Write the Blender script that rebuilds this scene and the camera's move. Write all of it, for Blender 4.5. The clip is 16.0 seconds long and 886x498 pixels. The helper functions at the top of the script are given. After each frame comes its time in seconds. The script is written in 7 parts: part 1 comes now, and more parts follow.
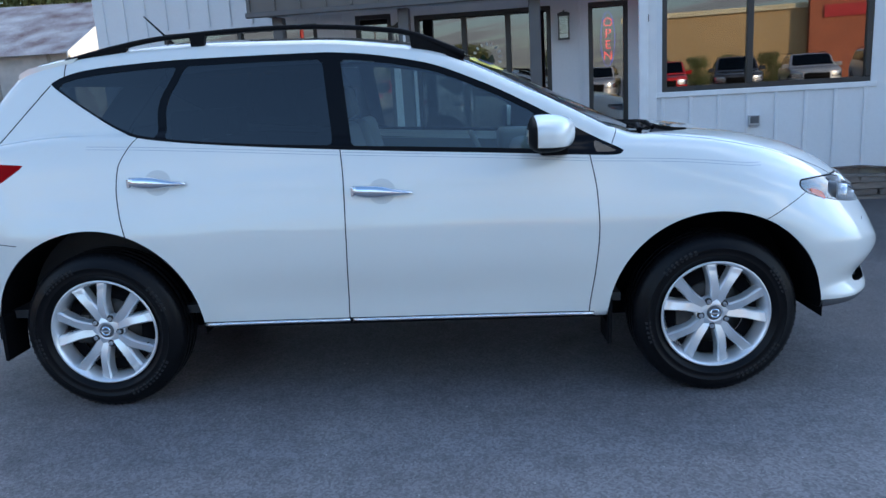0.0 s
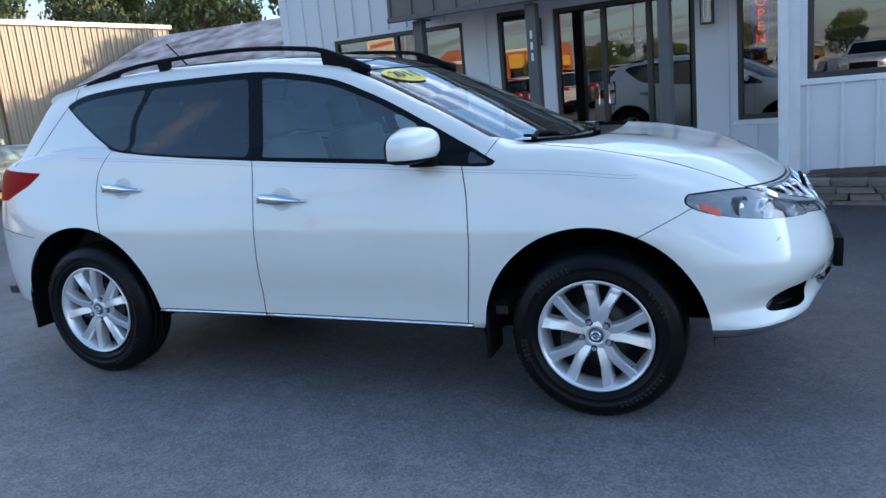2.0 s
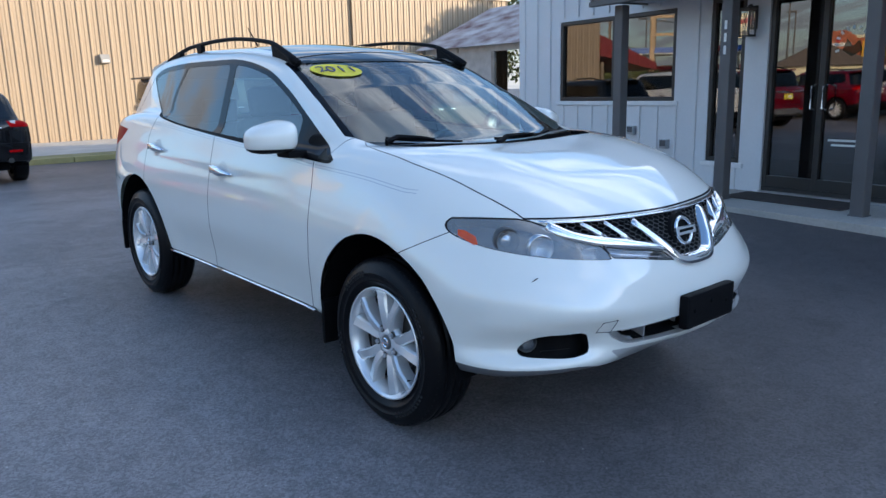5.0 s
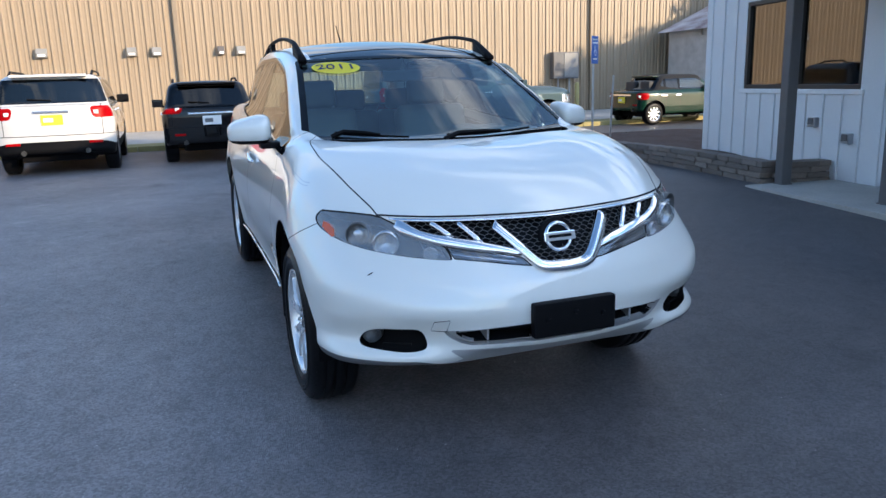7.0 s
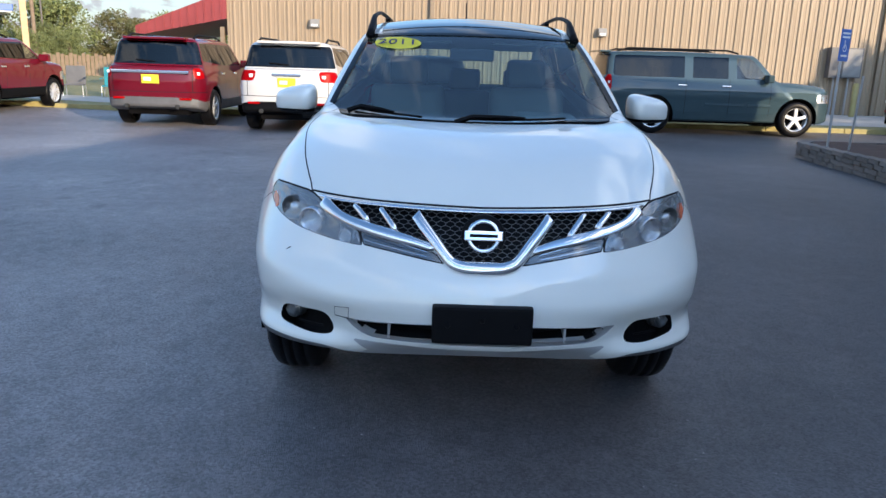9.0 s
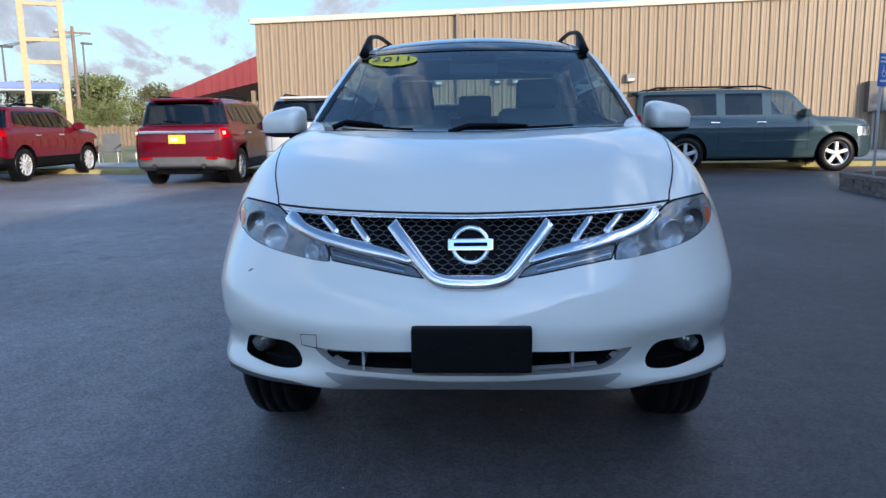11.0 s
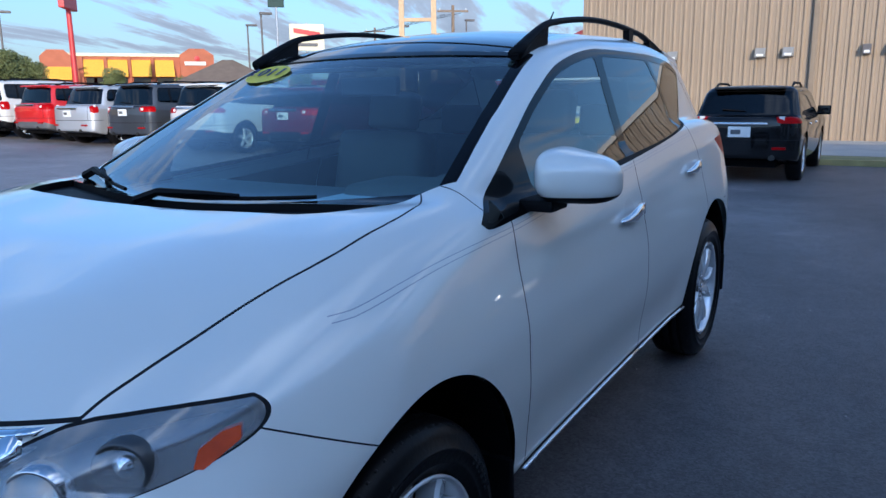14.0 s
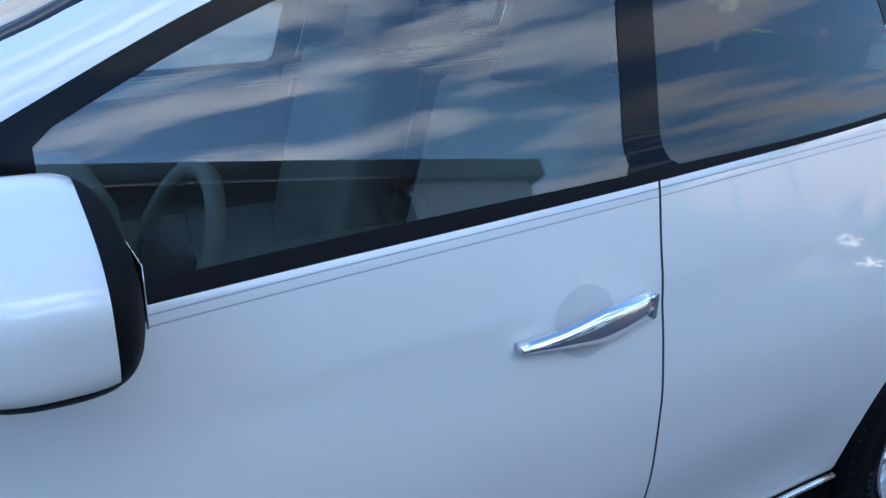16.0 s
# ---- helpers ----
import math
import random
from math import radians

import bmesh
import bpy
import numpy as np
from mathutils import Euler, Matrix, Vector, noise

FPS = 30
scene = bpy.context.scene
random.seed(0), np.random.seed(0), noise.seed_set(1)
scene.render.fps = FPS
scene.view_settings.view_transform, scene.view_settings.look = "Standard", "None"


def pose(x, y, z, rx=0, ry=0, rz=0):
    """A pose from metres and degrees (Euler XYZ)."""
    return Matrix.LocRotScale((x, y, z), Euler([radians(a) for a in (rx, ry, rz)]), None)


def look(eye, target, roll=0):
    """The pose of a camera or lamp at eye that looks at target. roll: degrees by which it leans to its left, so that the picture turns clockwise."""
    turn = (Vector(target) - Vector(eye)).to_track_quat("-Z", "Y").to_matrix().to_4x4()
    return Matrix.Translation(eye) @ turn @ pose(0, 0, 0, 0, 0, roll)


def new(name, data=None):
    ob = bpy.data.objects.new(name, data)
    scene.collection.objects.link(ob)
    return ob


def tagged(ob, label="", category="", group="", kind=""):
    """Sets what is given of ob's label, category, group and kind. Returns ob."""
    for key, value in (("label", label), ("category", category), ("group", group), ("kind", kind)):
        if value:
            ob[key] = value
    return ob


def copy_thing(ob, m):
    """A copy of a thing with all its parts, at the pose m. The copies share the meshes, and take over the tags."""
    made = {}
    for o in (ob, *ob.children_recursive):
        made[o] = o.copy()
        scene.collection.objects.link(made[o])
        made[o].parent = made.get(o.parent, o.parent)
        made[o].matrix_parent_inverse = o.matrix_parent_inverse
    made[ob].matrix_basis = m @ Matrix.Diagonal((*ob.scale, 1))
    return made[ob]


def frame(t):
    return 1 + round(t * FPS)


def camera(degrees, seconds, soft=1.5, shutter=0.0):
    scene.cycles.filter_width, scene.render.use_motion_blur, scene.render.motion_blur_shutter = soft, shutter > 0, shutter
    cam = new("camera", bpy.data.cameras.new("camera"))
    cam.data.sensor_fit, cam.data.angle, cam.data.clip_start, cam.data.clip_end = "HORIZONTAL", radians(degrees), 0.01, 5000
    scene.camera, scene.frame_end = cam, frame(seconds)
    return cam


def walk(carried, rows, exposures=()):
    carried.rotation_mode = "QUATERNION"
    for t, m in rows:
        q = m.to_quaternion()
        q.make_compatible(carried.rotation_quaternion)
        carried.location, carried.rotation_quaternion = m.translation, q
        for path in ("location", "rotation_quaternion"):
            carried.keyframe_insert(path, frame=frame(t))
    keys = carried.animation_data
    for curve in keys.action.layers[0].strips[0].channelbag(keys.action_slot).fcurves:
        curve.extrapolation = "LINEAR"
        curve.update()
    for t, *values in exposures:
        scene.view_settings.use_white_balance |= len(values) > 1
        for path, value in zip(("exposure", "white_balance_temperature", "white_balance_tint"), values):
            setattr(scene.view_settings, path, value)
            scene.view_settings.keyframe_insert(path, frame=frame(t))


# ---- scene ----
cam = camera(61.6, 16.0)
PATH = [
    (0, (0.296, -4.166, 1.41), (0.235, -2.213, 0.986), -3.4),
    (0.5, (0.688, -4.182, 1.402), (0.51, -2.237, 0.971), -3.7),
    (1, (1.141, -4.116, 1.396), (0.775, -2.197, 0.968), -4.4),
    (1.5, (1.523, -3.992, 1.41), (0.981, -2.113, 0.99), -4.8),
    (2, (2.017, -3.914, 1.395), (1.264, -2.106, 0.991), -5.5),
    (2.5, (2.351, -3.801, 1.34), (1.497, -2.037, 0.942), -4.6),
    (3, (2.761, -3.632, 1.343), (1.77, -1.944, 0.931), -4.1),
    (3.5, (3.101, -3.483, 1.351), (1.983, -1.878, 0.933), -3.8),
    (4, (3.406, -3.192, 1.357), (2.154, -1.687, 0.951), -2.1),
    (4.2, (3.498, -3.112, 1.365), (2.198, -1.646, 0.966), -1.7),
    (6.3, (4.57, -1.871, 1.416), (2.861, -0.944, 0.947), -3.1),
    (6.5, (4.638, -1.770, 1.401), (2.902, -0.893, 0.939), -3.2),
    (7, (4.819, -1.403, 1.419), (2.988, -0.730, 0.977), -1.8),
    (7.5, (4.980, -1.073, 1.428), (3.094, -0.578, 0.981), -0.2),
    (8, (4.937, -0.702, 1.389), (3.026, -0.369, 0.906), 1.4),
    (8.5, (4.944, -0.425, 1.414), (3.017, -0.222, 0.916), 2.3),
    (9, (4.874, -0.147, 1.400), (2.933, -0.138, 0.917), 1.8),
    (9.2, (4.857, -0.121, 1.396), (2.915, -0.137, 0.919), 1.7),
    (11.3, (4.498, 0.088, 1.161), (2.528, -0.013, 0.835), -1.0),
    (11.5, (4.499, 0.149, 1.303), (2.535, 0.051, 0.938), -0.6),
    (12, (4.318, 0.571, 1.394), (2.361, 0.410, 1.011), -2.1),
    (12.5, (3.988, 0.851, 1.387), (2.051, 0.551, 0.991), -0.4),
    (13, (3.549, 1.225, 1.393), (1.686, 0.625, 0.980), -0.3),
    (13.5, (3.144, 1.488, 1.388), (1.372, 0.651, 0.990), -0.4),
    (14, (2.665, 1.751, 1.412), (0.996, 0.724, 1.013), -0.6),
    (14.5, (2.196, 1.872, 1.431), (0.642, 0.682, 1.020), 0.8),
    (15, (1.622, 1.909, 1.398), (0.169, 0.597, 0.989), 0.5),
    (15.5, (1.160, 1.869, 1.417), (-0.096, 0.389, 0.934), 0.9),
    (16, (0.690, 1.644, 1.448), (-0.343, 0.068, 0.777), 3.0),
]
EXPOSURES = [(0.0, 1.0, 6250), (2.0, 0.92, 6200), (4.0, 0.8, 6250), (9.0, 0.7, 6250), (12.0, 0.26, 5650), (13.0, 0.12, 5400), (13.5, 0.14, 5280), (14.0, 0.2, 5200), (14.5, 0.45, 5250), (15.0, 0.58, 5300), (15.5, 0.82, 5600), (16.0, 1.22, 5750)]
walk(cam, [(t, look(eye, target, roll)) for t, eye, target, roll in PATH], [(t, e, k, 10) for t, e, k in EXPOSURES])
# world: clear low-sun sky with broken cloud
SUN_EL, SUN_AZ = 13.5, 37.5            # degrees; azimuth from +x towards +y
world = bpy.data.worlds.new("world")
scene.world = world
world.use_nodes = True
wn, wl = world.node_tree.nodes, world.node_tree.links
wn.clear()
w_out, w_bg = wn.new("ShaderNodeOutputWorld"), wn.new("ShaderNodeBackground")
w_sky = wn.new("ShaderNodeTexSky")
w_sky.sky_type, w_sky.sun_disc = "NISHITA", False
w_sky.sun_elevation, w_sky.sun_rotation = radians(SUN_EL), radians(90 - SUN_AZ)
w_sky.air_density, w_sky.dust_density, w_sky.ozone_density = 1.0, 0.3, 3.0
w_co, w_sep = wn.new("ShaderNodeTexCoord"), wn.new("ShaderNodeSeparateXYZ")
wl.new(w_co.outputs["Generated"], w_sep.inputs[0])


def wmath(op, a, b):
    n = wn.new("ShaderNodeMath")
    n.operation = op
    for i, v in enumerate((a, b)):
        if isinstance(v, (int, float)):
            n.inputs[i].default_value = v
        else:
            wl.new(v, n.inputs[i])
    return n.outputs[0]


w_h = wmath("ADD", wmath("MAXIMUM", w_sep.outputs[2], 0.0), 0.10)
w_cmb = wn.new("ShaderNodeCombineXYZ")
wl.new(wmath("DIVIDE", w_sep.outputs[0], w_h), w_cmb.inputs[0])
wl.new(wmath("DIVIDE", w_sep.outputs[1], w_h), w_cmb.inputs[1])
w_noise = wn.new("ShaderNodeTexNoise")
w_noise.inputs["Scale"].default_value, w_noise.inputs["Detail"].default_value = 2.3, 12.0
w_noise.inputs["Roughness"].default_value, w_noise.inputs["Distortion"].default_value = 0.61, 0.3
# wind-drawn streaks
w_map = wn.new("ShaderNodeMapping")
w_map.vector_type = "TEXTURE"
w_map.inputs["Rotation"].default_value, w_map.inputs["Scale"].default_value = (0, 0, radians(20)), (3.6, 0.85, 1.0)
wl.new(w_cmb.outputs[0], w_map.inputs["Vector"])
wl.new(w_map.outputs[0], w_noise.inputs["Vector"])
w_ramp = wn.new("ShaderNodeValToRGB")
w_ramp.color_ramp.elements[0].position, w_ramp.color_ramp.elements[1].position = 0.49, 0.60
# fewer clouds overhead and away from the sun
w_fade = wmath("MULTIPLY", wmath("MAXIMUM", wmath("SUBTRACT", w_sep.outputs[2], 0.5), 0.0), wmath("SUBTRACT", 0.18, wmath("MULTIPLY", w_sep.outputs[1], 0.45)))
wl.new(wmath("SUBTRACT", w_noise.outputs["Fac"], w_fade), w_ramp.inputs[0])
# cloud tops overhead are bright, the far cloud decks near the horizon are seen grey from below
w_high = wn.new("ShaderNodeValToRGB")
w_high.color_ramp.elements[0].position, w_high.color_ramp.elements[1].position = 0.03, 0.42
w_high.color_ramp.elements[0].color, w_high.color_ramp.elements[1].color = (4.3, 4.4, 4.6, 1), (9.2, 9.5, 9.9, 1)
wl.new(w_sep.outputs[2], w_high.inputs[0])
w_low = wn.new("ShaderNodeValToRGB")
w_low.color_ramp.elements[0].position, w_low.color_ramp.elements[1].position = 0.52, 0.74
w_low.color_ramp.elements[0].color, w_low.color_ramp.elements[1].color = (1, 1, 1, 1), (0.62, 0.64, 0.68, 1)
wl.new(w_noise.outputs["Fac"], w_low.inputs[0])
w_cloud = wn.new("ShaderNodeMix")
w_cloud.data_type, w_cloud.blend_type = "RGBA", "MULTIPLY"
w_cloud.inputs["Factor"].default_value = 1.0
wl.new(w_high.outputs[0], w_cloud.inputs["A"])
wl.new(w_low.outputs[0], w_cloud.inputs["B"])
# clouds towards the sun scatter more of its light
w_dot = wn.new("ShaderNodeVectorMath")
w_dot.operation = "DOT_PRODUCT"
w_dot.inputs[1].default_value = (math.cos(radians(SUN_AZ)), math.sin(radians(SUN_AZ)), 0.2)
wl.new(w_co.outputs["Generated"], w_dot.inputs[0])
w_near = wmath("POWER", wmath("MAXIMUM", wmath("MULTIPLY", wmath("ADD", w_dot.outputs["Value"], 0.5), 0.667), 0.0), 1.5)
w_glow = wn.new("ShaderNodeVectorMath")
w_glow.operation = "SCALE"
wl.new(w_cloud.outputs["Result"], w_glow.inputs[0])
wl.new(wmath("ADD", wmath("MULTIPLY", w_near, 1.1), 0.62), w_glow.inputs["Scale"])
w_mix = wn.new("ShaderNodeMix")
w_mix.data_type = "RGBA"
wl.new(wmath("MINIMUM", wmath("ADD", wmath("MULTIPLY", w_ramp.outputs[0], 0.95), wmath("MULTIPLY", wmath("SUBTRACT", 0.16, wmath("MINIMUM", w_sep.outputs[2], 0.16)), 4.0)), 0.95), w_mix.inputs["Factor"])
w_lift = wn.new("ShaderNodeVectorMath")
w_lift.operation = "SCALE"
wl.new(wmath("ADD", wmath("MULTIPLY", w_near, 1.0), 1.45), w_lift.inputs["Scale"])
wl.new(w_sky.outputs[0], w_lift.inputs[0])
# haze dims the lowest clear sky
w_haze, w_dim = wn.new("ShaderNodeMapRange"), wn.new("ShaderNodeVectorMath")
w_haze.inputs["From Min"].default_value, w_haze.inputs["From Max"].default_value = 0.03, 0.34
w_haze.inputs["To Min"].default_value, w_haze.inputs["To Max"].default_value = 0.52, 1.0
w_dim.operation = "SCALE"
wl.new(w_sep.outputs[2], w_haze.inputs["Value"])
wl.new(w_lift.outputs[0], w_dim.inputs[0])
wl.new(w_haze.outputs[0], w_dim.inputs["Scale"])
wl.new(w_dim.outputs[0], w_mix.inputs["A"])
wl.new(w_glow.outputs[0], w_mix.inputs["B"])
wl.new(w_mix.outputs["Result"], w_bg.inputs[0])
w_bg.inputs[1].default_value = 0.15
wl.new(w_bg.outputs[0], w_out.inputs[0])
sun = new("sun", bpy.data.lights.new("sun", "SUN"))
sun.data.energy, sun.data.angle, sun.data.color = 4.2, radians(0.53), (1.0, 0.78, 0.52)
sun_dir = Vector((math.cos(radians(SUN_AZ)) * math.cos(radians(SUN_EL)), math.sin(radians(SUN_AZ)) * math.cos(radians(SUN_EL)), math.sin(radians(SUN_EL))))
sun.matrix_world = look(sun_dir * 60, (0, 0, 0))


# ---- materials ----
def material(name, color, rough=0.5, metal=0.0, vary=0.12, scale=6.0, fine=0.0, bump=0.0, bump_scale=60.0, coat=0.0, emit=None, alt=None, random_vary=0.0, spec=0.5):
    """Principled surface with colour variation at two scales, fine relief and optional lacquer."""
    m = bpy.data.materials.new(name)
    m.use_nodes = True
    nt = m.node_tree
    b = nt.nodes["Principled BSDF"]
    b.inputs["Roughness"].default_value, b.inputs["Metallic"].default_value = rough, metal
    b.inputs["Specular IOR Level"].default_value = spec
    if coat:
        b.inputs["Coat Weight"].default_value, b.inputs["Coat Roughness"].default_value = coat, 0.02
    if emit:
        b.inputs["Emission Color"].default_value, b.inputs["Emission Strength"].default_value = (*emit[:3], 1), emit[3]
    co = nt.nodes.new("ShaderNodeTexCoord")

    def noise_tex(s, detail=4.0):
        n = nt.nodes.new("ShaderNodeTexNoise")
        n.inputs["Scale"].default_value, n.inputs["Detail"].default_value = s, detail
        nt.links.new(co.outputs["Object"], n.inputs["Vector"])
        return n.outputs["Fac"]

    if vary or fine or alt or random_vary:
        ramp = nt.nodes.new("ShaderNodeValToRGB")
        ramp.color_ramp.elements[0].position, ramp.color_ramp.elements[1].position = 0.3, 0.72
        dark = [c * (1 - vary) for c in color]
        lite = alt or [min(1.0, c * (1 + vary)) for c in color]
        ramp.color_ramp.elements[0].color, ramp.color_ramp.elements[1].color = (*dark, 1), (*lite, 1)
        fac = noise_tex(scale, 5)
        if fine:
            mx = nt.nodes.new("ShaderNodeMix")
            mx.inputs[0].default_value = fine
            nt.links.new(fac, mx.inputs["A"])
            nt.links.new(noise_tex(scale * 22, 3), mx.inputs["B"])
            fac = mx.outputs["Result"]
        nt.links.new(fac, ramp.inputs[0])
        col = ramp.outputs[0]
        if random_vary:
            info, hsv = nt.nodes.new("ShaderNodeObjectInfo"), nt.nodes.new("ShaderNodeHueSaturation")
            mr = nt.nodes.new("ShaderNodeMapRange")
            mr.inputs["To Min"].default_value, mr.inputs["To Max"].default_value = 1 - random_vary, 1 + random_vary
            nt.links.new(info.outputs["Random"], mr.inputs["Value"])
            nt.links.new(mr.outputs[0], hsv.inputs["Value"])
            nt.links.new(col, hsv.inputs["Color"])
            col = hsv.outputs[0]
        nt.links.new(col, b.inputs["Base Color"])
    else:
        b.inputs["Base Color"].default_value = (*color, 1)
    if bump:
        bp = nt.nodes.new("ShaderNodeBump")
        bp.inputs["Strength"].default_value, bp.inputs["Distance"].default_value = bump, 0.01
        nt.links.new(noise_tex(bump_scale, 3), bp.inputs["Height"])
        nt.links.new(bp.outputs[0], b.inputs["Normal"])
    return m


def glass(name, tint, extra=0.0, ior=1.5, rough=0.0, dirt=0.0):
    """A single pane: clear or tinted, with Fresnel reflection and an optional reflective film."""
    m = bpy.data.materials.new(name)
    m.use_nodes = True
    nt = m.node_tree
    nt.nodes.clear()
    out, mix = nt.nodes.new("ShaderNodeOutputMaterial"), nt.nodes.new("ShaderNodeMixShader")
    tr, gl, fr = nt.nodes.new("ShaderNodeBsdfTransparent"), nt.nodes.new("ShaderNodeBsdfGlossy"), nt.nodes.new("ShaderNodeLayerWeight")
    tr.inputs[0].default_value, gl.inputs["Roughness"].default_value, fr.inputs[0].default_value = (*tint, 1), rough, 0.5
    add = nt.nodes.new("ShaderNodeMath")
    add.operation, add.use_clamp = "ADD", True
    # both faces of a thin pane: about twice the loss of one surface
    f0 = 1.8 * ((ior - 1) / (ior + 1)) ** 2
    add.inputs[1].default_value = f0 + extra
    rim, span = nt.nodes.new("ShaderNodeMath"), nt.nodes.new("ShaderNodeMath")
    rim.operation, span.operation = "POWER", "MULTIPLY"
    rim.inputs[1].default_value, span.inputs[1].default_value = 4.1, 1 - f0
    nt.links.new(fr.outputs["Facing"], rim.inputs[0])
    nt.links.new(rim.outputs[0], span.inputs[0])
    nt.links.new(span.outputs[0], add.inputs[0])
    nt.links.new(add.outputs[0], mix.inputs[0])
    body = tr.outputs[0]
    if dirt:
        df, m2 = nt.nodes.new("ShaderNodeBsdfDiffuse"), nt.nodes.new("ShaderNodeMixShader")
        df.inputs[0].default_value = (0.78, 0.80, 0.82, 1)
        m2.inputs[0].default_value = dirt
        nt.links.new(body, m2.inputs[1])
        nt.links.new(df.outputs[0], m2.inputs[2])
        body = m2.outputs[0]
    nt.links.new(body, mix.inputs[1])
    nt.links.new(gl.outputs[0], mix.inputs[2])
    nt.links.new(mix.outputs[0], out.inputs[0])
    return m


def asphalt_material():
    m = material("asphalt", (0.134, 0.125, 0.128), rough=0.55, vary=0.46, scale=0.40, fine=0.34, bump=0.5, bump_scale=150, spec=0.55)
    nt = m.node_tree
    b = nt.nodes["Principled BSDF"]
    base = b.inputs["Base Color"].links[0].from_socket
    co = nt.nodes.new("ShaderNodeTexCoord")
    # pale grit and small stones
    vor = nt.nodes.new("ShaderNodeTexVoronoi")
    vor.inputs["Scale"].default_value = 26
    nt.links.new(co.outputs["Object"], vor.inputs["Vector"])
    lt = nt.nodes.new("ShaderNodeMath")
    lt.operation = "LESS_THAN"
    lt.inputs[1].default_value = 0.07
    nt.links.new(vor.outputs["Distance"], lt.inputs[0])
    sep = nt.nodes.new("ShaderNodeSeparateColor")
    nt.links.new(vor.outputs["Color"], sep.inputs[0])
    pick = nt.nodes.new("ShaderNodeMath")
    pick.operation = "GREATER_THAN"
    pick.inputs[1].default_value = 0.82
    nt.links.new(sep.outputs[0], pick.inputs[0])
    both = nt.nodes.new("ShaderNodeMath")
    both.operation = "MULTIPLY"
    nt.links.new(lt.outputs[0], both.inputs[0])
    nt.links.new(pick.outputs[0], both.inputs[1])
    mx = nt.nodes.new("ShaderNodeMix")
    mx.data_type = "RGBA"
    mx.inputs["B"].default_value = (0.34, 0.33, 0.31, 1)
    nt.links.new(both.outputs[0], mx.inputs["Factor"])
    nt.links.new(base, mx.inputs["A"])
    # fine aggregate
    v2 = nt.nodes.new("ShaderNodeTexVoronoi")
    v2.inputs["Scale"].default_value = 105
    nt.links.new(co.outputs["Object"], v2.inputs["Vector"])
    s2 = nt.nodes.new("ShaderNodeSeparateColor")
    nt.links.new(v2.outputs["Color"], s2.inputs[0])
    mr = nt.nodes.new("ShaderNodeMapRange")
    mr.inputs["To Min"].default_value, mr.inputs["To Max"].default_value = 0.66, 1.36
    nt.links.new(s2.outputs[1], mr.inputs["Value"])
    hsv = nt.nodes.new("ShaderNodeHueSaturation")
    nt.links.new(mr.outputs[0], hsv.inputs["Value"])
    nt.links.new(mx.outputs["Result"], hsv.inputs["Color"])
    # oily dark stains
    st = nt.nodes.new("ShaderNodeTexNoise")
    st.inputs["Scale"].default_value, st.inputs["Detail"].default_value = 1.7, 6
    nt.links.new(co.outputs["Object"], st.inputs["Vector"])
    sr = nt.nodes.new("ShaderNodeValToRGB")
    sr.color_ramp.elements[0].position, sr.color_ramp.elements[1].position = 0.62, 0.75
    sr.color_ramp.elements[0].color, sr.color_ramp.elements[1].color = (1, 1, 1, 1), (0.55, 0.55, 0.55, 1)
    pale = sr.color_ramp.elements.new(0.30)
    pale.color = (1.25, 1.23, 1.2, 1)
    even = sr.color_ramp.elements.new(0.42)
    even.color = (1, 1, 1, 1)
    nt.links.new(st.outputs["Fac"], sr.inputs[0])
    mul = nt.nodes.new("ShaderNodeMix")
    mul.data_type, mul.blend_type = "RGBA", "MULTIPLY"
    mul.inputs["Factor"].default_value = 1.0
    nt.links.new(hsv.outputs[0], mul.inputs["A"])
    nt.links.new(sr.outputs[0], mul.inputs["B"])
    # base colour paler towards -y, darker towards the office, along a noise-bent edge
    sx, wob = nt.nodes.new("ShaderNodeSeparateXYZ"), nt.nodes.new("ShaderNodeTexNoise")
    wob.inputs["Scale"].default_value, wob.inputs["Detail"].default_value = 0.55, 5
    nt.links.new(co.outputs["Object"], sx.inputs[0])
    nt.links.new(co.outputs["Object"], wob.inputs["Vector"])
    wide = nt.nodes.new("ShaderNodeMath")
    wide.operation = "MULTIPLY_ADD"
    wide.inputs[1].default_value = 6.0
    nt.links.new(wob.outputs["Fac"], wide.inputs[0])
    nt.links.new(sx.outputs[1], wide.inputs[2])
    y_tone = nt.nodes.new("ShaderNodeMapRange")
    y_tone.interpolation_type = "SMOOTHSTEP"
    y_tone.inputs["From Min"].default_value, y_tone.inputs["From Max"].default_value = -0.2, 5.6
    y_tone.inputs["To Min"].default_value, y_tone.inputs["To Max"].default_value = 1.5, 0.58
    nt.links.new(wide.outputs[0], y_tone.inputs["Value"])
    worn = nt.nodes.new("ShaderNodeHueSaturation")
    nt.links.new(y_tone.outputs[0], worn.inputs["Value"])
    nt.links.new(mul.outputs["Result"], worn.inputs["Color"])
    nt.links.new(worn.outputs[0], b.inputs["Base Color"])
    return m


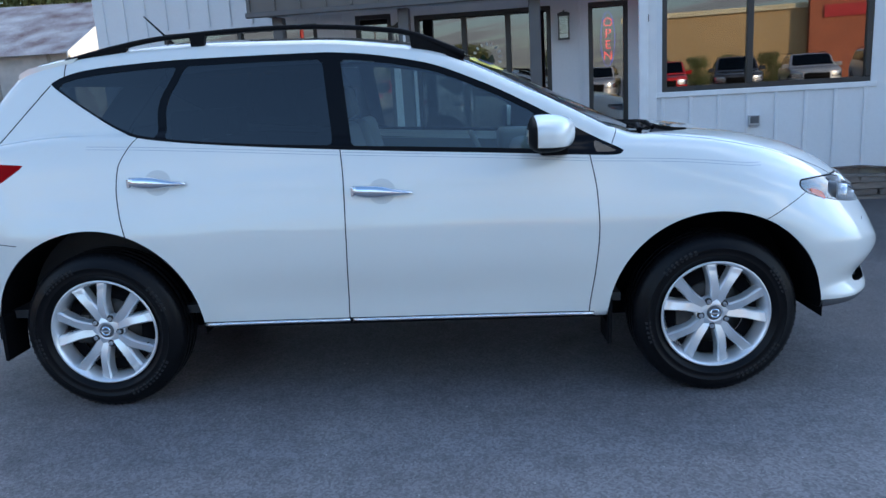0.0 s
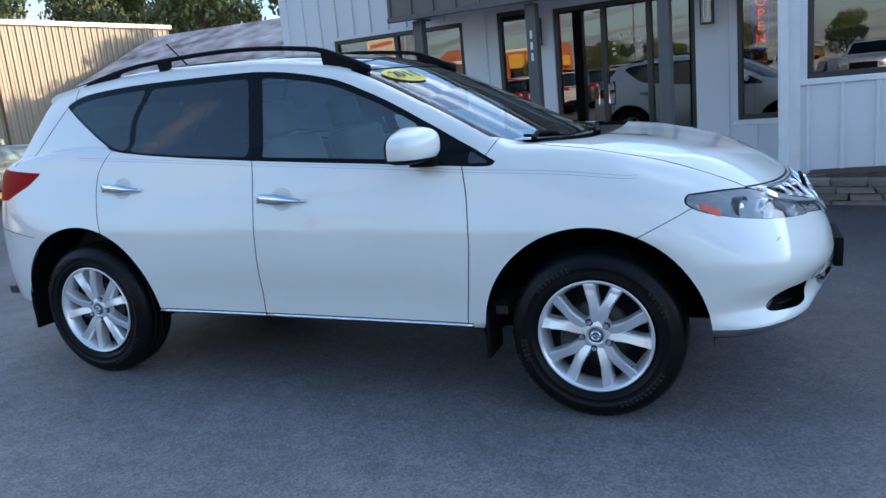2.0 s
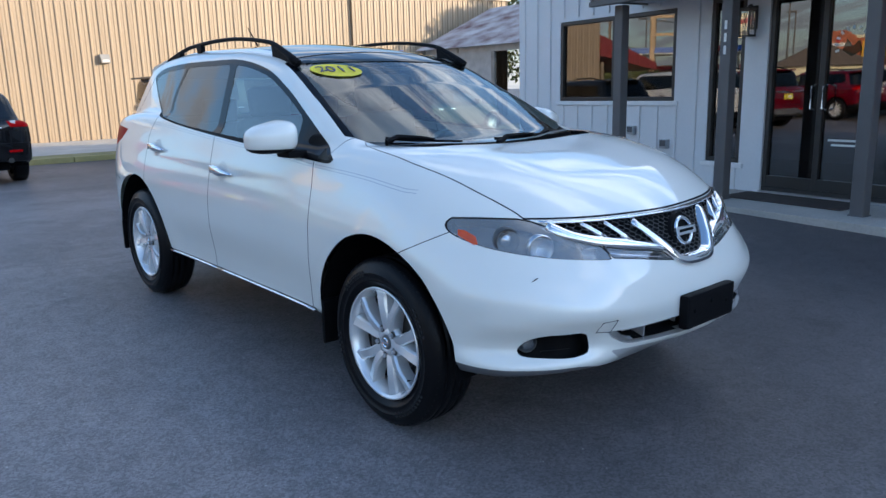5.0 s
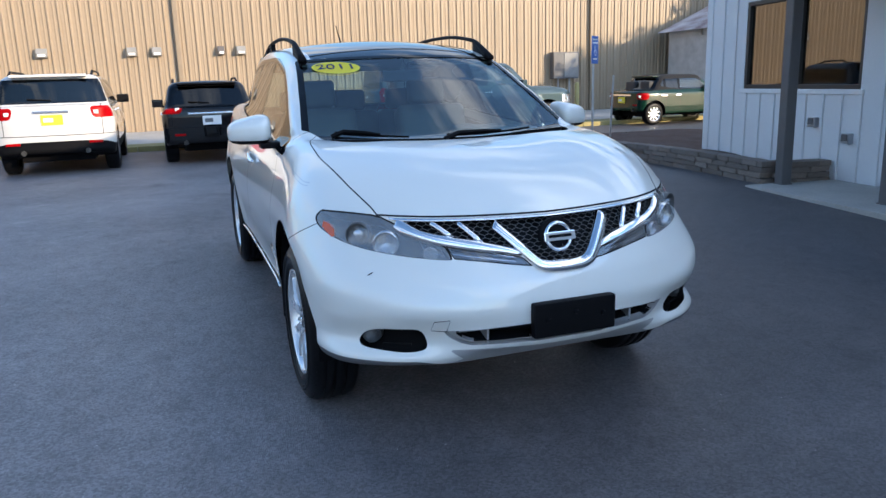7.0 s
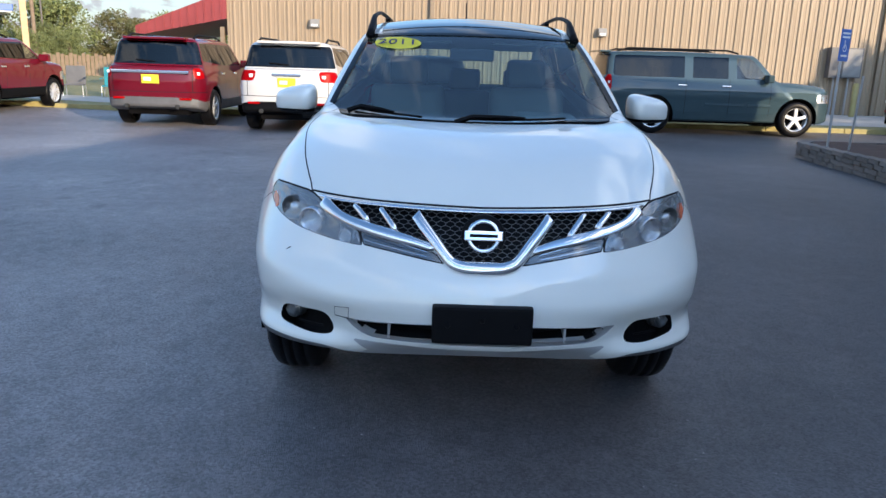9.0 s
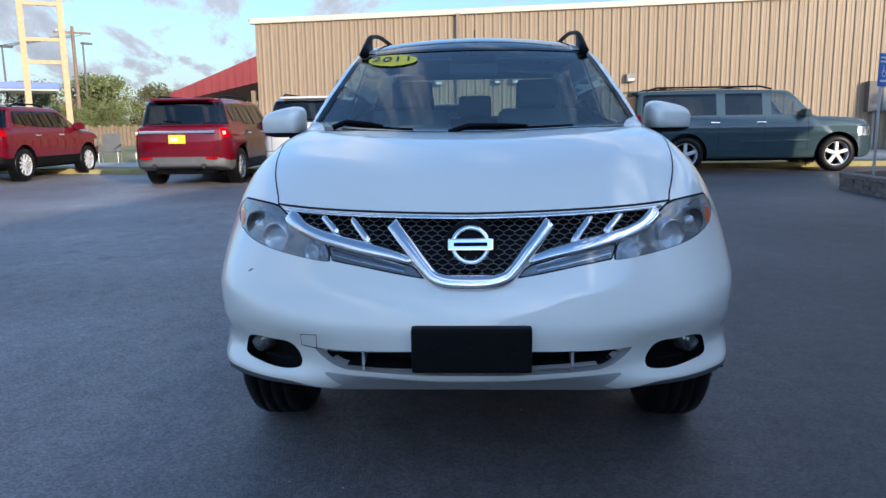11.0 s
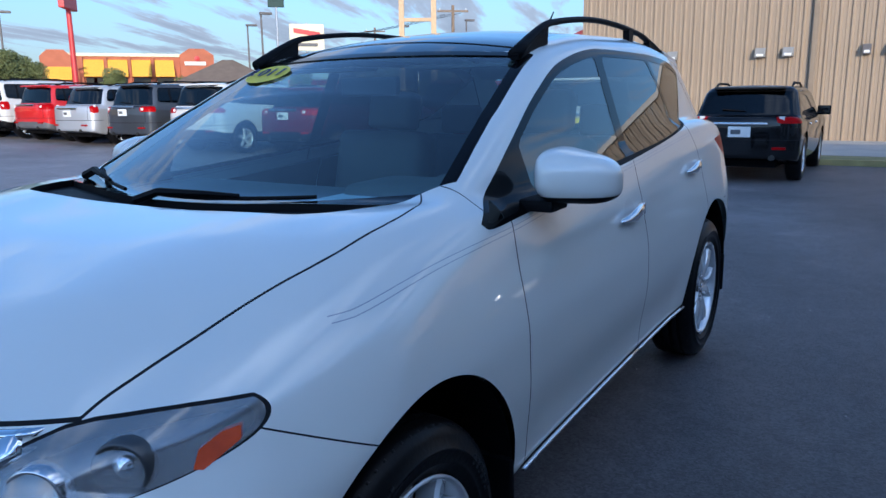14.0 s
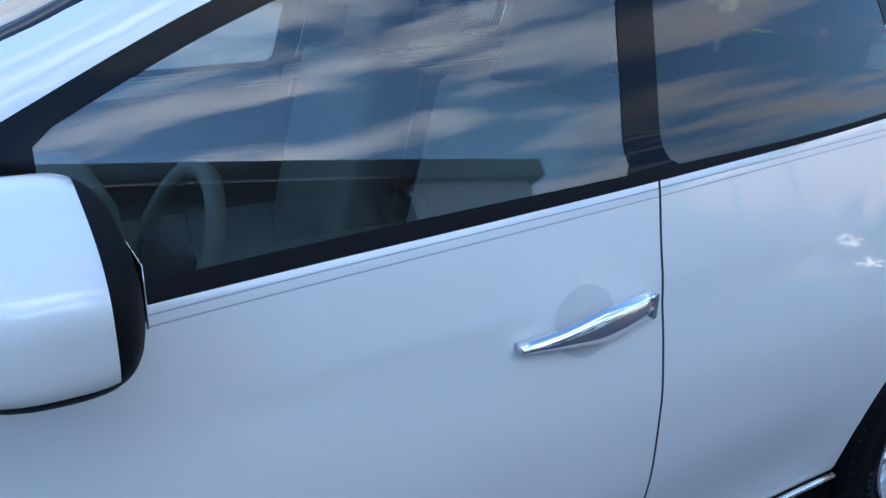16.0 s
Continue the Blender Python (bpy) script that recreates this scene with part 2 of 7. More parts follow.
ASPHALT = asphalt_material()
CONCRETE = material("concrete", (0.42, 0.40, 0.36), 0.85, vary=0.2, scale=1.5, fine=0.4, bump=0.2, bump_scale=90)
GRASS = material("grass", (0.20, 0.20, 0.07), 0.9, vary=0.35, scale=2.0, fine=0.5, alt=(0.36, 0.31, 0.14))
MULCH = material("mulch", (0.085, 0.045, 0.03), 0.95, vary=0.4, scale=14, fine=0.5, bump=0.9, bump_scale=50)
YELLOW_PAINT = material("yellow_kerb_paint", (0.34, 0.29, 0.12), 0.8, vary=0.3, scale=3, fine=0.4)
TAN_METAL = material("tan_metal_sheet", (0.315, 0.238, 0.160), 0.5, vary=0.07, scale=0.6, fine=0.2, random_vary=0.02)
TRIM_METAL = material("pale_metal_trim", (0.6, 0.54, 0.45), 0.5, vary=0.06)
BROWN_METAL = material("brown_downpipe", (0.24, 0.18, 0.12), 0.5, vary=0.08)
RED_METAL = material("red_metal_roof", (0.25, 0.042, 0.042), 0.4, vary=0.12, scale=1.5)
RUST_ROOF = material("rusty_tin", (0.23, 0.10, 0.085), 0.8, vary=0.4, scale=1.3, fine=0.25, alt=(0.60, 0.55, 0.52))
WHITE_BOARD = material("white_board_siding", (0.72, 0.73, 0.74), 0.6, vary=0.05, scale=1.2, fine=0.3, bump=0.15, bump_scale=40)
WHITE_TRIM = material("white_trim_paint", (0.78, 0.78, 0.78), 0.5, vary=0.05)
GREY_METAL = material("grey_fascia_metal", (0.13, 0.115, 0.105), 0.45, vary=0.08, scale=2)
POST_PAINT = material("grey_post_paint", (0.105, 0.10, 0.10), 0.5, vary=0.08, scale=4, bump=0.08)
FRAME_DARK = material("bronze_window_frame", (0.03, 0.028, 0.026), 0.4, vary=0.1)
STONE = material("planter_stone", (0.20, 0.165, 0.14), 0.9, vary=0.25, scale=7, fine=0.4, bump=0.6, bump_scale=30, random_vary=0.22)
# dimness of the unlit office interior is put into this colour
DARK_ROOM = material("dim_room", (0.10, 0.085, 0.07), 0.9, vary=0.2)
WOOD_POLE = material("weathered_pole", (0.22, 0.16, 0.11), 0.9, vary=0.25, scale=4, fine=0.4)
TAN_POLE = material("tan_sign_frame", (0.55, 0.38, 0.22), 0.7, vary=0.12)
LAMP_GREY = material("grey_lamp_housing", (0.26, 0.25, 0.23), 0.5, vary=0.1)
STEEL = material("galvanised_steel", (0.45, 0.46, 0.48), 0.4, metal=0.8, vary=0.1)
BRICK_FAR = material("orange_brick", (0.42, 0.13, 0.065), 0.85, vary=0.18, scale=1.0, fine=0.3)
AWNING = material("yellow_awning", (0.75, 0.38, 0.03), 0.7, vary=0.08)
STUCCO = material("tan_stucco", (0.52, 0.36, 0.18), 0.85, vary=0.08, scale=0.5, fine=0.3)
BLUE_SIGN = material("blue_panel", (0.02, 0.11, 0.42), 0.4, vary=0.06)
WHITE_SIGN = material("white_panel", (0.75, 0.75, 0.72), 0.5, vary=0.05)
RED_SIGN = material("red_panel", (0.5, 0.03, 0.03), 0.45, vary=0.08)
YELLOW_TAG = material("yellow_tag", (0.75, 0.62, 0.03), 0.5, vary=0.08)
CREAM_SIGN = material("cream_panel", (0.72, 0.64, 0.42), 0.5, vary=0.08)
SHINGLE = material("brown_shingle", (0.17, 0.125, 0.09), 0.9, vary=0.25, scale=2, fine=0.5)
LEAF = material("leaf_green", (0.11, 0.15, 0.045), 0.7, vary=0.4, scale=0.9, fine=0.3, alt=(0.22, 0.24, 0.085), random_vary=0.2)
LEAF_DRY = material("leaf_autumn", (0.2, 0.14, 0.05), 0.7, vary=0.4, scale=0.9, alt=(0.14, 0.16, 0.06), random_vary=0.2)
BARK = material("bark", (0.12, 0.09, 0.065), 0.95, vary=0.3, scale=8, bump=0.5)
NEON_RED = material("neon_red", (0.6, 0.03, 0.02), 0.4, vary=0, emit=(1.0, 0.02, 0.015, 2.6))
NEON_BLUE = material("neon_blue", (0.03, 0.05, 0.5), 0.4, vary=0, emit=(0.03, 0.05, 1.0, 1.6))
MAT_RUBBER = material("doormat", (0.05, 0.04, 0.035), 0.95, vary=0.2, scale=20, bump=0.3)

PAINT = material("pearl_white_paint", (0.765, 0.765, 0.715), 0.32, vary=0.015, scale=2, coat=1.0)
PAINT.node_tree.nodes["Principled BSDF"].inputs["Coat Roughness"].default_value = 0.012
PAINT.node_tree.nodes["Principled BSDF"].inputs["Coat IOR"].default_value = 1.72
SEAM = material("panel_gap", (0.015, 0.015, 0.017), 0.8, vary=0, spec=0.1)
# body paint darkened to paint the shade of the finger dishes
DISH_SHADE = material("pearl_white_dish_shade", (0.60, 0.60, 0.57), 0.4, vary=0.02, coat=0.6)
STRIPE = material("grey_pinstripe", (0.36, 0.38, 0.42), 0.4, vary=0.05)
GLOSS_BLACK = material("gloss_black_trim", (0.005, 0.005, 0.006), 0.06, vary=0.1, spec=0.13)
PLASTIC = material("black_plastic", (0.006, 0.006, 0.007), 0.55, vary=0.15, scale=12, bump=0.12, bump_scale=220, spec=0.08)
GREY_PLASTIC = material("grey_plastic", (0.10, 0.10, 0.105), 0.55, vary=0.12, scale=6)
SILVER_PAINT = material("silver_paint", (0.42, 0.42, 0.43), 0.35, metal=0.5, vary=0.05)
SKID = material("skid_plate_paint", (0.36, 0.36, 0.36), 0.45, metal=0.2, vary=0.08, scale=5)
STRIP_METAL = material("bright_strip", (0.80, 0.81, 0.83), 0.22, metal=0.9, vary=0.04)
CHROME = material("chrome", (0.82, 0.83, 0.85), 0.05, metal=1.0, vary=0.03, scale=9)
RUBBER = material("tyre_rubber", (0.005, 0.005, 0.006), 0.36, vary=0.25, scale=9, fine=0.3, bump=0.1, spec=0.16)
RUBBER_MARK = material("tyre_raised_marks", (0.020, 0.020, 0.021), 0.6, vary=0.2, scale=20, spec=0.3)
ALLOY = material("silver_alloy", (0.80, 0.81, 0.82), 0.27, metal=0.6, vary=0.04, coat=0.5)
BRAKE = material("brake_iron", (0.05, 0.048, 0.045), 0.5, metal=0.6, vary=0.25, scale=15)
WELL = material("well_felt_and_spoke_shade", (0.006, 0.006, 0.007), 0.95, vary=0.2, spec=0.03)
WINDSCREEN = glass("windscreen_glass", (0.60, 0.80, 0.86), 0.05, dirt=0.0)
SIDE_GLASS = glass("side_glass", (0.56, 0.67, 0.66), 0.05)
PRIVACY = glass("privacy_glass", (0.05, 0.06, 0.07), 0.005)
ROOF_GLASS = glass("dark_roof_glass", (0.03, 0.035, 0.045), 0.06)
LENS = glass("lamp_lens", (0.86, 0.89, 0.91), 0.05, rough=0.05, dirt=0.19)
CLEAR_LENS = glass("clear_strip_lens", (0.92, 0.94, 0.95), 0.05, rough=0.02, dirt=0.06)
FOG_LENS = glass("fog_lens", (0.9, 0.92, 0.94), 0.05)
OFFICE_GLASS = glass("office_glass", (0.42, 0.40, 0.36), 0.12, ior=1.5)
RED_LENS = material("red_lens", (0.33, 0.001, 0.003), 0.3, vary=0.12, scale=14, spec=0.04)
AMBER = material("amber_reflector", (0.62, 0.065, 0.008), 0.25, vary=0.15, scale=20, coat=0.5)
HOUSING = material("lamp_housing", (0.085, 0.088, 0.092), 0.3, metal=0.4, vary=0.2, scale=10)
REFLECTOR = material("lamp_reflector", (0.7, 0.7, 0.72), 0.15, metal=0.9, vary=0.08)
LEATHER = material("beige_leather", (0.15, 0.14, 0.122), 0.55, vary=0.08, scale=6, bump=0.03, bump_scale=220)
CABIN_DARK = material("dark_cabin_trim", (0.035, 0.035, 0.037), 0.65, vary=0.15, scale=10)
DASH_TOP = material("grey_dash_top", (0.13, 0.13, 0.125), 0.7, vary=0.12, scale=10, bump=0.1, bump_scale=200)
CABIN_BEIGE = material("beige_cabin_trim", (0.145, 0.136, 0.116), 0.7, vary=0.08, scale=6)
GRIT = material("pale_grit", (0.42, 0.40, 0.37), 0.8, vary=0.3, scale=30)
PAPER = material("paper", (0.62, 0.66, 0.66), 0.7, vary=0.04)
NAVY_INK = material("navy_ink", (0.012, 0.012, 0.12), 0.5, vary=0.05)


def paint(name, c, metal=0.0, coat=0.6):
    return material(name, c, 0.35, metal=metal, vary=0.03, scale=2, coat=min(1.0, coat + 0.4), spec=0.03)


RED_PAINT = paint("metallic_red_paint", (0.115, 0.002, 0.010), 0.0, 0.45)
BLACK_PAINT, GREEN_PAINT = paint("black_paint", (0.006, 0.006, 0.007), 0.0, 0.35), paint("dark_green_paint", (0.003, 0.026, 0.015), 0.0, 0.4)
BLUEGREY, CREAM_WHITE = paint("blue_grey_paint", (0.036, 0.062, 0.074), 0.1), paint("white_paint", (0.60, 0.59, 0.565))
GREY_PAINT, SILVER_CAR = paint("dark_grey_paint", (0.055, 0.06, 0.07), 0.3), paint("silver_paint_coat", (0.46, 0.47, 0.49), 0.4)
FABRIC_TOP = material("black_fabric_top", (0.009, 0.009, 0.010), 0.9, vary=0.1)
CAR_GLASS = glass("car_glass", (0.03, 0.035, 0.04), -0.028)
CLEAR_CAR_GLASS = glass("clear_car_glass", (0.45, 0.5, 0.48), 0.0)
CAR_INSIDE = material("car_inside", (0.025, 0.024, 0.022), 0.8, vary=0.2)


# ---- mesh helpers ----
def part(name, bm, mat, parent=None, label="", smooth=False, m=None):
    """Links a bmesh as one mesh object, under a thing or part if given."""
    me = bpy.data.meshes.new(name)
    bm.to_mesh(me)
    bm.free()
    if smooth:
        me.polygons.foreach_set("use_smooth", [True] * len(me.polygons))
    return mesh_part(name, me, mat, parent, label, m)


def mesh_part(name, me, mat, parent=None, label="", m=None):
    if not me.materials:
        me.materials.append(mat)
    ob = new(name, me)
    if parent:
        ob.parent = parent
    if m is not None:
        ob.matrix_basis = m
    return tagged(ob, label)


def thing(name, label, category, m=None, group="", kind=""):
    ob = new(name)
    ob.empty_display_size = 0.2
    if m is not None:
        ob.matrix_basis = m
    return tagged(ob, label, category, group, kind)


def box(bm, x0, x1, y0, y1, z0, z1, bevel=0.0, seg=2, m=None):
    r = bmesh.ops.create_cube(bm, size=1)
    vs = r["verts"]
    bmesh.ops.scale(bm, vec=(x1 - x0, y1 - y0, z1 - z0), verts=vs)
    bmesh.ops.translate(bm, vec=((x0 + x1) / 2, (y0 + y1) / 2, (z0 + z1) / 2), verts=vs)
    if bevel:
        es = list({e for v in vs for e in v.link_edges})
        b = bmesh.ops.bevel(bm, geom=es, offset=bevel, segments=seg, profile=0.7, affect="EDGES", clamp_overlap=True)
        vs = list({v for f in b["faces"] for v in f.verts} | {v for v in vs if v.is_valid})
    if m is not None:
        bmesh.ops.transform(bm, matrix=m, verts=vs)
    return bm


def bx(*a, **k):
    return box(bmesh.new(), *a, **k)


def tube(bm, pts, r, seg=8, closed=False, radii=None, flat=1.0):
    """Sweeps a ring along points; flat squashes it in z."""
    pts = [Vector(p) for p in pts]
    rings, n = [], len(pts)
    up = Vector((0, 0, 1))
    for i, p in enumerate(pts):
        a, b = pts[(i - 1) % n if closed else max(i - 1, 0)], pts[(i + 1) % n if closed else min(i + 1, n - 1)]
        d = (b - a).normalized()
        u = d.cross(up)
        u = u.normalized() if u.length > 1e-4 else Vector((1, 0, 0))
        w = u.cross(d).normalized()
        rr = radii[i] if radii else r
        rings.append([bm.verts.new(p + u * math.cos(t) * rr + w * math.sin(t) * rr * flat) for t in (2 * math.pi * k / seg for k in range(seg))])
    for i in range(n if closed else n - 1):
        A, B = rings[i], rings[(i + 1) % n]
        for k in range(seg):
            bm.faces.new((A[k], A[(k + 1) % seg], B[(k + 1) % seg], B[k]))
    if not closed:
        bm.faces.new(rings[0][::-1])
        bm.faces.new(rings[-1])
    bmesh.ops.recalc_face_normals(bm, faces=bm.faces)
    return bm


def lathe(bm, prof, seg=48, close=False):
    """Turns (radius, y) points about the y axis."""
    rings = [[bm.verts.new((r * math.cos(2 * math.pi * k / seg), y, r * math.sin(2 * math.pi * k / seg))) for k in range(seg)] for r, y in prof]
    for i in range(len(prof) - (0 if close else 1)):
        A, B = rings[i], rings[(i + 1) % len(prof)]
        for k in range(seg):
            bm.faces.new((A[k], B[k], B[(k + 1) % seg], A[(k + 1) % seg]))
    bmesh.ops.recalc_face_normals(bm, faces=bm.faces)
    return bm


def prism(bm, pts, depth, to3):
    """A flat outline pts=[(u, v)] given depth; to3(u, v, d) places it."""
    A, B = [bm.verts.new(to3(u, v, 0)) for u, v in pts], [bm.verts.new(to3(u, v, depth)) for u, v in pts]
    bm.faces.new(A)
    bm.faces.new(B[::-1])
    n = len(pts)
    for i in range(n):
        bm.faces.new((A[i], B[i], B[(i + 1) % n], A[(i + 1) % n]))
    bmesh.ops.recalc_face_normals(bm, faces=bm.faces)
    return bm


def letters(name, body, size, mat, parent, m, label="", depth=0.002):
    cu = bpy.data.curves.new(name, "FONT")
    cu.body, cu.size, cu.align_x, cu.align_y, cu.extrude = body, size, "CENTER", "CENTER", depth
    tmp = bpy.data.objects.new(name, cu)
    scene.collection.objects.link(tmp)
    me = bpy.data.meshes.new_from_object(tmp.evaluated_get(bpy.context.evaluated_depsgraph_get()))
    bpy.data.objects.remove(tmp)
    me.materials.clear()
    return mesh_part(name, me, mat, parent, label, m)


def curve(xs, ys):
    """A smooth monotone curve through a few stations, as a function of arrays."""
    xs, ys = np.array(xs, float), np.array(ys, float)
    h, d = np.diff(xs), np.diff(ys) / np.diff(xs)
    s = np.zeros(len(xs))
    s[0], s[-1] = d[0], d[-1]
    for i in range(1, len(xs) - 1):
        if d[i - 1] * d[i] > 0:
            w1, w2 = 2 * h[i] + h[i - 1], h[i] + 2 * h[i - 1]
            s[i] = (w1 + w2) / (w1 / d[i - 1] + w2 / d[i])
    gx, gy = [], []
    for i in range(len(h)):
        t = np.linspace(0, 1, 24, endpoint=False)
        gx.append(xs[i] + t * h[i])
        gy.append((1 + 2 * t) * (1 - t) ** 2 * ys[i] + t * (1 - t) ** 2 * h[i] * s[i] + t * t * (3 - 2 * t) * ys[i + 1] + t * t * (t - 1) * h[i] * s[i + 1])
    gx, gy = np.append(np.concatenate(gx), xs[-1]), np.append(np.concatenate(gy), ys[-1])
    return lambda x: np.interp(x, gx, gy)


def smax(a, b, k):
    h = np.clip(0.5 + 0.5 * (a - b) / k, 0, 1)
    return b * (1 - h) + a * h + k * h * (1 - h)


def smin(a, b, k):
    return -smax(-a, -b, k)


def step(a, b, x):
    t = np.clip((x - a) / (b - a), 0, 1)
    return t * t * (3 - 2 * t)


def inpoly(u, v, pts):
    """Signed distance to a closed outline, negative inside."""
    best, inside = np.full(np.shape(u), 1e9), np.zeros(np.shape(u), bool)
    n = len(pts)
    for i in range(n):
        (ax, ay), (cx, cy) = pts[i], pts[(i + 1) % n]
        ex, ey = cx - ax, cy - ay
        t = np.clip(((u - ax) * ex + (v - ay) * ey) / (ex * ex + ey * ey), 0, 1)
        best = np.minimum(best, (u - ax - t * ex) ** 2 + (v - ay - t * ey) ** 2)
        if abs(ey) > 1e-9:
            inside ^= ((ay > v) != (cy > v)) & (u < ex * (v - ay) / ey + ax)
    return np.where(inside, -1, 1) * np.sqrt(best)


class Shell:
    """The skin of a solid given by f(x, y, z) < 0, as a mesh that can be cut into panels along smooth lines."""

    def __init__(self, f, lo, hi, h):
        self.f = f
        n = [int(math.ceil((b - a) / h)) + 1 for a, b in zip(lo, hi)]
        ax = [lo[i] + h * np.arange(n[i]) for i in range(3)]
        F = f(*np.meshgrid(*ax, indexing="ij"))
        S = F < 0
        corner = [(i, j, k) for i in (0, 1) for j in (0, 1) for k in (0, 1)]
        cnt = sum(S[i:n[0] - 1 + i, j:n[1] - 1 + j, k:n[2] - 1 + k].astype(int) for i, j, k in corner)
        active = (cnt > 0) & (cnt < 8)
        idx = np.full(active.shape, -1)
        cells = np.argwhere(active)
        idx[active] = np.arange(len(cells))
        acc, num = np.zeros((len(cells), 3)), np.zeros(len(cells))
        for a in range(3):
            for c in corner:
                if c[a]:
                    continue
                d = list(c)
                d[a] = 1
                p, q = cells + np.array(c), cells + np.array(d)
                fp, fq = F[tuple(p.T)], F[tuple(q.T)]
                ok = (fp < 0) != (fq < 0)
                t = np.where(ok, fp / np.where(ok, fp - fq, 1), 0)
                acc += np.where(ok[:, None], p + t[:, None] * (q - p), 0)
                num += ok
        P = np.array(lo) + h * acc / num[:, None]
        for _ in range(3):
            g = self.grad(P)
            v = f(P[:, 0], P[:, 1], P[:, 2])
            P = P - np.clip((v / np.maximum((g * g).sum(1), 0.05)), -h, h)[:, None] * g
        self.v = [tuple(p) for p in P]
        quads = []
        for a in range(3):
            b, c = (a + 1) % 3, (a + 2) % 3
            sl = [slice(None)] * 3
            s0, s1 = list(sl), list(sl)
            s0[a], s1[a] = slice(0, n[a] - 1), slice(1, n[a])
            e = np.argwhere(S[tuple(s0)] != S[tuple(s1)])
            e = e[(e[:, b] > 0) & (e[:, b] < n[b] - 1) & (e[:, c] > 0) & (e[:, c] < n[c] - 1)]
            cell = []
            for db, dc in ((-1, -1), (0, -1), (0, 0), (-1, 0)):
                o = e.copy()
                o[:, b] += db
                o[:, c] += dc
                cell.append(idx[tuple(o.T)])
            q = np.stack(cell, 1)
            out = S[tuple(e.T)]
            quads.append(np.where(out[:, None], q, q[:, ::-1]))
        self.p = {"body": [list(map(int, q)) for q in np.concatenate(quads)]}

    def grad(self, P, e=2e-3, form=None):
        x, y, z = P[:, 0], P[:, 1], P[:, 2]
        f = form or self.f
        return np.stack([f(x + e, y, z) - f(x - e, y, z), f(x, y + e, z) - f(x, y - e, z), f(x, y, z + e) - f(x, y, z - e)], 1) / (2 * e)

    def refine(self, where):
        """Splits the quads whose centre lies where() into four, on the skin."""
        V = np.array(self.v)
        C = np.array([V[q].mean(0) for q in self.p["body"]])
        pick = where(C[:, 0], C[:, 1], C[:, 2]) & np.array([len(q) == 4 for q in self.p["body"]])
        mid, pts = {}, []

        def middle(a, b):
            key = (a, b) if a < b else (b, a)
            if key not in mid:
                mid[key] = len(V) + len(pts)
                pts.append((V[a] + V[b]) / 2)
            return mid[key]

        out = []
        for q, on in zip(self.p["body"], pick):
            if on:
                m = [middle(q[i], q[(i + 1) % 4]) for i in range(4)]
                c = len(V) + len(pts)
                pts.append(V[q].mean(0))
                out += [[q[i], m[i], c, m[i - 1]] for i in range(4)]
        for q, on in zip(self.p["body"], pick):
            if not on:
                r = []
                for i in range(len(q)):
                    a, b = q[i], q[(i + 1) % len(q)]
                    r.append(a)
                    key = (a, b) if a < b else (b, a)
                    if key in mid:
                        r.append(mid[key])
                out.append(r)
        P = np.array(pts)
        for _ in range(2):
            g = self.grad(P)
            P = P - (self.f(P[:, 0], P[:, 1], P[:, 2]) / np.maximum((g * g).sum(1), 0.05))[:, None] * g
        self.v += [tuple(p) for p in P]
        self.p["body"] = out

    def cut(self, src, fun, dst):
        """Moves the part of panel src where fun < 0 to panel dst."""
        V = np.array(self.v)
        d = fun(V[:, 0], V[:, 1], V[:, 2])
        d = np.where(np.abs(d) < 1e-6, 1e-6, d).tolist()
        keep, move, made = [], self.p.setdefault(dst, []), {}
        for q in self.p[src]:
            neg = [d[i] < 0 for i in q]
            if all(neg):
                move.append(q)
            elif not any(neg):
                keep.append(q)
            else:
                A, B, n = [], [], len(q)
                for i in range(n):
                    a, b = q[i], q[(i + 1) % n]
                    (A if d[a] < 0 else B).append(a)
                    if (d[a] < 0) != (d[b] < 0):
                        key = (a, b) if a < b else (b, a)
                        if key not in made:
                            t = d[key[0]] / (d[key[0]] - d[key[1]])
                            made[key] = len(self.v)
                            pa, pb = self.v[key[0]], self.v[key[1]]
                            self.v.append(tuple(pa[k] + t * (pb[k] - pa[k]) for k in range(3)))
                        A.append(made[key])
                        B.append(made[key])
                if len(A) > 2:
                    move.append(A)
                if len(B) > 2:
                    keep.append(B)
        self.p[src] = keep

    def part(self, panel, name, mat, parent, label="", offset=0.0, walls=False, side=0, where=None, pieces=False, form=None):
        """One panel as a mesh; offset pushes it along its normals, walls close the step, side keeps y > 0 or y < 0."""
        polys = self.p.get(panel, [])
        if side:
            polys = [q for q in polys if side * sum(self.v[i][1] for i in q) > 0]
        if where:
            polys = [q for q in polys if where(*[sum(self.v[i][k] for i in q) / len(q) for k in range(3)])]
        if not polys:
            return None
        if pieces:
            root = {}

            def top_of(i):
                while root.setdefault(i, i) != i:
                    root[i] = root[root[i]]
                    i = root[i]
                return i

            for q in polys:
                for i in q[1:]:
                    root[top_of(i)] = top_of(q[0])
            groups = {}
            for q in polys:
                groups.setdefault(top_of(q[0]), []).append(q)
            for k, g in enumerate(groups.values()):
                self.p["_piece"] = g
                ob = self.part("_piece", name, mat, parent, label, offset)
            self.p.pop("_piece")
            return ob
        used = sorted({i for q in polys for i in q})
        at = {i: k for k, i in enumerate(used)}
        P = np.array([self.v[i] for i in used])
        N = self.grad(P, form=form)
        N /= np.maximum(np.linalg.norm(N, axis=1), 1e-6)[:, None]
        Q = P + offset * N
        faces = [[at[i] for i in q] for q in polys]
        nor = N
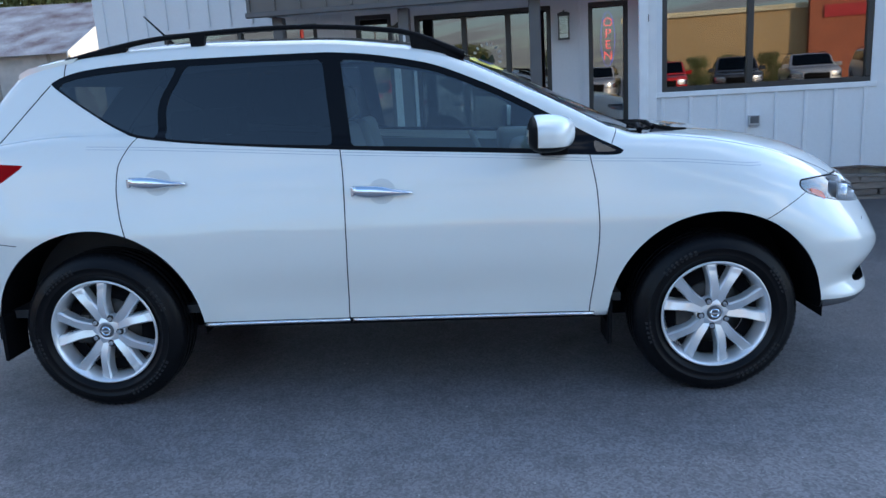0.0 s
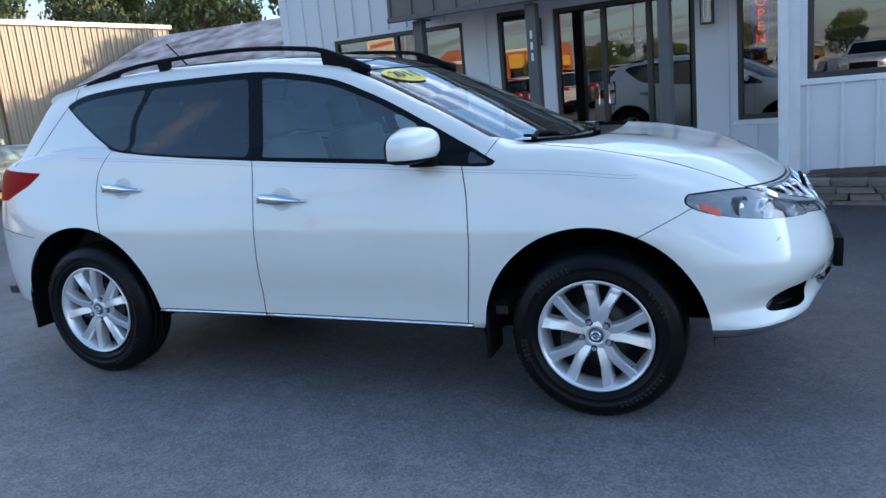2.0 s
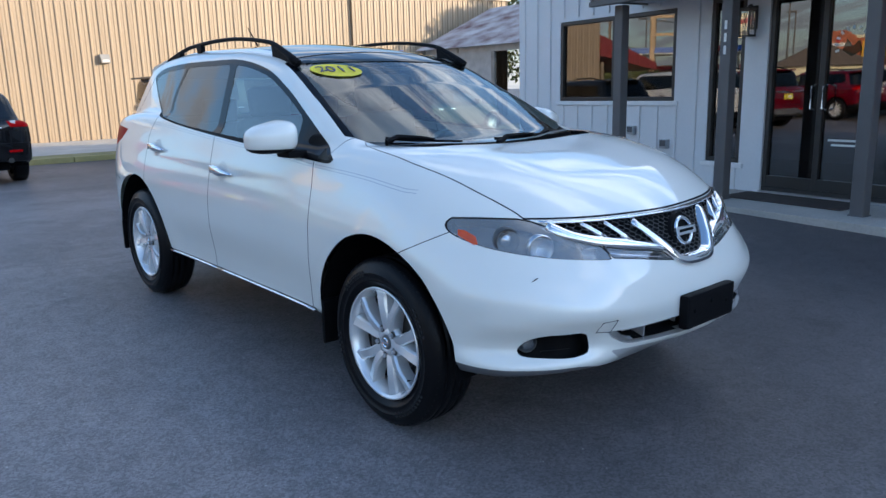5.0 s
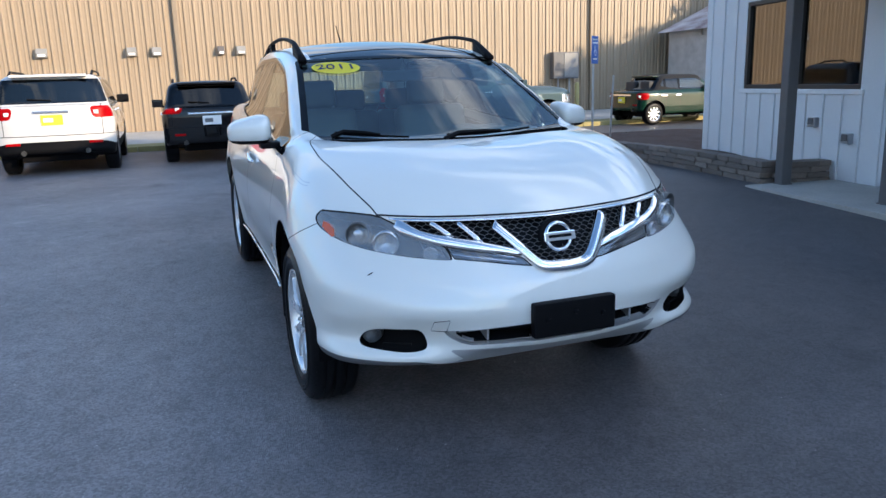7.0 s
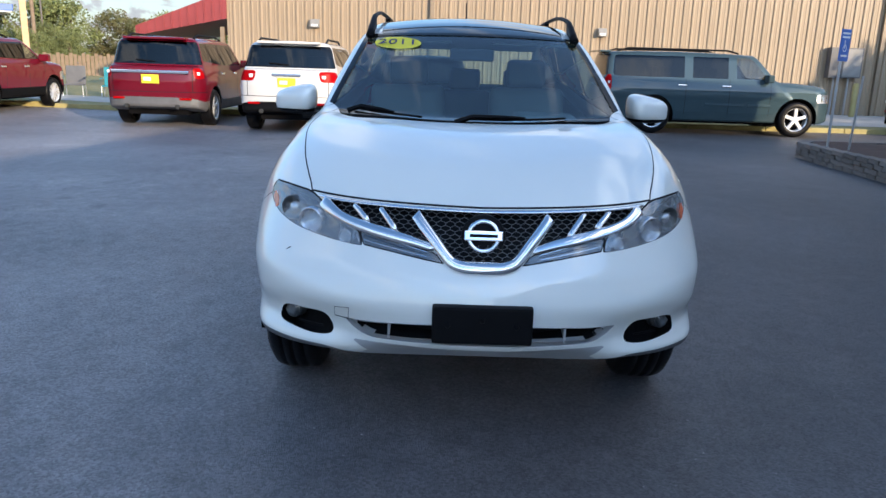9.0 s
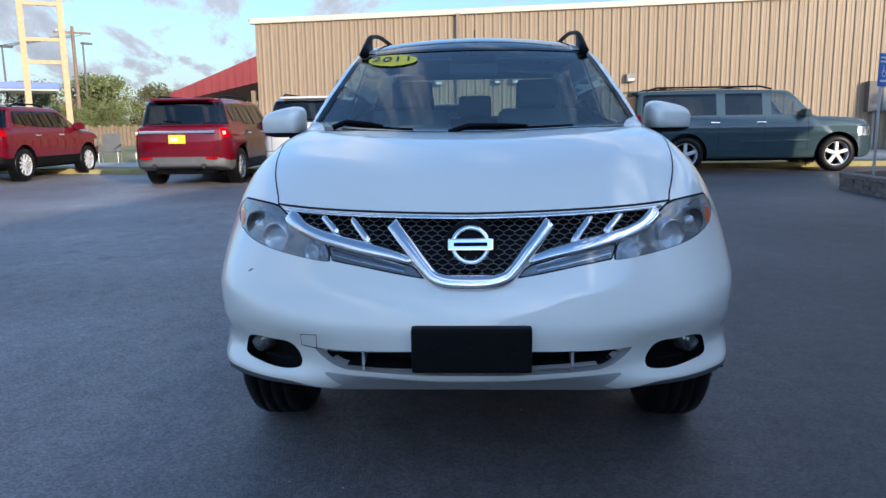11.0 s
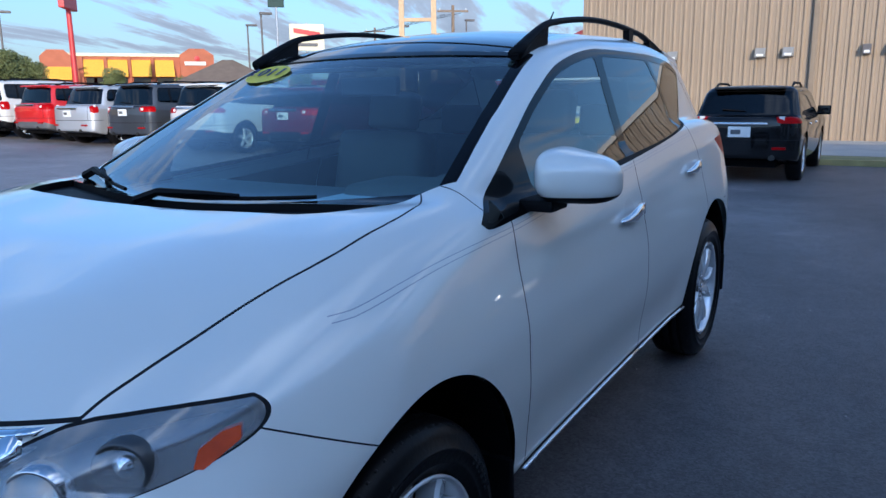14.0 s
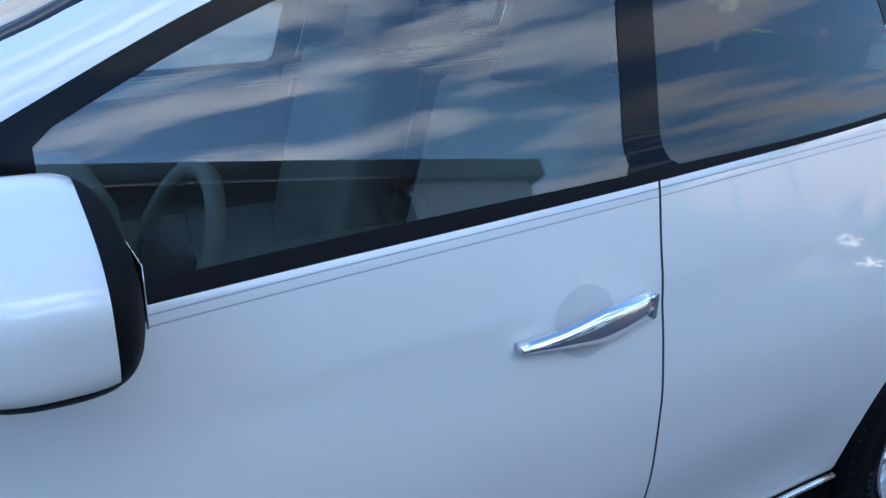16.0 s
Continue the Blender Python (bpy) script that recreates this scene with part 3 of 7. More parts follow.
        if walls:
            seen = {}
            for q in faces:
                for i in range(len(q)):
                    seen[(q[i], q[(i + 1) % len(q)])] = 1
            rim = [e for e in seen if (e[1], e[0]) not in seen]
            k = len(Q)
            Q, nor = np.concatenate([Q, P, Q]), np.concatenate([N, N, N])
            faces += [[e[1] + k, e[0] + k, e[0] + 2 * k, e[1] + 2 * k] for e in rim]
        me = bpy.data.meshes.new(name)
        me.from_pydata(Q.tolist(), [], faces)
        me.polygons.foreach_set("use_smooth", [True] * len(me.polygons))
        if not walls:
            me.normals_split_custom_set_from_vertices(nor.tolist())
        return mesh_part(name, me, mat, parent, label)

    def find(self, p, d, reach=1.0):
        """The first place on the skin from p along d."""
        p, d = np.array(p, float), np.array(d, float)
        t = np.linspace(0, reach, 400)
        v = self.f(p[0] + d[0] * t, p[1] + d[1] * t, p[2] + d[2] * t)
        i = int(np.argmax(v < 0))
        if i == 0:
            return Vector(p + d * reach)
        s = t[i - 1] + (t[i] - t[i - 1]) * v[i - 1] / (v[i - 1] - v[i])
        return Vector(p + d * s)


# ---- ground ----
def ground_z(x, y):
    x, y = np.asarray(x, float), np.asarray(y, float)
    tilt = (-0.0213 * x - 0.012) * np.exp(-(((x / 7) ** 2 + (y / 6) ** 2) ** 2))
    rise = 0.09 * step(2.6, 4.6, y) * step(-9, -3, x) * (1 - step(14, 20, y))
    south = np.minimum(0.02 * np.maximum(0, -y - 8), 0.5)
    return tilt + rise + south


def gz(x, y):
    return float(ground_z(x, y))


def sheet(name, xs, ys, mat, lift=0.0, label="", kind="structure", m=None):
    X, Y = np.meshgrid(xs, ys, indexing="ij")
    Z = ground_z(X, Y) + lift
    nx, ny = len(xs), len(ys)
    me = bpy.data.meshes.new(name)
    me.from_pydata(np.stack([X, Y, Z], -1).reshape(-1, 3).tolist(), [], [(i * ny + j, (i + 1) * ny + j, (i + 1) * ny + j + 1, i * ny + j + 1) for i in range(nx - 1) for j in range(ny - 1)])
    me.polygons.foreach_set("use_smooth", [True] * len(me.polygons))
    return tagged(mesh_part(name, me, mat, None, label), kind=kind, category="ground")


far = [-900, -400, -200, -120, -80]
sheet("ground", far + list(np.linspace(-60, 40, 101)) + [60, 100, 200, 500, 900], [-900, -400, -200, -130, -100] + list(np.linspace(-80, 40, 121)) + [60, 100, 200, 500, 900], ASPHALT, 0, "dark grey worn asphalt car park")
sheet("grass_verge", [-15.6, -15.2, -14.7, -14.3], np.linspace(-12, 26, 39), GRASS, 0.09, "strip of dry mown grass behind the kerb", "structure")
sheet("pavement", np.linspace(-21.6, -15.6, 4), np.linspace(-9, 30, 40), CONCRETE, 0.094, "pale concrete apron along the metal building", "structure")
kerb = thing("kerb", "kerb with faded yellow paint", "kerb", Matrix.Identity(4), kind="structure")
for i in range(-11, 19):
    zk = gz(-14.2, -11 + 2 * i)
    part("kerb_stone", bx(-14.3, -14.14, -11.985 + 2 * i, -10.0 + 2 * i, zk - 0.05, zk + 0.12, 0.02), YELLOW_PAINT, kerb)
# loose pale grit on the asphalt
rnd = random.Random(7)
vs, fs = [], []
for _ in range(420):
    x, y = rnd.uniform(-6, 7), rnd.choice((rnd.uniform(-7.5, -1.2), rnd.uniform(-2, 4.2)))
    r, k, z = rnd.uniform(0.002, 0.0065), len(vs), gz(x, y)
    vs += [(x + r * rnd.uniform(0.6, 1.3) * math.cos(a), y + r * rnd.uniform(0.6, 1.3) * math.sin(a), z) for a in (0.3, 1.8, 3.2, 4.9)] + [(x, y, z + r * 0.9)]
    fs += [(k, k + 1, k + 4), (k + 1, k + 2, k + 4), (k + 2, k + 3, k + 4), (k + 3, k, k + 4)]
grit_me = bpy.data.meshes.new("grit")
grit_me.from_pydata(vs, [], fs)
tagged(mesh_part("grit", grit_me, GRIT, None, "loose pale grit scattered on the asphalt"), category="grit", kind="stuff")
sheet("pavement", [-17.8, -17, -16.4, -15.6], np.linspace(-34, -9, 26), CONCRETE, 0.094, "pale concrete strip behind the kerb", "structure")
sheet("grass_verge", [-15.6, -15.2, -14.7, -14.3], np.linspace(-34, -12, 23), GRASS, 0.09, "strip of dry mown grass behind the kerb", "structure")
sheet("lawn", np.linspace(-60, -17.8, 13), np.linspace(-34, -9.0, 9), GRASS, 0.03, "dry grass field behind the car park", "structure")
sheet("lawn", np.linspace(-80, -14, 12), np.linspace(-75, -46, 6), GRASS, 0.03, "grass verge by the far road", "structure")


# ---- tan metal building ----
def rib_panel():
    """One sheet of ribbed cladding 0.914 wide, 4.65 high, along +y."""
    bm = bmesh.new()
    prof = []
    for k in range(3):
        y = k * 0.3048
        prof += [(0.0, y), (0.0, y + 0.075), (0.014, y + 0.09), (0.014, y + 0.12), (0.0, y + 0.135), (0.0, y + 0.19), (0.045, y + 0.222), (0.045, y + 0.258), (0.0, y + 0.295)]
    lo, hi = [bm.verts.new((d, y, 0)) for d, y in prof], [bm.verts.new((d, y, 4.65)) for d, y in prof]
    for i in range(len(prof) - 1):
        bm.faces.new((lo[i], lo[i + 1], hi[i + 1], hi[i]))
    return bm


tan_hall = thing("metal_building", "long tan ribbed metal building with pale eave trim", "building", pose(-21.5, 0, 0), kind="structure")
first = part("wall_panel", rib_panel(), TAN_METAL, tan_hall, m=pose(0, -7.6, 0.05))
for i in range(1, 34):
    mesh_part("wall_panel", first.data, TAN_METAL, tan_hall, m=pose(0, -7.6 + 0.9144 * i, 0.05) @ Matrix.Diagonal((1, 1, 1 + 0.0046 * i, 1)))
def eave(bm):
    """Lifts the top of the hall towards its far end, where the ground falls away."""
    for v in bm.verts:
        if v.co.z > 4:
            v.co.z += 0.0235 * (v.co.y + 7.6)
    return bm


part("wall_core", eave(bx(-14, -0.01, -7.58, 23.46, 0.0, 4.62)), TAN_METAL, tan_hall)
part("eave_trim", eave(bx(-0.1, 0.13, -7.75, 23.6, 4.62, 4.80, 0.02)), TRIM_METAL, tan_hall, "pale metal gutter and eave trim")
roof_bm = bmesh.new()
prism(roof_bm, [(-14.2, 4.7), (-7, 5.5), (0.05, 4.8), (0.05, 4.72), (-7, 5.4), (-14.2, 4.6)], 31.4, lambda u, v, d: (u, -7.8 + d, v))
part("roof", eave(roof_bm), TRIM_METAL, tan_hall, "low pitched metal roof")
for y in (-0.64, 14.7):
    bm = eave(bx(0.03, 0.15, y - 0.07, y + 0.07, 0.1, 4.65, 0.012))
    part("downpipe", bm, BROWN_METAL, tan_hall, "brown rectangular downpipe")
for y, w in ((-4.6, 0.15), (-2.05, 0.14), (-1.3, 0.14), (0.68, 0.1), (1.32, 0.14), (5.15, 0.14)):
    lamp = thing("wall_lamp", "small grey wall pack lamp on the tan metal wall", "lamp", pose(-21.46, y, 2.6), group="wall lamps on the metal building")
    bm = bmesh.new()
    prism(bm, [(0, 0.14), (0.1, 0.14), (0.2, -0.02), (0.2, -0.12), (0, -0.14)], 2 * w, lambda u, v, d, w=w: (u, d - w, v))
    part("housing", bm, GREY_METAL if w < 0.12 else LAMP_GREY, lamp)
    part("lens", bx(0.06, 0.21, -w * 0.7, w * 0.7, -0.1, -0.03, 0.01), WHITE_SIGN, lamp)
ebox = thing("electric_cabinet", "grey steel electric cabinet fixed to the metal wall", "cabinet", pose(-21.45, 13.45, 1.85))
part("body", bx(0, 0.3, -0.55, 0.55, -0.5, 0.5, 0.015), GREY_PLASTIC, ebox)
part("door", bx(0.3, 0.325, -0.1, 0.5, -0.45, 0.45, 0.008), material("grey_cabinet_door", (0.2, 0.2, 0.2), 0.5, vary=0.1), ebox)
for dy in (-0.25, 0.25):
    part("conduit", tube(bmesh.new(), [(0.1, dy, -0.5), (0.1, dy, -1.8)], 0.035), STEEL, ebox)
bollard = bmesh.new()
lathe(bollard, [(0.001, 1.12), (0.06, 1.1), (0.09, 1.04), (0.09, 0)], 20)
bmesh.ops.transform(bollard, matrix=pose(0, 0, 0, 90, 0, 0), verts=bollard.verts)
tagged(part("bollard", bollard, YELLOW_PAINT, None, "yellow painted steel bollard before the wall", True, pose(-20.6, 13.6, 0.09)), category="bollard")

canopy = thing("canopy", "red ribbed metal canopy at the end of the tan building", "canopy", pose(-21.4, -7.6, 0.05), kind="structure")
bm = bmesh.new()
prism(bm, [(0, 3.5), (-3.1, 2.3), (-3.1, 1.98), (0, 2.62)], 6.5, lambda u, v, d: (-d, u, v))
part("roof", bm, RED_METAL, canopy)
for i in range(11):
    y = -3.0 + 0.28 * i
    z1, z0 = 3.5 + (y) * 0.387, 2.62 + y * 0.206
    part("rib", bx(0, 0.03, y, y + 0.04, z0 + 0.01, z1 - 0.01), RED_METAL, canopy)
for y in (-0.2, -2.9):
    for x in (-0.2, -6.2):
        part("post", bx(x - 0.07, x + 0.07, y - 0.07, y + 0.07, 0, 2.35, 0.01), BROWN_METAL, canopy)

# ---- old tin-roofed barn behind ----
barn = thing("barn", "old barn with a rusty corrugated tin roof and open bay", "barn", pose(-10.8, 17.9, 0), kind="structure")
GREY_BOARDS = material("grey_boards", (0.33, 0.31, 0.28), 0.9, vary=0.2, scale=3)
PALE_BOARDS = material("pale_boards", (0.46, 0.46, 0.45), 0.9, vary=0.15, scale=3)
part("back_wall", bx(-10, -0.1, 8.2, 8.35, 0, 3.1), GREY_BOARDS, barn)
gable = bmesh.new()
prism(gable, [(0.0, 0.0), (8.3, 0.0), (8.3, 3.05), (4.15, 4.86), (0.0, 3.05)], 0.12, lambda u, v, d: (-0.25 + d, u, v))
part("gable_wall", gable, PALE_BOARDS, barn)
for x0, x1 in ((-10, -6.0), (-2.35, -0.13)):
    part("front_wall", bx(x0, x1, 0, 0.12, 0, 2.78), PALE_BOARDS, barn)
part("lintel", bx(-10, -0.13, -0.02, 0.12, 2.78, 3.08), PALE_BOARDS, barn)
for x in (-2.35, -6.0):
    part("door_post", bx(x - 0.09, x + 0.09, -0.06, 0.0, 0, 2.78, 0.01), GREY_BOARDS, barn)
for x in (-8.0, -4.0, -0.7):
    part("batten", bx(x - 0.05, x + 0.05, -0.05, -0.025, 2.8, 3.06), GREY_BOARDS, barn)
for side in (0, 1):
    tin = bmesh.new()
    rows = [[tin.verts.new((0.05 - 0.048 * i, (-0.35 + 0.9 * j) if side == 0 else (8.65 - 0.9 * j), 2.98 + 0.387 * j + (0.034 if i % 2 else 0))) for j in range(6)] for i in range(216)]
    for i in range(215):
        for j in range(5):
            tin.faces.new((rows[i][j], rows[i + 1][j], rows[i + 1][j + 1], rows[i][j + 1]))
    part("roof", tin, RUST_ROOF, barn, "rusty corrugated tin sheets")
verge = bmesh.new()
prism(verge, [(-0.4, 2.90), (4.15, 4.86), (4.15, 5.00), (-0.4, 3.04)], 0.05, lambda u, v, d: (0.03 + d, u, v))
part("verge_board", verge, PALE_BOARDS, barn)

# ---- office ----
OFF = pose(0, 5.75, 0.13, 0, 0, -8)
office = thing("office_building", "white board and batten office with grey metal fascia", "building", OFF, kind="structure")
H_OFF = 3.4


def wall_run(u0, u1, v0, v1, holes, front):
    """A wall from u0 to u1 with rectangular openings (a, b, z0, z1), and battens on its front face."""
    edges = sorted({u0, u1, *[h[0] for h in holes], *[h[1] for h in holes]})
    for a, b in zip(edges, edges[1:]):
        spans, z = [], 0.0
        for h in sorted(h for h in holes if h[0] <= a and h[1] >= b):
            spans.append((z, h[2]))
            z = h[3]
        spans.append((z, H_OFF))
        for z0, z1 in spans:
            if z1 - z0 > 0.02:
                part("wall_board", bx(a, b, v0, v1, z0, z1), WHITE_BOARD, office)
    u = u0 + 0.13
    while u < u1 - 0.03:
        z, spans = 0.0, []
        for h in sorted((h for h in holes if h[0] - 0.07 < u < h[1] + 0.04), key=lambda h: h[2]):
            spans.append((z, h[2] - 0.05))
            z = h[3] + 0.05
        spans.append((z, H_OFF))
        for z0, z1 in spans:
            if z1 - z0 > 0.05:
                part("batten", bx(u, u + 0.035, front - 0.022, front, z0, z1, 0.004, 1), WHITE_BOARD, office)
        u += 0.305


def window(u0, u1, z0, z1, v, mullions=(), sill=True, name="window"):
    w = thing(name, "", "")
    w.parent, w.matrix_basis = office, Matrix.Identity(4)
    t = 0.055
    for a, b, c, d in ((u0, u1, z0, z0 + t), (u0, u1, z1 - t, z1), (u0, u0 + t, z0 + t, z1 - t), (u1 - t, u1, z0 + t, z1 - t)):
        part("frame", bx(a, b, v - 0.015, v + 0.07, c, d, 0.006, 1), FRAME_DARK, w)
    stops = [u0 + t, *mullions, u1 - t]
    for mm in mullions:
        part("mullion", bx(mm - t * 0.6, mm + t * 0.6, v - 0.013, v + 0.07, z0 + t, z1 - t, 0.006, 1), FRAME_DARK, w)
    for i in range(len(stops) - 1):
        a, b = stops[i] + (t * 0.6 if i else 0), stops[i + 1] - (t * 0.6 if i < len(stops) - 2 else 0)
        p = part("pane", bx(a, b, v + 0.03, v + 0.036, z0 + t, z1 - t), OFFICE_GLASS, w)
        p.visible_shadow = False
    if sill:
        part("sill", bx(u0 - 0.06, u1 + 0.06, v - 0.045, v, z0 - 0.06, z0, 0.006, 1), WHITE_TRIM, w)
    return w


holes_main = [(-3.70, -1.52, 1.05, 2.2), (-1.0, -0.52, 0.32, 2.25), (-0.22, 1.52, 0.02, 2.2), (1.98, 2.46, 0.66, 2.2)]
wall_run(-4.68, 2.62, 0.0, 0.16, holes_main, 0.0)
# the stretch beyond the planter is unseen, added to shade the car park
wall_run(2.62, 20.0, -0.88, -0.72, [(2.76, 4.95, 1.08, 2.3)], -0.88)
part("wall_board", bx(2.62, 2.74, -0.72, 0.0, 0, H_OFF), WHITE_BOARD, office)
part("wall_board", bx(-4.68, -4.55, 0.16, 7.5, 0, H_OFF), WHITE_BOARD, office)
for i in range(23):
    part("batten", bx(-4.702, -4.68, 0.2 + 0.305 * i, 0.235 + 0.305 * i, 0, H_OFF, 0.004, 1), WHITE_BOARD, office)
part("wall_board", bx(19.84, 20.0, -0.72, 7.5, 0, H_OFF), WHITE_BOARD, office)
part("wall_board", bx(-4.55, 19.84, 7.34, 7.5, 0, H_OFF), WHITE_BOARD, office)
part("roof", bx(-4.9, 20.2, -0.12, 7.7, H_OFF, H_OFF + 0.22, 0.03), GREY_METAL, office)
part("roof_edge", bx(2.5, 20.2, -1.1, -0.12, H_OFF, H_OFF + 0.22, 0.03), GREY_METAL, office)
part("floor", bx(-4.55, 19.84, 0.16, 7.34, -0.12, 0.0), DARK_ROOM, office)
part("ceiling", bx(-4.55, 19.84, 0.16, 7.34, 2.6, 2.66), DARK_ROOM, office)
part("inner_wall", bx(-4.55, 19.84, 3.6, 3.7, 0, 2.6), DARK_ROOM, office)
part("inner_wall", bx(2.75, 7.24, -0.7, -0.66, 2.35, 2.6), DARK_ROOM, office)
part("corner_board", bx(2.58, 2.70, -0.905, -0.88, 0, H_OFF, 0.004, 1), WHITE_TRIM, office)
part("downspout", bx(2.50, 2.60, -0.98, -0.88, -0.02, 2.5, 0.02), WHITE_TRIM, office, "white metal downspout at the corner")
window(*holes_main[0], 0.02, mullions=(-2.61,))
window(*holes_main[1], 0.02)
window(*holes_main[3], 0.02)
window(2.76, 4.95, 1.08, 2.3, -0.86, mullions=(3.7,))
# glazed entrance: two leaves and a fixed light
ent = window(*holes_main[2], 0.04, mullions=(0.42, 0.98), sill=False, name="entrance")
part("bottom_rail", bx(-0.165, 1.465, 0.03, 0.08, 0.075, 0.20, 0.006), FRAME_DARK, ent)
part("threshold", bx(-0.22, 1.52, -0.03, 0.02, 0.0, 0.025), STEEL, ent)
part("door_handle", tube(bmesh.new(), [(0.36, 0.02, 0.95), (0.36, -0.05, 0.97), (0.36, -0.05, 1.2), (0.36, 0.02, 1.22)], 0.012), CHROME, ent, "steel pull handle")
part("door_handle", tube(bmesh.new(), [(0.49, 0.02, 0.95), (0.49, -0.05, 0.97), (0.49, -0.05, 1.2), (0.49, 0.02, 1.22)], 0.012), CHROME, ent, "steel pull handle")
# plain shapes in place of the round mark and the small writing on the glass
logo = bmesh.new()
for k in range(11):
    a = radians(200 - 22 * k)
    box(logo, -0.012, 0.012, 0, 0.003, -0.02, 0.02, m=pose(0.70 + 0.17 * math.cos(a), 0.066, 1.62 + 0.17 * math.sin(a), 0, 90 - math.degrees(a), 0))
part("round_mark", logo, WHITE_SIGN, ent)
part("leaf_mark", prism(bmesh.new(), [(0.60, 1.56), (0.70, 1.50), (0.80, 1.56), (0.77, 1.66), (0.70, 1.60), (0.64, 1.68)], 0.003, lambda u, v, d: (u, 0.064 + d, v)), GREEN_PAINT, ent)
for k, (a, b) in enumerate(((0.52, 0.94), (0.56, 0.90))):
    part("lettering_bar", bx(a, b, 0.063, 0.066, 0.62 - 0.05 * k, 0.642 - 0.05 * k), WHITE_SIGN, ent)
sign = thing("open_sign", "vertical neon sign with red letters in a blue ring", "sign", OFF @ pose(2.22, 0.075, 1.75))
for k, ch in enumerate("OPEN"):
    letters("letter", ch, 0.15, NEON_RED, sign, pose(0, -0.01, 0.20 - 0.135 * k, 90, 0, 0), depth=0.006)
ring = [(0.085 * math.cos(a), 0, 0.33 * math.sin(a)) for a in np.linspace(0, 2 * math.pi, 32, endpoint=False)]
part("ring", tube(bmesh.new(), ring, 0.006, 6, True), NEON_BLUE, sign)
part("backing", bx(-0.1, 0.1, 0.01, 0.02, -0.35, 0.35, 0.01), FRAME_DARK, sign)
# fascia over the porch
part("fascia", bx(-2.05, 2.6, -0.98, -0.93, 2.28, 2.95), GREY_METAL, office, "grey standing seam metal fascia")
for i in range(15):
    part("seam", bx(-2.03 + 0.315 * i, -2.0 + 0.315 * i, -1.01, -0.98, 2.29, 2.95), GREY_METAL, office)
part("fascia_trim", bx(-2.07, 2.6, -1.0, -0.93, 2.22, 2.28, 0.008, 1), POST_PAINT, office)
part("fascia_side", bx(-2.05, -2.0, -0.93, 0.0, 2.28, 2.95), GREY_METAL, office)
part("porch_ceiling", bx(-2.0, 2.6, -0.93, 0.0, 2.3, 2.36), WHITE_BOARD, office)
sl = bmesh.new()
prism(sl, [(-1.05, 2.95), (0.0, 3.5), (0.0, 3.4), (-1.0, 2.85)], 4.65, lambda u, v, d: (-2.05 + d, u, v))
part("porch_roof", sl, GREY_METAL, office)
for u in (-1.75, -0.19, 1.35):
    post = thing("porch_post", "grey painted square porch post on the slab", "post", OFF @ pose(u, -0.74, 0), group="porch posts")
    part("shaft", bx(-0.065, 0.065, -0.065, 0.065, -0.1, 2.22, 0.008, 1), POST_PAINT, post)
    part("base_plate", bx(-0.075, 0.075, -0.075, 0.075, -0.1, 0.012, 0.004, 1), POST_PAINT, post)
    if u == -0.19:
        for k in range(3):
            part("number_bar", bx(-0.014, 0.014, -0.072, -0.064, 1.82 - 0.13 * k, 1.91 - 0.13 * k), WHITE_SIGN, post)
for u in (-0.42, 1.68):
    lan = thing("wall_lantern", "black lantern with glass sides on the white wall", "lantern", OFF @ pose(u, -0.01, 1.95), group="entrance lanterns")
    part("back_plate", bx(-0.05, 0.05, -0.015, 0.005, -0.1, 0.16, 0.005), FRAME_DARK, lan)
    part("arm", tube(bmesh.new(), [(0, -0.01, 0.12), (0, -0.06, 0.17), (0, -0.11, 0.15)], 0.012), FRAME_DARK, lan)
    part("roof", bx(-0.075, 0.075, -0.185, -0.035, 0.10, 0.135, 0.012), FRAME_DARK, lan)
    for dx in (-0.06, 0.06):
        for dy in (-0.17, -0.05):
            part("bar", bx(dx - 0.008, dx + 0.008, dy - 0.008, dy + 0.008, -0.16, 0.1), FRAME_DARK, lan)
    part("base", bx(-0.07, 0.07, -0.18, -0.04, -0.18, -0.16, 0.004), FRAME_DARK, lan)
    part("glass", bx(-0.055, 0.055, -0.165, -0.055, -0.16, 0.1), FOG_LENS, lan)
for u, v, z in ((3.75, -0.9, 0.72), (-2.2, -0.02, 0.66), (-1.62, -0.02, 0.5)):
    o = thing("wall_outlet", "grey weatherproof outlet box on the white siding", "outlet", OFF @ pose(u, v, z))
    part("cover", bx(-0.06, 0.06, -0.05, 0.02, -0.06, 0.06, 0.012), STEEL, o)
    part("flap", bx(-0.045, 0.045, -0.062, -0.05, -0.03, 0.05, 0.006), GREY_PLASTIC, o)
cam_box = thing("door_camera", "small black door camera on the white wall", "camera", OFF @ pose(2.56, -0.9, 1.9))
part("body", bx(-0.05, 0.05, -0.05, 0.015, -0.04, 0.04, 0.01), PLASTIC, cam_box)
part("lens", lathe(bmesh.new(), [(0.02, -0.052), (0.02, -0.06), (0.001, -0.062)], 16), CHROME, cam_box)
tagged(part("porch_slab", bx(-1.86, 2.55, -1.15, 0.0, -0.3, 0.0, 0.012), CONCRETE, None, "pale concrete porch slab", m=OFF), category="slab", kind="structure")
tagged(part("doormat", bx(-0.3, 1.1, -0.62, -0.08, 0.0, 0.012, 0.004, 1), MAT_RUBBER, None, "dark brown rubber doormat by the entrance", m=OFF), category="doormat")

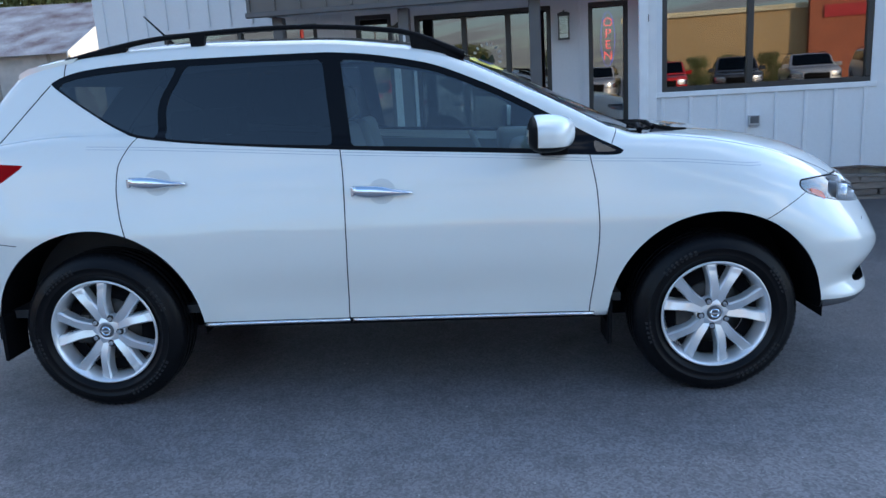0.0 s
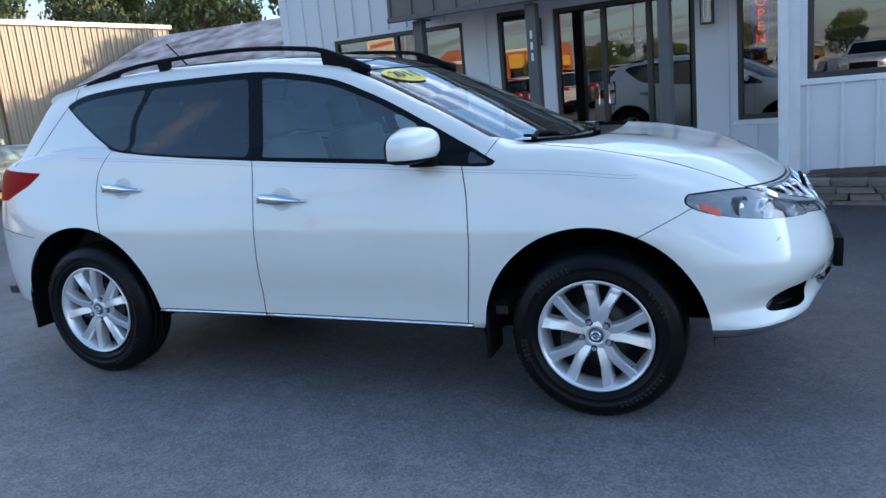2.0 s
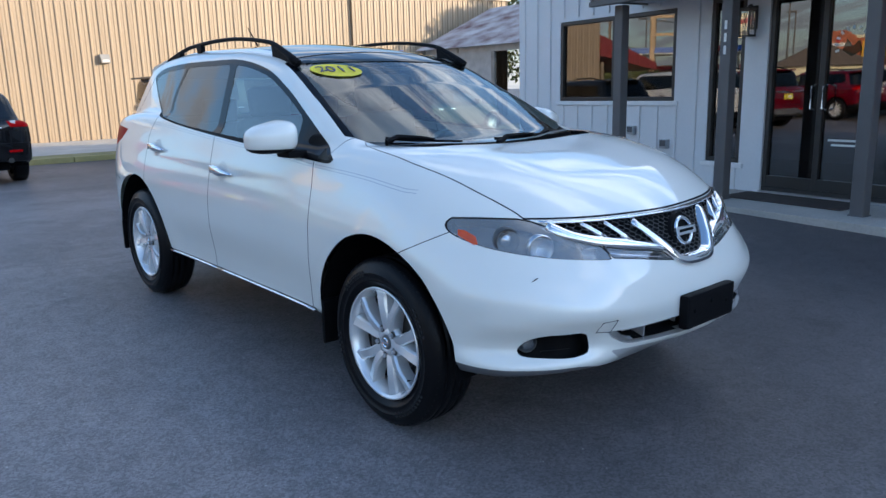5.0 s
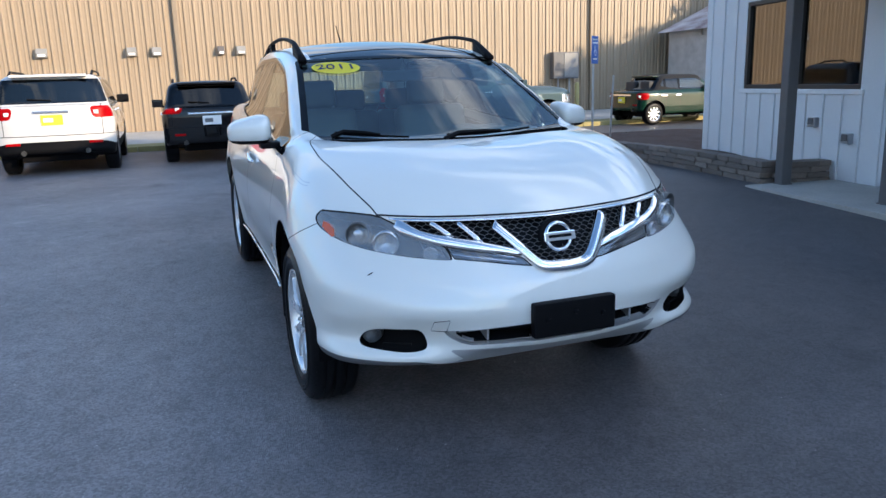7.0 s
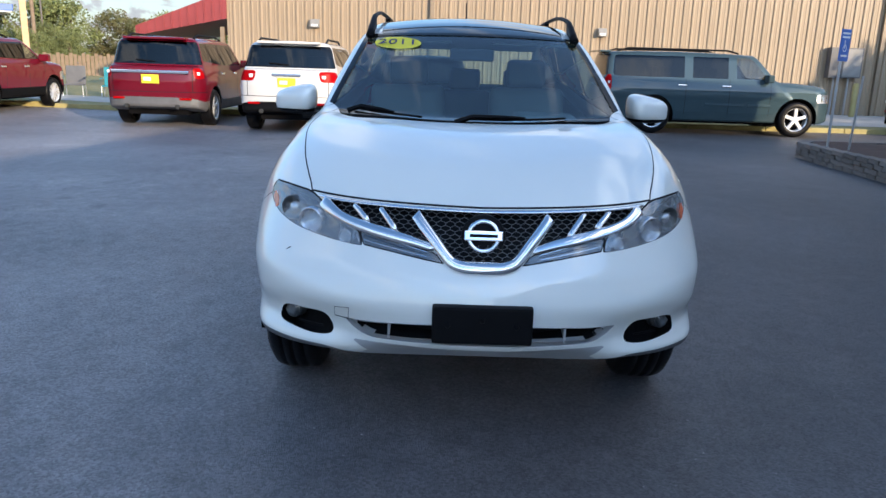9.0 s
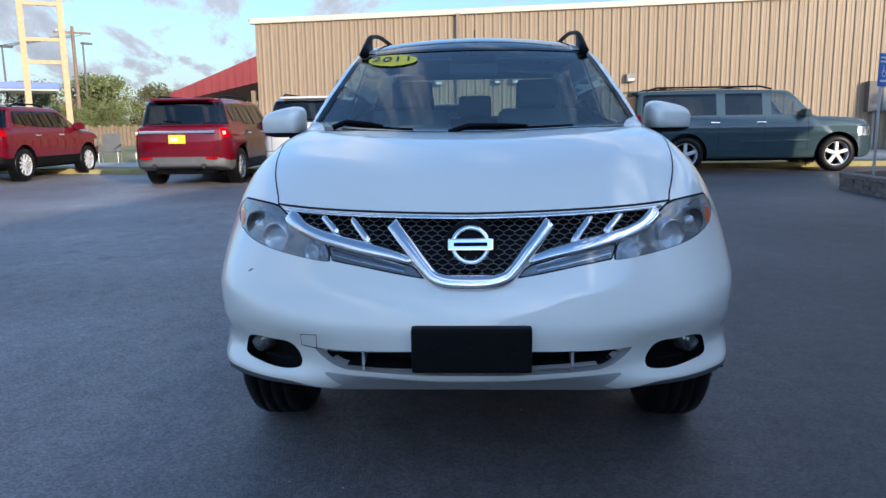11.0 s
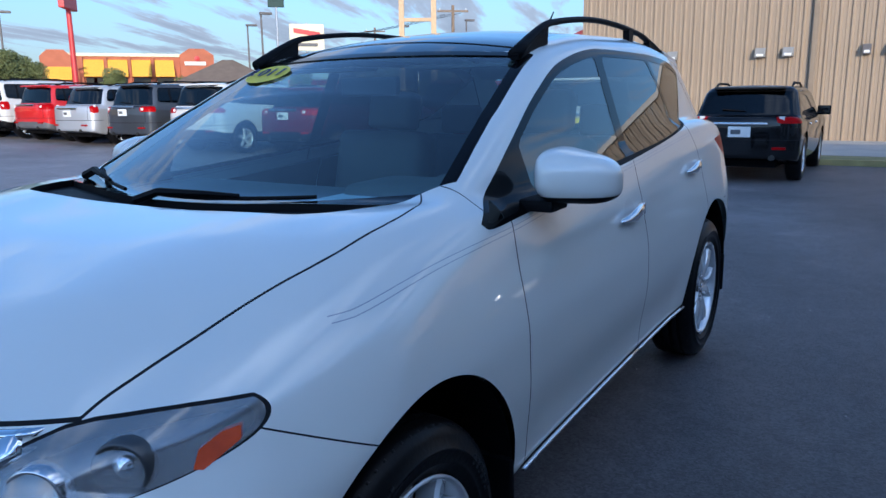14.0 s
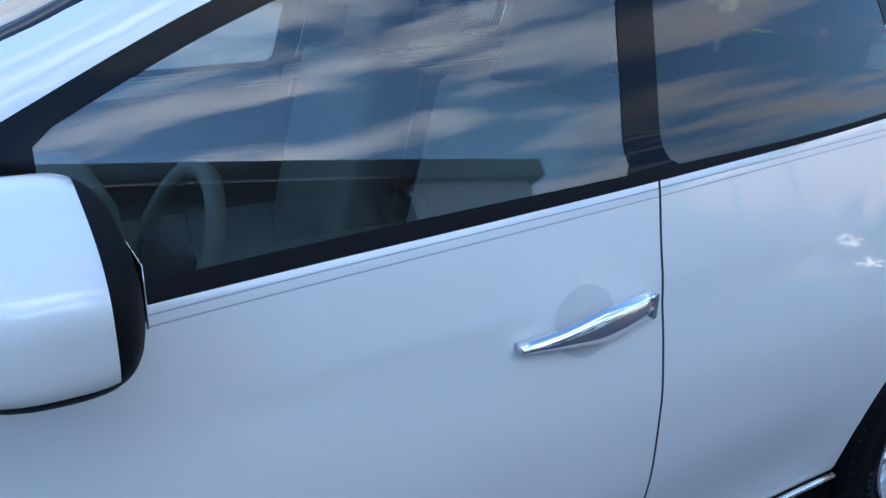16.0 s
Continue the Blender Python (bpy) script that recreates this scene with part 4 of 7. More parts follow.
# ---- stone planters ----
STONES = [bx(-0.5, 0.5, -0.5, 0.5, -0.5, 0.5, 0.05, 1) for _ in range(4)]
stone_meshes = []
for k, sb in enumerate(STONES):
    for v in sb.verts:
        v.co += Vector(((random.random() - 0.5) * 0.05, (random.random() - 0.5) * 0.16, (random.random() - 0.5) * 0.06))
    me = bpy.data.meshes.new("stone")
    sb.to_mesh(me)
    sb.free()
    me.materials.append(STONE)
    stone_meshes.append(me)


def stone_wall(name, a, b, z0, courses, label):
    """A dry-laid wall of thin stones from a to b."""
    w = thing(name, label, "planter wall", kind="structure")
    a, b = Vector((*a, 0)), Vector((*b, 0))
    d = b - a
    ang = math.degrees(math.atan2(d.y, d.x))
    for c in range(courses):
        s = 0.0 if c % 2 else -0.12
        while s < d.length - 0.05:
            ln = random.uniform(0.26, 0.5)
            e = min(s + ln, d.length)
            s0 = max(s, 0)
            if e - s0 > 0.06:
                p = a + d.normalized() * ((s0 + e) / 2)
                zz = gz(p.x, p.y) + z0 + 0.068 * c
                mesh_part("stone", random.choice(stone_meshes), STONE, w, m=pose(p.x, p.y, zz, 0, 0, ang + random.uniform(-1, 1)) @ Matrix.Diagonal((e - s0 - 0.008, 0.2, 0.064, 1)))
            s = e
    return w


def offp(u, v):
    p = OFF @ Vector((u, v, 0))
    return (p.x, p.y)


stone_wall("planter_wall", (-8.6, 6.45), (-8.15, 6.12), 0.03, 4, "low stacked stone planter wall")
stone_wall("planter_wall", (-8.15, 6.12), offp(-1.95, -0.78), 0.03, 4, "low stacked stone planter wall")
stone_wall("planter_wall", offp(-1.92, -0.70), offp(-1.92, -0.05), 0.03, 4, "low stacked stone planter wall")
stone_wall("planter_wall", (-8.6, 6.45), (-8.5, 9.0), 0.03, 4, "low stacked stone planter wall")
stone_wall("planter_wall", offp(2.72, -1.28), offp(7.6, -1.28), 0.0, 4, "low stacked stone planter wall")
stone_wall("planter_wall", offp(2.72, -1.2), offp(2.72, -0.95), 0.0, 4, "low stacked stone planter wall")


def mulch_bed(pts, z, label):
    bm = bmesh.new()
    f = bm.faces.new([bm.verts.new((x, y, z)) for x, y in pts])
    bmesh.ops.triangulate(bm, faces=[f])
    for _ in range(4):
        bmesh.ops.subdivide_edges(bm, edges=[e for e in bm.edges if e.calc_length() > 0.25], cuts=1, use_grid_fill=True)
    for v in bm.verts:
        v.co.z += 0.05 * (noise.noise(v.co * 2.3)) + 0.02 * noise.noise(v.co * 9)
    tagged(part("mulch_bed", bm, MULCH, None, label, True), category="mulch", kind="structure")


mulch_bed([(-8.45, 6.5), (-8.05, 6.22), offp(-2.02, -0.68), offp(-2.02, 0.0), offp(-4.66, 0.0), offp(-4.72, 2.4), (-8.4, 9.0)], 0.26, "brown mulch bed inside the stone planter")
mulch_bed([offp(2.8, -1.2), offp(7.6, -1.2), offp(7.6, -0.88), offp(2.8, -0.88)], 0.30, "brown mulch bed along the white wall")


# ---- the white crossover ----
AXLE, HUB_Z, TYRE_R, RIM_R = 1.4125, 0.37, 0.376, 0.246
hood_line = curve([-2.6, -2.1, -1.5, -1.0, -0.3, 0.5, 0.9, 1.15, 1.35, 1.6, 1.9, 2.05, 2.17, 2.3, 2.5], [1.05, 1.19, 1.26, 1.26, 1.2, 1.15, 1.15, 1.17, 1.18, 1.162, 1.098, 1.048, 0.99, 0.895, 0.7])
nose_line = curve([0.15, 0.28, 0.38, 0.48, 0.6, 0.72, 0.79, 0.86, 0.93, 1.0, 1.2], [2.25, 2.32, 2.36, 2.385, 2.395, 2.37, 2.337, 2.30, 2.245, 2.17, 1.9])
side_line = curve([0.2, 0.38, 0.46, 0.58, 0.70, 0.80, 0.90, 1.0, 1.08, 1.15, 1.3], [0.87, 0.888, 0.902, 0.916, 0.923, 0.922, 0.909, 0.887, 0.867, 0.848, 0.80])
tail_line = curve([0.2, 0.4, 0.6, 0.8, 1.0, 1.15, 1.3, 1.5], [2.2, 2.37, 2.42, 2.42, 2.38, 2.33, 2.2, 2.0])
sill_line = curve([-2.5, -2.0, -1.2, 1.2, 1.6, 1.9, 2.15, 2.25, 2.31, 2.39, 2.45], [0.46, 0.36, 0.365, 0.365, 0.365, 0.376, 0.388, 0.398, 0.446, 0.458, 0.462])
roof_line = curve([-2.3, -1.95, -1.5, -0.9, -0.4, 0.0, 0.32, 0.6], [1.50, 1.59, 1.675, 1.712, 1.707, 1.672, 1.605, 1.50])
roof_taper = curve([-2.3, -1.6, -1.0, 0.0, 0.6, 1.1], [0.15, 0.05, 0.012, 0.0, 0.008, 0.04])
belt_line = curve([-1.645, -1.457, -1.261, -1.2, -1.04, -0.27, 0.55, 0.84, 0.94, 0.985, 1.0], [1.507, 1.382, 1.274, 1.256, 1.232, 1.172, 1.128, 1.112, 1.108, 1.112, 1.124])
cant_line = curve([-1.645, -1.585, -1.477, -1.167, -0.96, -0.35, -0.25, 0.11, 0.37, 0.65, 0.87, 0.96, 0.99, 1.0], [1.507, 1.537, 1.564, 1.590, 1.598, 1.605, 1.60, 1.545, 1.45, 1.31, 1.19, 1.146, 1.132, 1.124])


def rounded(poly, times=2, cut_at=0.25):
    """The polygon with its corners cut."""
    for _ in range(times):
        poly = [(p[0] * (1 - f) + q[0] * f, p[1] * (1 - f) + q[1] * f) for p, q in zip(poly, poly[1:] + poly[:1]) for f in (cut_at, 1 - cut_at)]
    return poly


def nose_bow(a, z=1.0):
    t = step(0.68, 0.90, np.asarray(z, float))
    z = np.asarray(z, float)
    cheek = 0.026 * np.exp(-(((a - 0.66) / 0.19) ** 2)) * step(0.60, 0.74, z) * step(0.93, 0.85, z)
    return (0.30 * a ** 2 + 0.50 * a ** 6) * t + (0.28 * a ** 2 + 0.34 * a ** 8) * (1 - t) + cheek


def screen_plane(x, a, z):
    return (x - 0.32 + 0.295 * a ** 2) * 0.4305 + (z - 1.607) * 0.9026


def tail_plane(x, a, z):
    return (x + 1.95 - 0.14 * a ** 2) * -0.772 + (z - 1.57) * 0.635 + 0.072


def cabin_side(x, a, z):
    return a - (0.808 - 0.37 * (z - 1.2)) + roof_taper(x)


def crossover(x, y, z):
    a = np.sqrt(y * y + 1e-6)
    bow, top_bow = nose_bow(np.minimum(a, 1.0), z), nose_bow(np.minimum(a, 1.0))
    slope = np.sqrt(1 + (0.6 * a + 2.6 * a ** 5) ** 2)
    fender = 0.022 * np.exp(-(((x - 1.62) / 0.40) ** 2)) * np.exp(-(((z - 0.92) / 0.16) ** 4))
    flare = fender + 0.014 * (np.exp(-(((x - AXLE) / 0.62) ** 2)) + np.exp(-(((x + AXLE) / 0.62) ** 2))) * step(1.05, 0.8, z)
    waist = -0.012 * np.exp(-(((z - 0.50) / 0.10) ** 2)) * step(1.0, 0.7, np.abs(x))
    side = a - side_line(z) - flare - waist
    front = (x - nose_line(z) + bow) / slope
    rear = (-x - tail_line(z) + 0.22 * a ** 2 + 0.45 * a ** 6) / np.sqrt(1 + (0.44 * a + 2.7 * a ** 5) ** 2)
    ramp = step(0.6, 1.2, x)
    dome = 0.011 * np.exp(-(((a - 0.47) / 0.19) ** 2)) * step(1.0, 1.4, x)
    top = (z - hood_line(x + top_bow * ramp) - 0.015 * a * a - dome) / (1 + 0.25 * ramp)
    low = smax(side, front, 0.07)
    low = smax(low, rear, 0.12)
    low = smax(low, top, 0.05 + 0.07 * ramp)
    # shallow shelf under the upper bumper bulge, and the pocket round each fog lamp
    scoop = 0.045 * np.exp(-(((z - 0.50) / 0.075) ** 2)) * np.exp(-(((a - 0.68) / 0.22) ** 4)) * step(1.8, 2.1, x)
    crease = 0.59 + 0.07 * step(0.40, 0.86, a)
    scoop = scoop + 0.020 * step(crease + 0.055, crease - 0.055, z) * step(0.43, 0.50, z) * step(0.08, 0.40, a) * step(1.75, 2.0, x)
    low = smax(low, sill_line(x) - z, 0.05) + scoop
    cab = smax(cabin_side(x, a, z), z - roof_line(x) + 0.13 * a * a, 0.07)
    cab = smax(cab, screen_plane(x, a, z), 0.045)
    cab = smax(cab, tail_plane(x, a, z), 0.06)
    cab = smax(cab, 1.0 - z, 0.05)
    return smin(low, cab, 0.03)


car = thing("crossover_car", "pearl white mid-size crossover on silver alloy wheels", "car", pose(0, 0.008, -0.012, 0, 1.22, 0))
skin = Shell(crossover, (-2.52, -1.02, 0.2), (2.52, 1.02, 1.78), 0.024)
skin.refine(lambda x, y, z: x > 1.62)
skin.refine(lambda x, y, z: (x > 1.72) & (z > 0.74) & (z < 0.985))


def A(y):
    return np.abs(y)


def mirrored(f):
    return lambda x, y, z: f(x, np.abs(y), z)


cut = lambda src, f, dst: skin.cut(src, mirrored(f), dst)


def lerp_pts(knots, n):
    us = np.linspace(0, 1, len(knots))
    cy, cz = curve(us, [k[0] for k in knots]), curve(us, [k[1] for k in knots])
    return [(float(cy(t)), float(cz(t))) for t in np.linspace(0, 1, n)]


def groove(src, g, bound, w, dst="seam"):
    """A band of half-width w along the line g = 0 within bound."""
    cut(src, bound, "_r")
    cut("_r", lambda x, a, z: g(x, a, z) + w, "_a")
    cut("_r", lambda x, a, z: g(x, a, z) - w, dst)
    skin.p[src] += skin.p.pop("_r") + skin.p.pop("_a")


for xc in (AXLE, -AXLE):
    cut("body", lambda x, a, z, xc=xc: np.maximum(0.56 - a, np.hypot(x - xc + 0.008, z - HUB_Z - 0.002) - 0.482), "arch")
cut("body", lambda x, a, z: z - sill_line(x) - 0.012 + 0.010 * step(2.1, 2.3, x), "under")
cut("under", lambda x, a, z: np.maximum(2.20 - x, a - 0.45), "skid")
# glazing
dlo = lambda x, a, z: np.maximum(np.maximum(belt_line(x) - z, z - cant_line(x)), np.maximum(0.45 - a, np.maximum(x - 1.0, -1.64 - x)))
cut("body", dlo, "window_trim")
post_b = lambda z: -0.215 - 0.13 * (z - 1.17)
post_d = curve([1.1, 1.25, 1.36, 1.42, 1.5, 1.58, 1.65], [-1.068, -1.070, -1.078, -1.066, -1.024, -0.982, -0.945])
belt_gap = lambda x: 0.011 + 0.010 * step(-0.9, 0.2, x)
inner = lambda x, z: np.maximum(belt_line(x) + belt_gap(x) - z, z - cant_line(x) + 0.032)
# fixed corner glass ahead of the door
cut("window_trim", lambda x, a, z: np.maximum(np.maximum(belt_line(x) + 0.014 - z, z - cant_line(x) + 0.016), 0.868 - x), "corner_window")
cut("window_trim", lambda x, a, z: np.maximum(inner(x, z), np.maximum(x - 0.61, post_b(z) - x)), "front_window")
cut("window_trim", lambda x, a, z: np.maximum(inner(x, z), np.maximum(x - post_b(z) + 0.085, post_d(z) + 0.005 - x)), "rear_window")
cut("window_trim", lambda x, a, z: np.maximum(inner(x, z), np.maximum(x - post_d(z) + 0.034, -1.60 - x)), "quarter_window")
cut("window_trim", lambda x, a, z: np.maximum(z - belt_line(x) - belt_gap(x), np.maximum(x - 0.62, -1.25 - x)), "belt_moulding")
hood_rear = curve([0.0, 0.40, 0.53, 0.60, 0.65, 0.69, 0.72, 0.9], [1.385, 1.385, 1.365, 1.30, 1.19, 1.03, 0.98, 0.80])
cut("body", lambda x, a, z: np.maximum(np.maximum(np.abs(screen_plane(x, a, z)) - 0.03, a - (0.742 - 0.33 * (z - 1.24))), np.maximum(np.maximum(0.31 - 0.25 * a * a - x, 1.15 - z), x - hood_rear(a))), "screen_edge")
cut("screen_edge", lambda x, a, z: np.maximum(a - (0.708 - 0.33 * (z - 1.24)), np.maximum(0.35 - 0.25 * a * a - x, 1.178 - z + 0.05 * a * a)), "windscreen")
cut("body", lambda x, a, z: np.maximum(np.maximum(x - hood_rear(a), a - 0.70), np.maximum(1.08 - z, 0.86 - x)), "cowl")
cut("body", lambda x, a, z: np.maximum(np.maximum(a - 0.54, x - 0.31 + 0.25 * a * a), np.maximum(-1.08 - x, 1.5 - z)), "roof_panel")
for xs in (0.18, -0.42):
    groove("roof_panel", lambda x, a, z, xs=xs: x - xs, lambda x, a, z: np.abs(x - 0) - 3, 0.004)
cut("body", lambda x, a, z: np.maximum(np.maximum(np.abs(tail_plane(x, a, z)) - 0.03, a - 0.60), np.maximum(1.2 - z, z - 1.52)), "rear_screen")
# lamps and grille
HEADLAMP = [(0.95, 0.890), (0.95, 0.966), (0.845, 0.967), (0.755, 0.971), (0.655, 0.967), (0.600, 0.938), (0.549, 0.905), (0.489, 0.875), (0.455, 0.868), (0.440, 0.845), (0.434, 0.815), (0.462, 0.807), (0.492, 0.792), (0.525, 0.783), (0.569, 0.787), (0.628, 0.800), (0.699, 0.819), (0.769, 0.838), (0.815, 0.856), (0.842, 0.879)]
HEADLAMP = rounded(HEADLAMP, 1, 0.2)
lamp_tip = lambda z: 1.774 + 28 * (z - 0.945) ** 2
cut("body", lambda x, a, z: np.maximum(inpoly(a, z, HEADLAMP), lamp_tip(z) - x), "headlamp_rim")
cut("headlamp_rim", lambda x, a, z: np.maximum(inpoly(a, z, HEADLAMP) + 0.006, lamp_tip(z) + 0.009 - x), "headlamp")
hood_lip = lambda a: 0.949 + 0.012 * a + 0.012 * a * a
GRILLE = [(-0.1, 0.945), (0.25, 0.947), (0.39, 0.950), (0.51, 0.954), (0.590, 0.957), (0.553, 0.926), (0.50, 0.897), (0.43, 0.881), (0.333, 0.864), (0.24, 0.848), (0.18, 0.835), (0.13, 0.803), (0.10, 0.779), (0.05, 0.768), (-0.1, 0.766)]
cut("body", lambda x, a, z: np.maximum(inpoly(a, z, GRILLE), 1.9 - x), "grille")
STRIP = [(0.450, 0.864), (0.369, 0.855), (0.294, 0.840), (0.221, 0.823), (0.182, 0.816), (0.164, 0.807), (0.136, 0.777), (0.218, 0.788), (0.327, 0.805), (0.43, 0.818), (0.438, 0.835)]
cut("body", lambda x, a, z: np.maximum(inpoly(a, z, STRIP), 1.9 - x), "side_lamp_rim")
cut("side_lamp_rim", lambda x, a, z: np.maximum(inpoly(a, z, STRIP) + 0.004, 1.9 - x), "side_lamp")
FOG = [(0.772, 0.494), (0.750, 0.543), (0.70, 0.558), (0.654, 0.556), (0.575, 0.560), (0.548, 0.520), (0.540, 0.485), (0.552, 0.468), (0.60, 0.459), (0.645, 0.459), (0.70, 0.464), (0.755, 0.468), (0.772, 0.477)]
FOG = rounded(FOG)
cut("body", lambda x, a, z: np.maximum(inpoly(a, z, FOG) - 0.0, 1.7 - x), "fog_pocket")
INTAKE = [(-0.1, 0.570), (0.18, 0.566), (0.36, 0.553), (0.455, 0.547), (0.425, 0.522), (0.39, 0.507), (0.29, 0.507), (0.18, 0.512), (-0.1, 0.518)]
BEZEL = [(-0.1, 0.571), (0.18, 0.568), (0.36, 0.556), (0.495, 0.552), (0.470, 0.524), (0.430, 0.500), (0.39, 0.489), (0.29, 0.488), (0.18, 0.491), (-0.1, 0.496)]
cut("body", lambda x, a, z: np.maximum(inpoly(a, z, BEZEL), 1.9 - x), "intake_bezel")
cut("intake_bezel", lambda x, a, z: np.maximum(inpoly(a, z, INTAKE), 1.9 - x), "intake")
cut("body", lambda x, a, z: np.maximum(z - 0.470, np.maximum(2.20 - x, a - 0.47 - 1.3 * (z - 0.47))), "skid")
cut("body", lambda x, a, z: np.maximum(z - 0.424 + 0.03 * step(0.6, 0.42, a), 1.5 - x), "valance")
TAIL = [(-1.70, 1.15), (-2.6, 1.22), (-2.6, 0.98), (-2.0, 1.0), (-1.80, 1.08)]
cut("body", lambda x, a, z: np.maximum(inpoly(x, z, TAIL), 0.55 - a), "tail_lamp")
# shut lines
edge_f = curve([0.3, 0.4, 0.6, 0.79, 0.95, 1.12], [0.835, 0.838, 0.862, 0.877, 0.87, 0.842])
edge_b = curve([0.3, 0.41, 0.83, 1.035, 1.2], [-0.268, -0.264, -0.253, -0.256, -0.270])
edge_r = curve([0.6, 0.79, 0.94, 1.03, 1.12, 1.2, 1.26], [-1.18, -1.238, -1.272, -1.282, -1.275, -1.235, -1.185])
hood_edge = curve([0.9, 1.0, 1.06, 1.12, 1.25, 1.45, 1.63, 1.78, 1.9, 1.97, 2.02, 2.3], [0.60, 0.66, 0.708, 0.736, 0.757, 0.765, 0.746, 0.720, 0.687, 0.664, 0.652, 0.56])
on_side = lambda x, a, z: np.maximum(np.maximum(z - belt_line(x), 0.402 - z), 0.5 - a)
G = 0.0026
for ed in (edge_f, edge_b):
    groove("body", lambda x, a, z, ed=ed: x - ed(z), lambda x, a, z: np.maximum(np.maximum(z - belt_line(x), 0.402 - z), np.maximum(0.5 - a, np.abs(x - 0.3) - 0.8)), G)
groove("body", lambda x, a, z: x - edge_r(z), lambda x, a, z: np.maximum(np.maximum(z - belt_line(x), 0.70 - z), np.maximum(0.5 - a, np.abs(x + 1.3) - 0.25)), G)
groove("body", lambda x, a, z: z - 0.3895, lambda x, a, z: np.maximum(np.maximum(x - 0.86, -0.96 - x), np.maximum(0.7 - a, z - 0.6)), 0.0125, "sill_strip")
groove("sill_strip", lambda x, a, z: x + 0.254, lambda x, a, z: np.abs(x) - 0.7, G)
groove("body", lambda x, a, z: a - hood_edge(x), lambda x, a, z: np.maximum(np.maximum(1.0 - x, x - 2.03), 0.955 - z), G)
groove("body", lambda x, a, z: z - hood_lip(a) - 0.004, lambda x, a, z: np.maximum(np.maximum(a - 0.655, 0.88 - z), 1.9 - x), 0.0032)
groove("body", lambda x, a, z: (x - 1.80) * 0.447 - (z - 0.912) * 0.894, lambda x, a, z: np.maximum(np.maximum(1.5 - x, x - 1.82), np.maximum(0.76 - a, np.abs(z - 0.8) - 0.2)), 0.0018)
groove("body", lambda x, a, z: x - 0.985 + 0.6 * (1.22 - z), lambda x, a, z: np.maximum(np.maximum(1.12 - z, z - 1.25), np.maximum(0.66 - a, np.abs(x - 0.97) - 0.08)), 0.0022)
groove("body", lambda x, a, z: z - 0.80 + 0.12 * (x + 1.8), lambda x, a, z: np.maximum(np.maximum(x + 1.75, -2.4 - x), 0.7 - a), 0.0018)
groove("body", lambda x, a, z: (x + 1.634) * 0.727 + 0.687 * (1.507 - z), lambda x, a, z: np.maximum(np.maximum(1.19 - z, z - 1.505), np.maximum(0.45 - a, x + 1.62)), 0.003)
groove("body", lambda x, a, z: x + 1.572, lambda x, a, z: np.maximum(np.maximum(1.54 - z, z - 1.66), np.maximum(0.45 - a, x + 1.5)), 0.003)
skin.cut("body", lambda x, y, z: np.maximum(np.abs(np.hypot((x + 1.66) * 1.15, (z - 0.93) * 0.85) - 0.08) - 0.0030, 0.7 - y), "seam_fuel")
pin_line = curve([-1.5, -1.2, -1.04, -0.27, 0.55, 0.84, 1.0, 1.25, 1.55], [1.220, 1.208, 1.200, 1.155, 1.112, 1.092, 1.086, 1.074, 1.046])
pin = lambda x, z: z - pin_line(x)
cut("body", lambda x, a, z: np.maximum(np.maximum(x - edge_f(z), edge_b(z) - x), on_side(x, a, z)), "front_door")
cut("body", lambda x, a, z: np.maximum(np.maximum(x - edge_b(z), edge_r(z) - x), np.maximum(on_side(x, a, z), np.hypot(x + AXLE, z - HUB_Z) * -1 + 0.49)), "rear_door")
cut("body", lambda x, a, z: np.maximum(np.maximum(a - hood_edge(x), hood_lip(a) - z), 0.9 - x), "hood")
cut("body", lambda x, a, z: np.maximum(z - 1.0, np.maximum(1.45 - x, -((x - 1.80) * 0.447 - (z - 0.912) * 0.894) * step(0.7, 0.8, a) - 10 * step(0.8, 0.7, a))), "bumper")
for src in ("front_door", "rear_door", "body"):
    for dz in (-0.006, 0.006):
        groove(src, lambda x, a, z, dz=dz: pin(x, z) + dz, lambda x, a, z: np.maximum(np.maximum(x - 1.60, -1.42 - x), np.maximum(0.6 - a, np.abs(pin(x, z)) - 0.08)), 0.0010, "stripe")

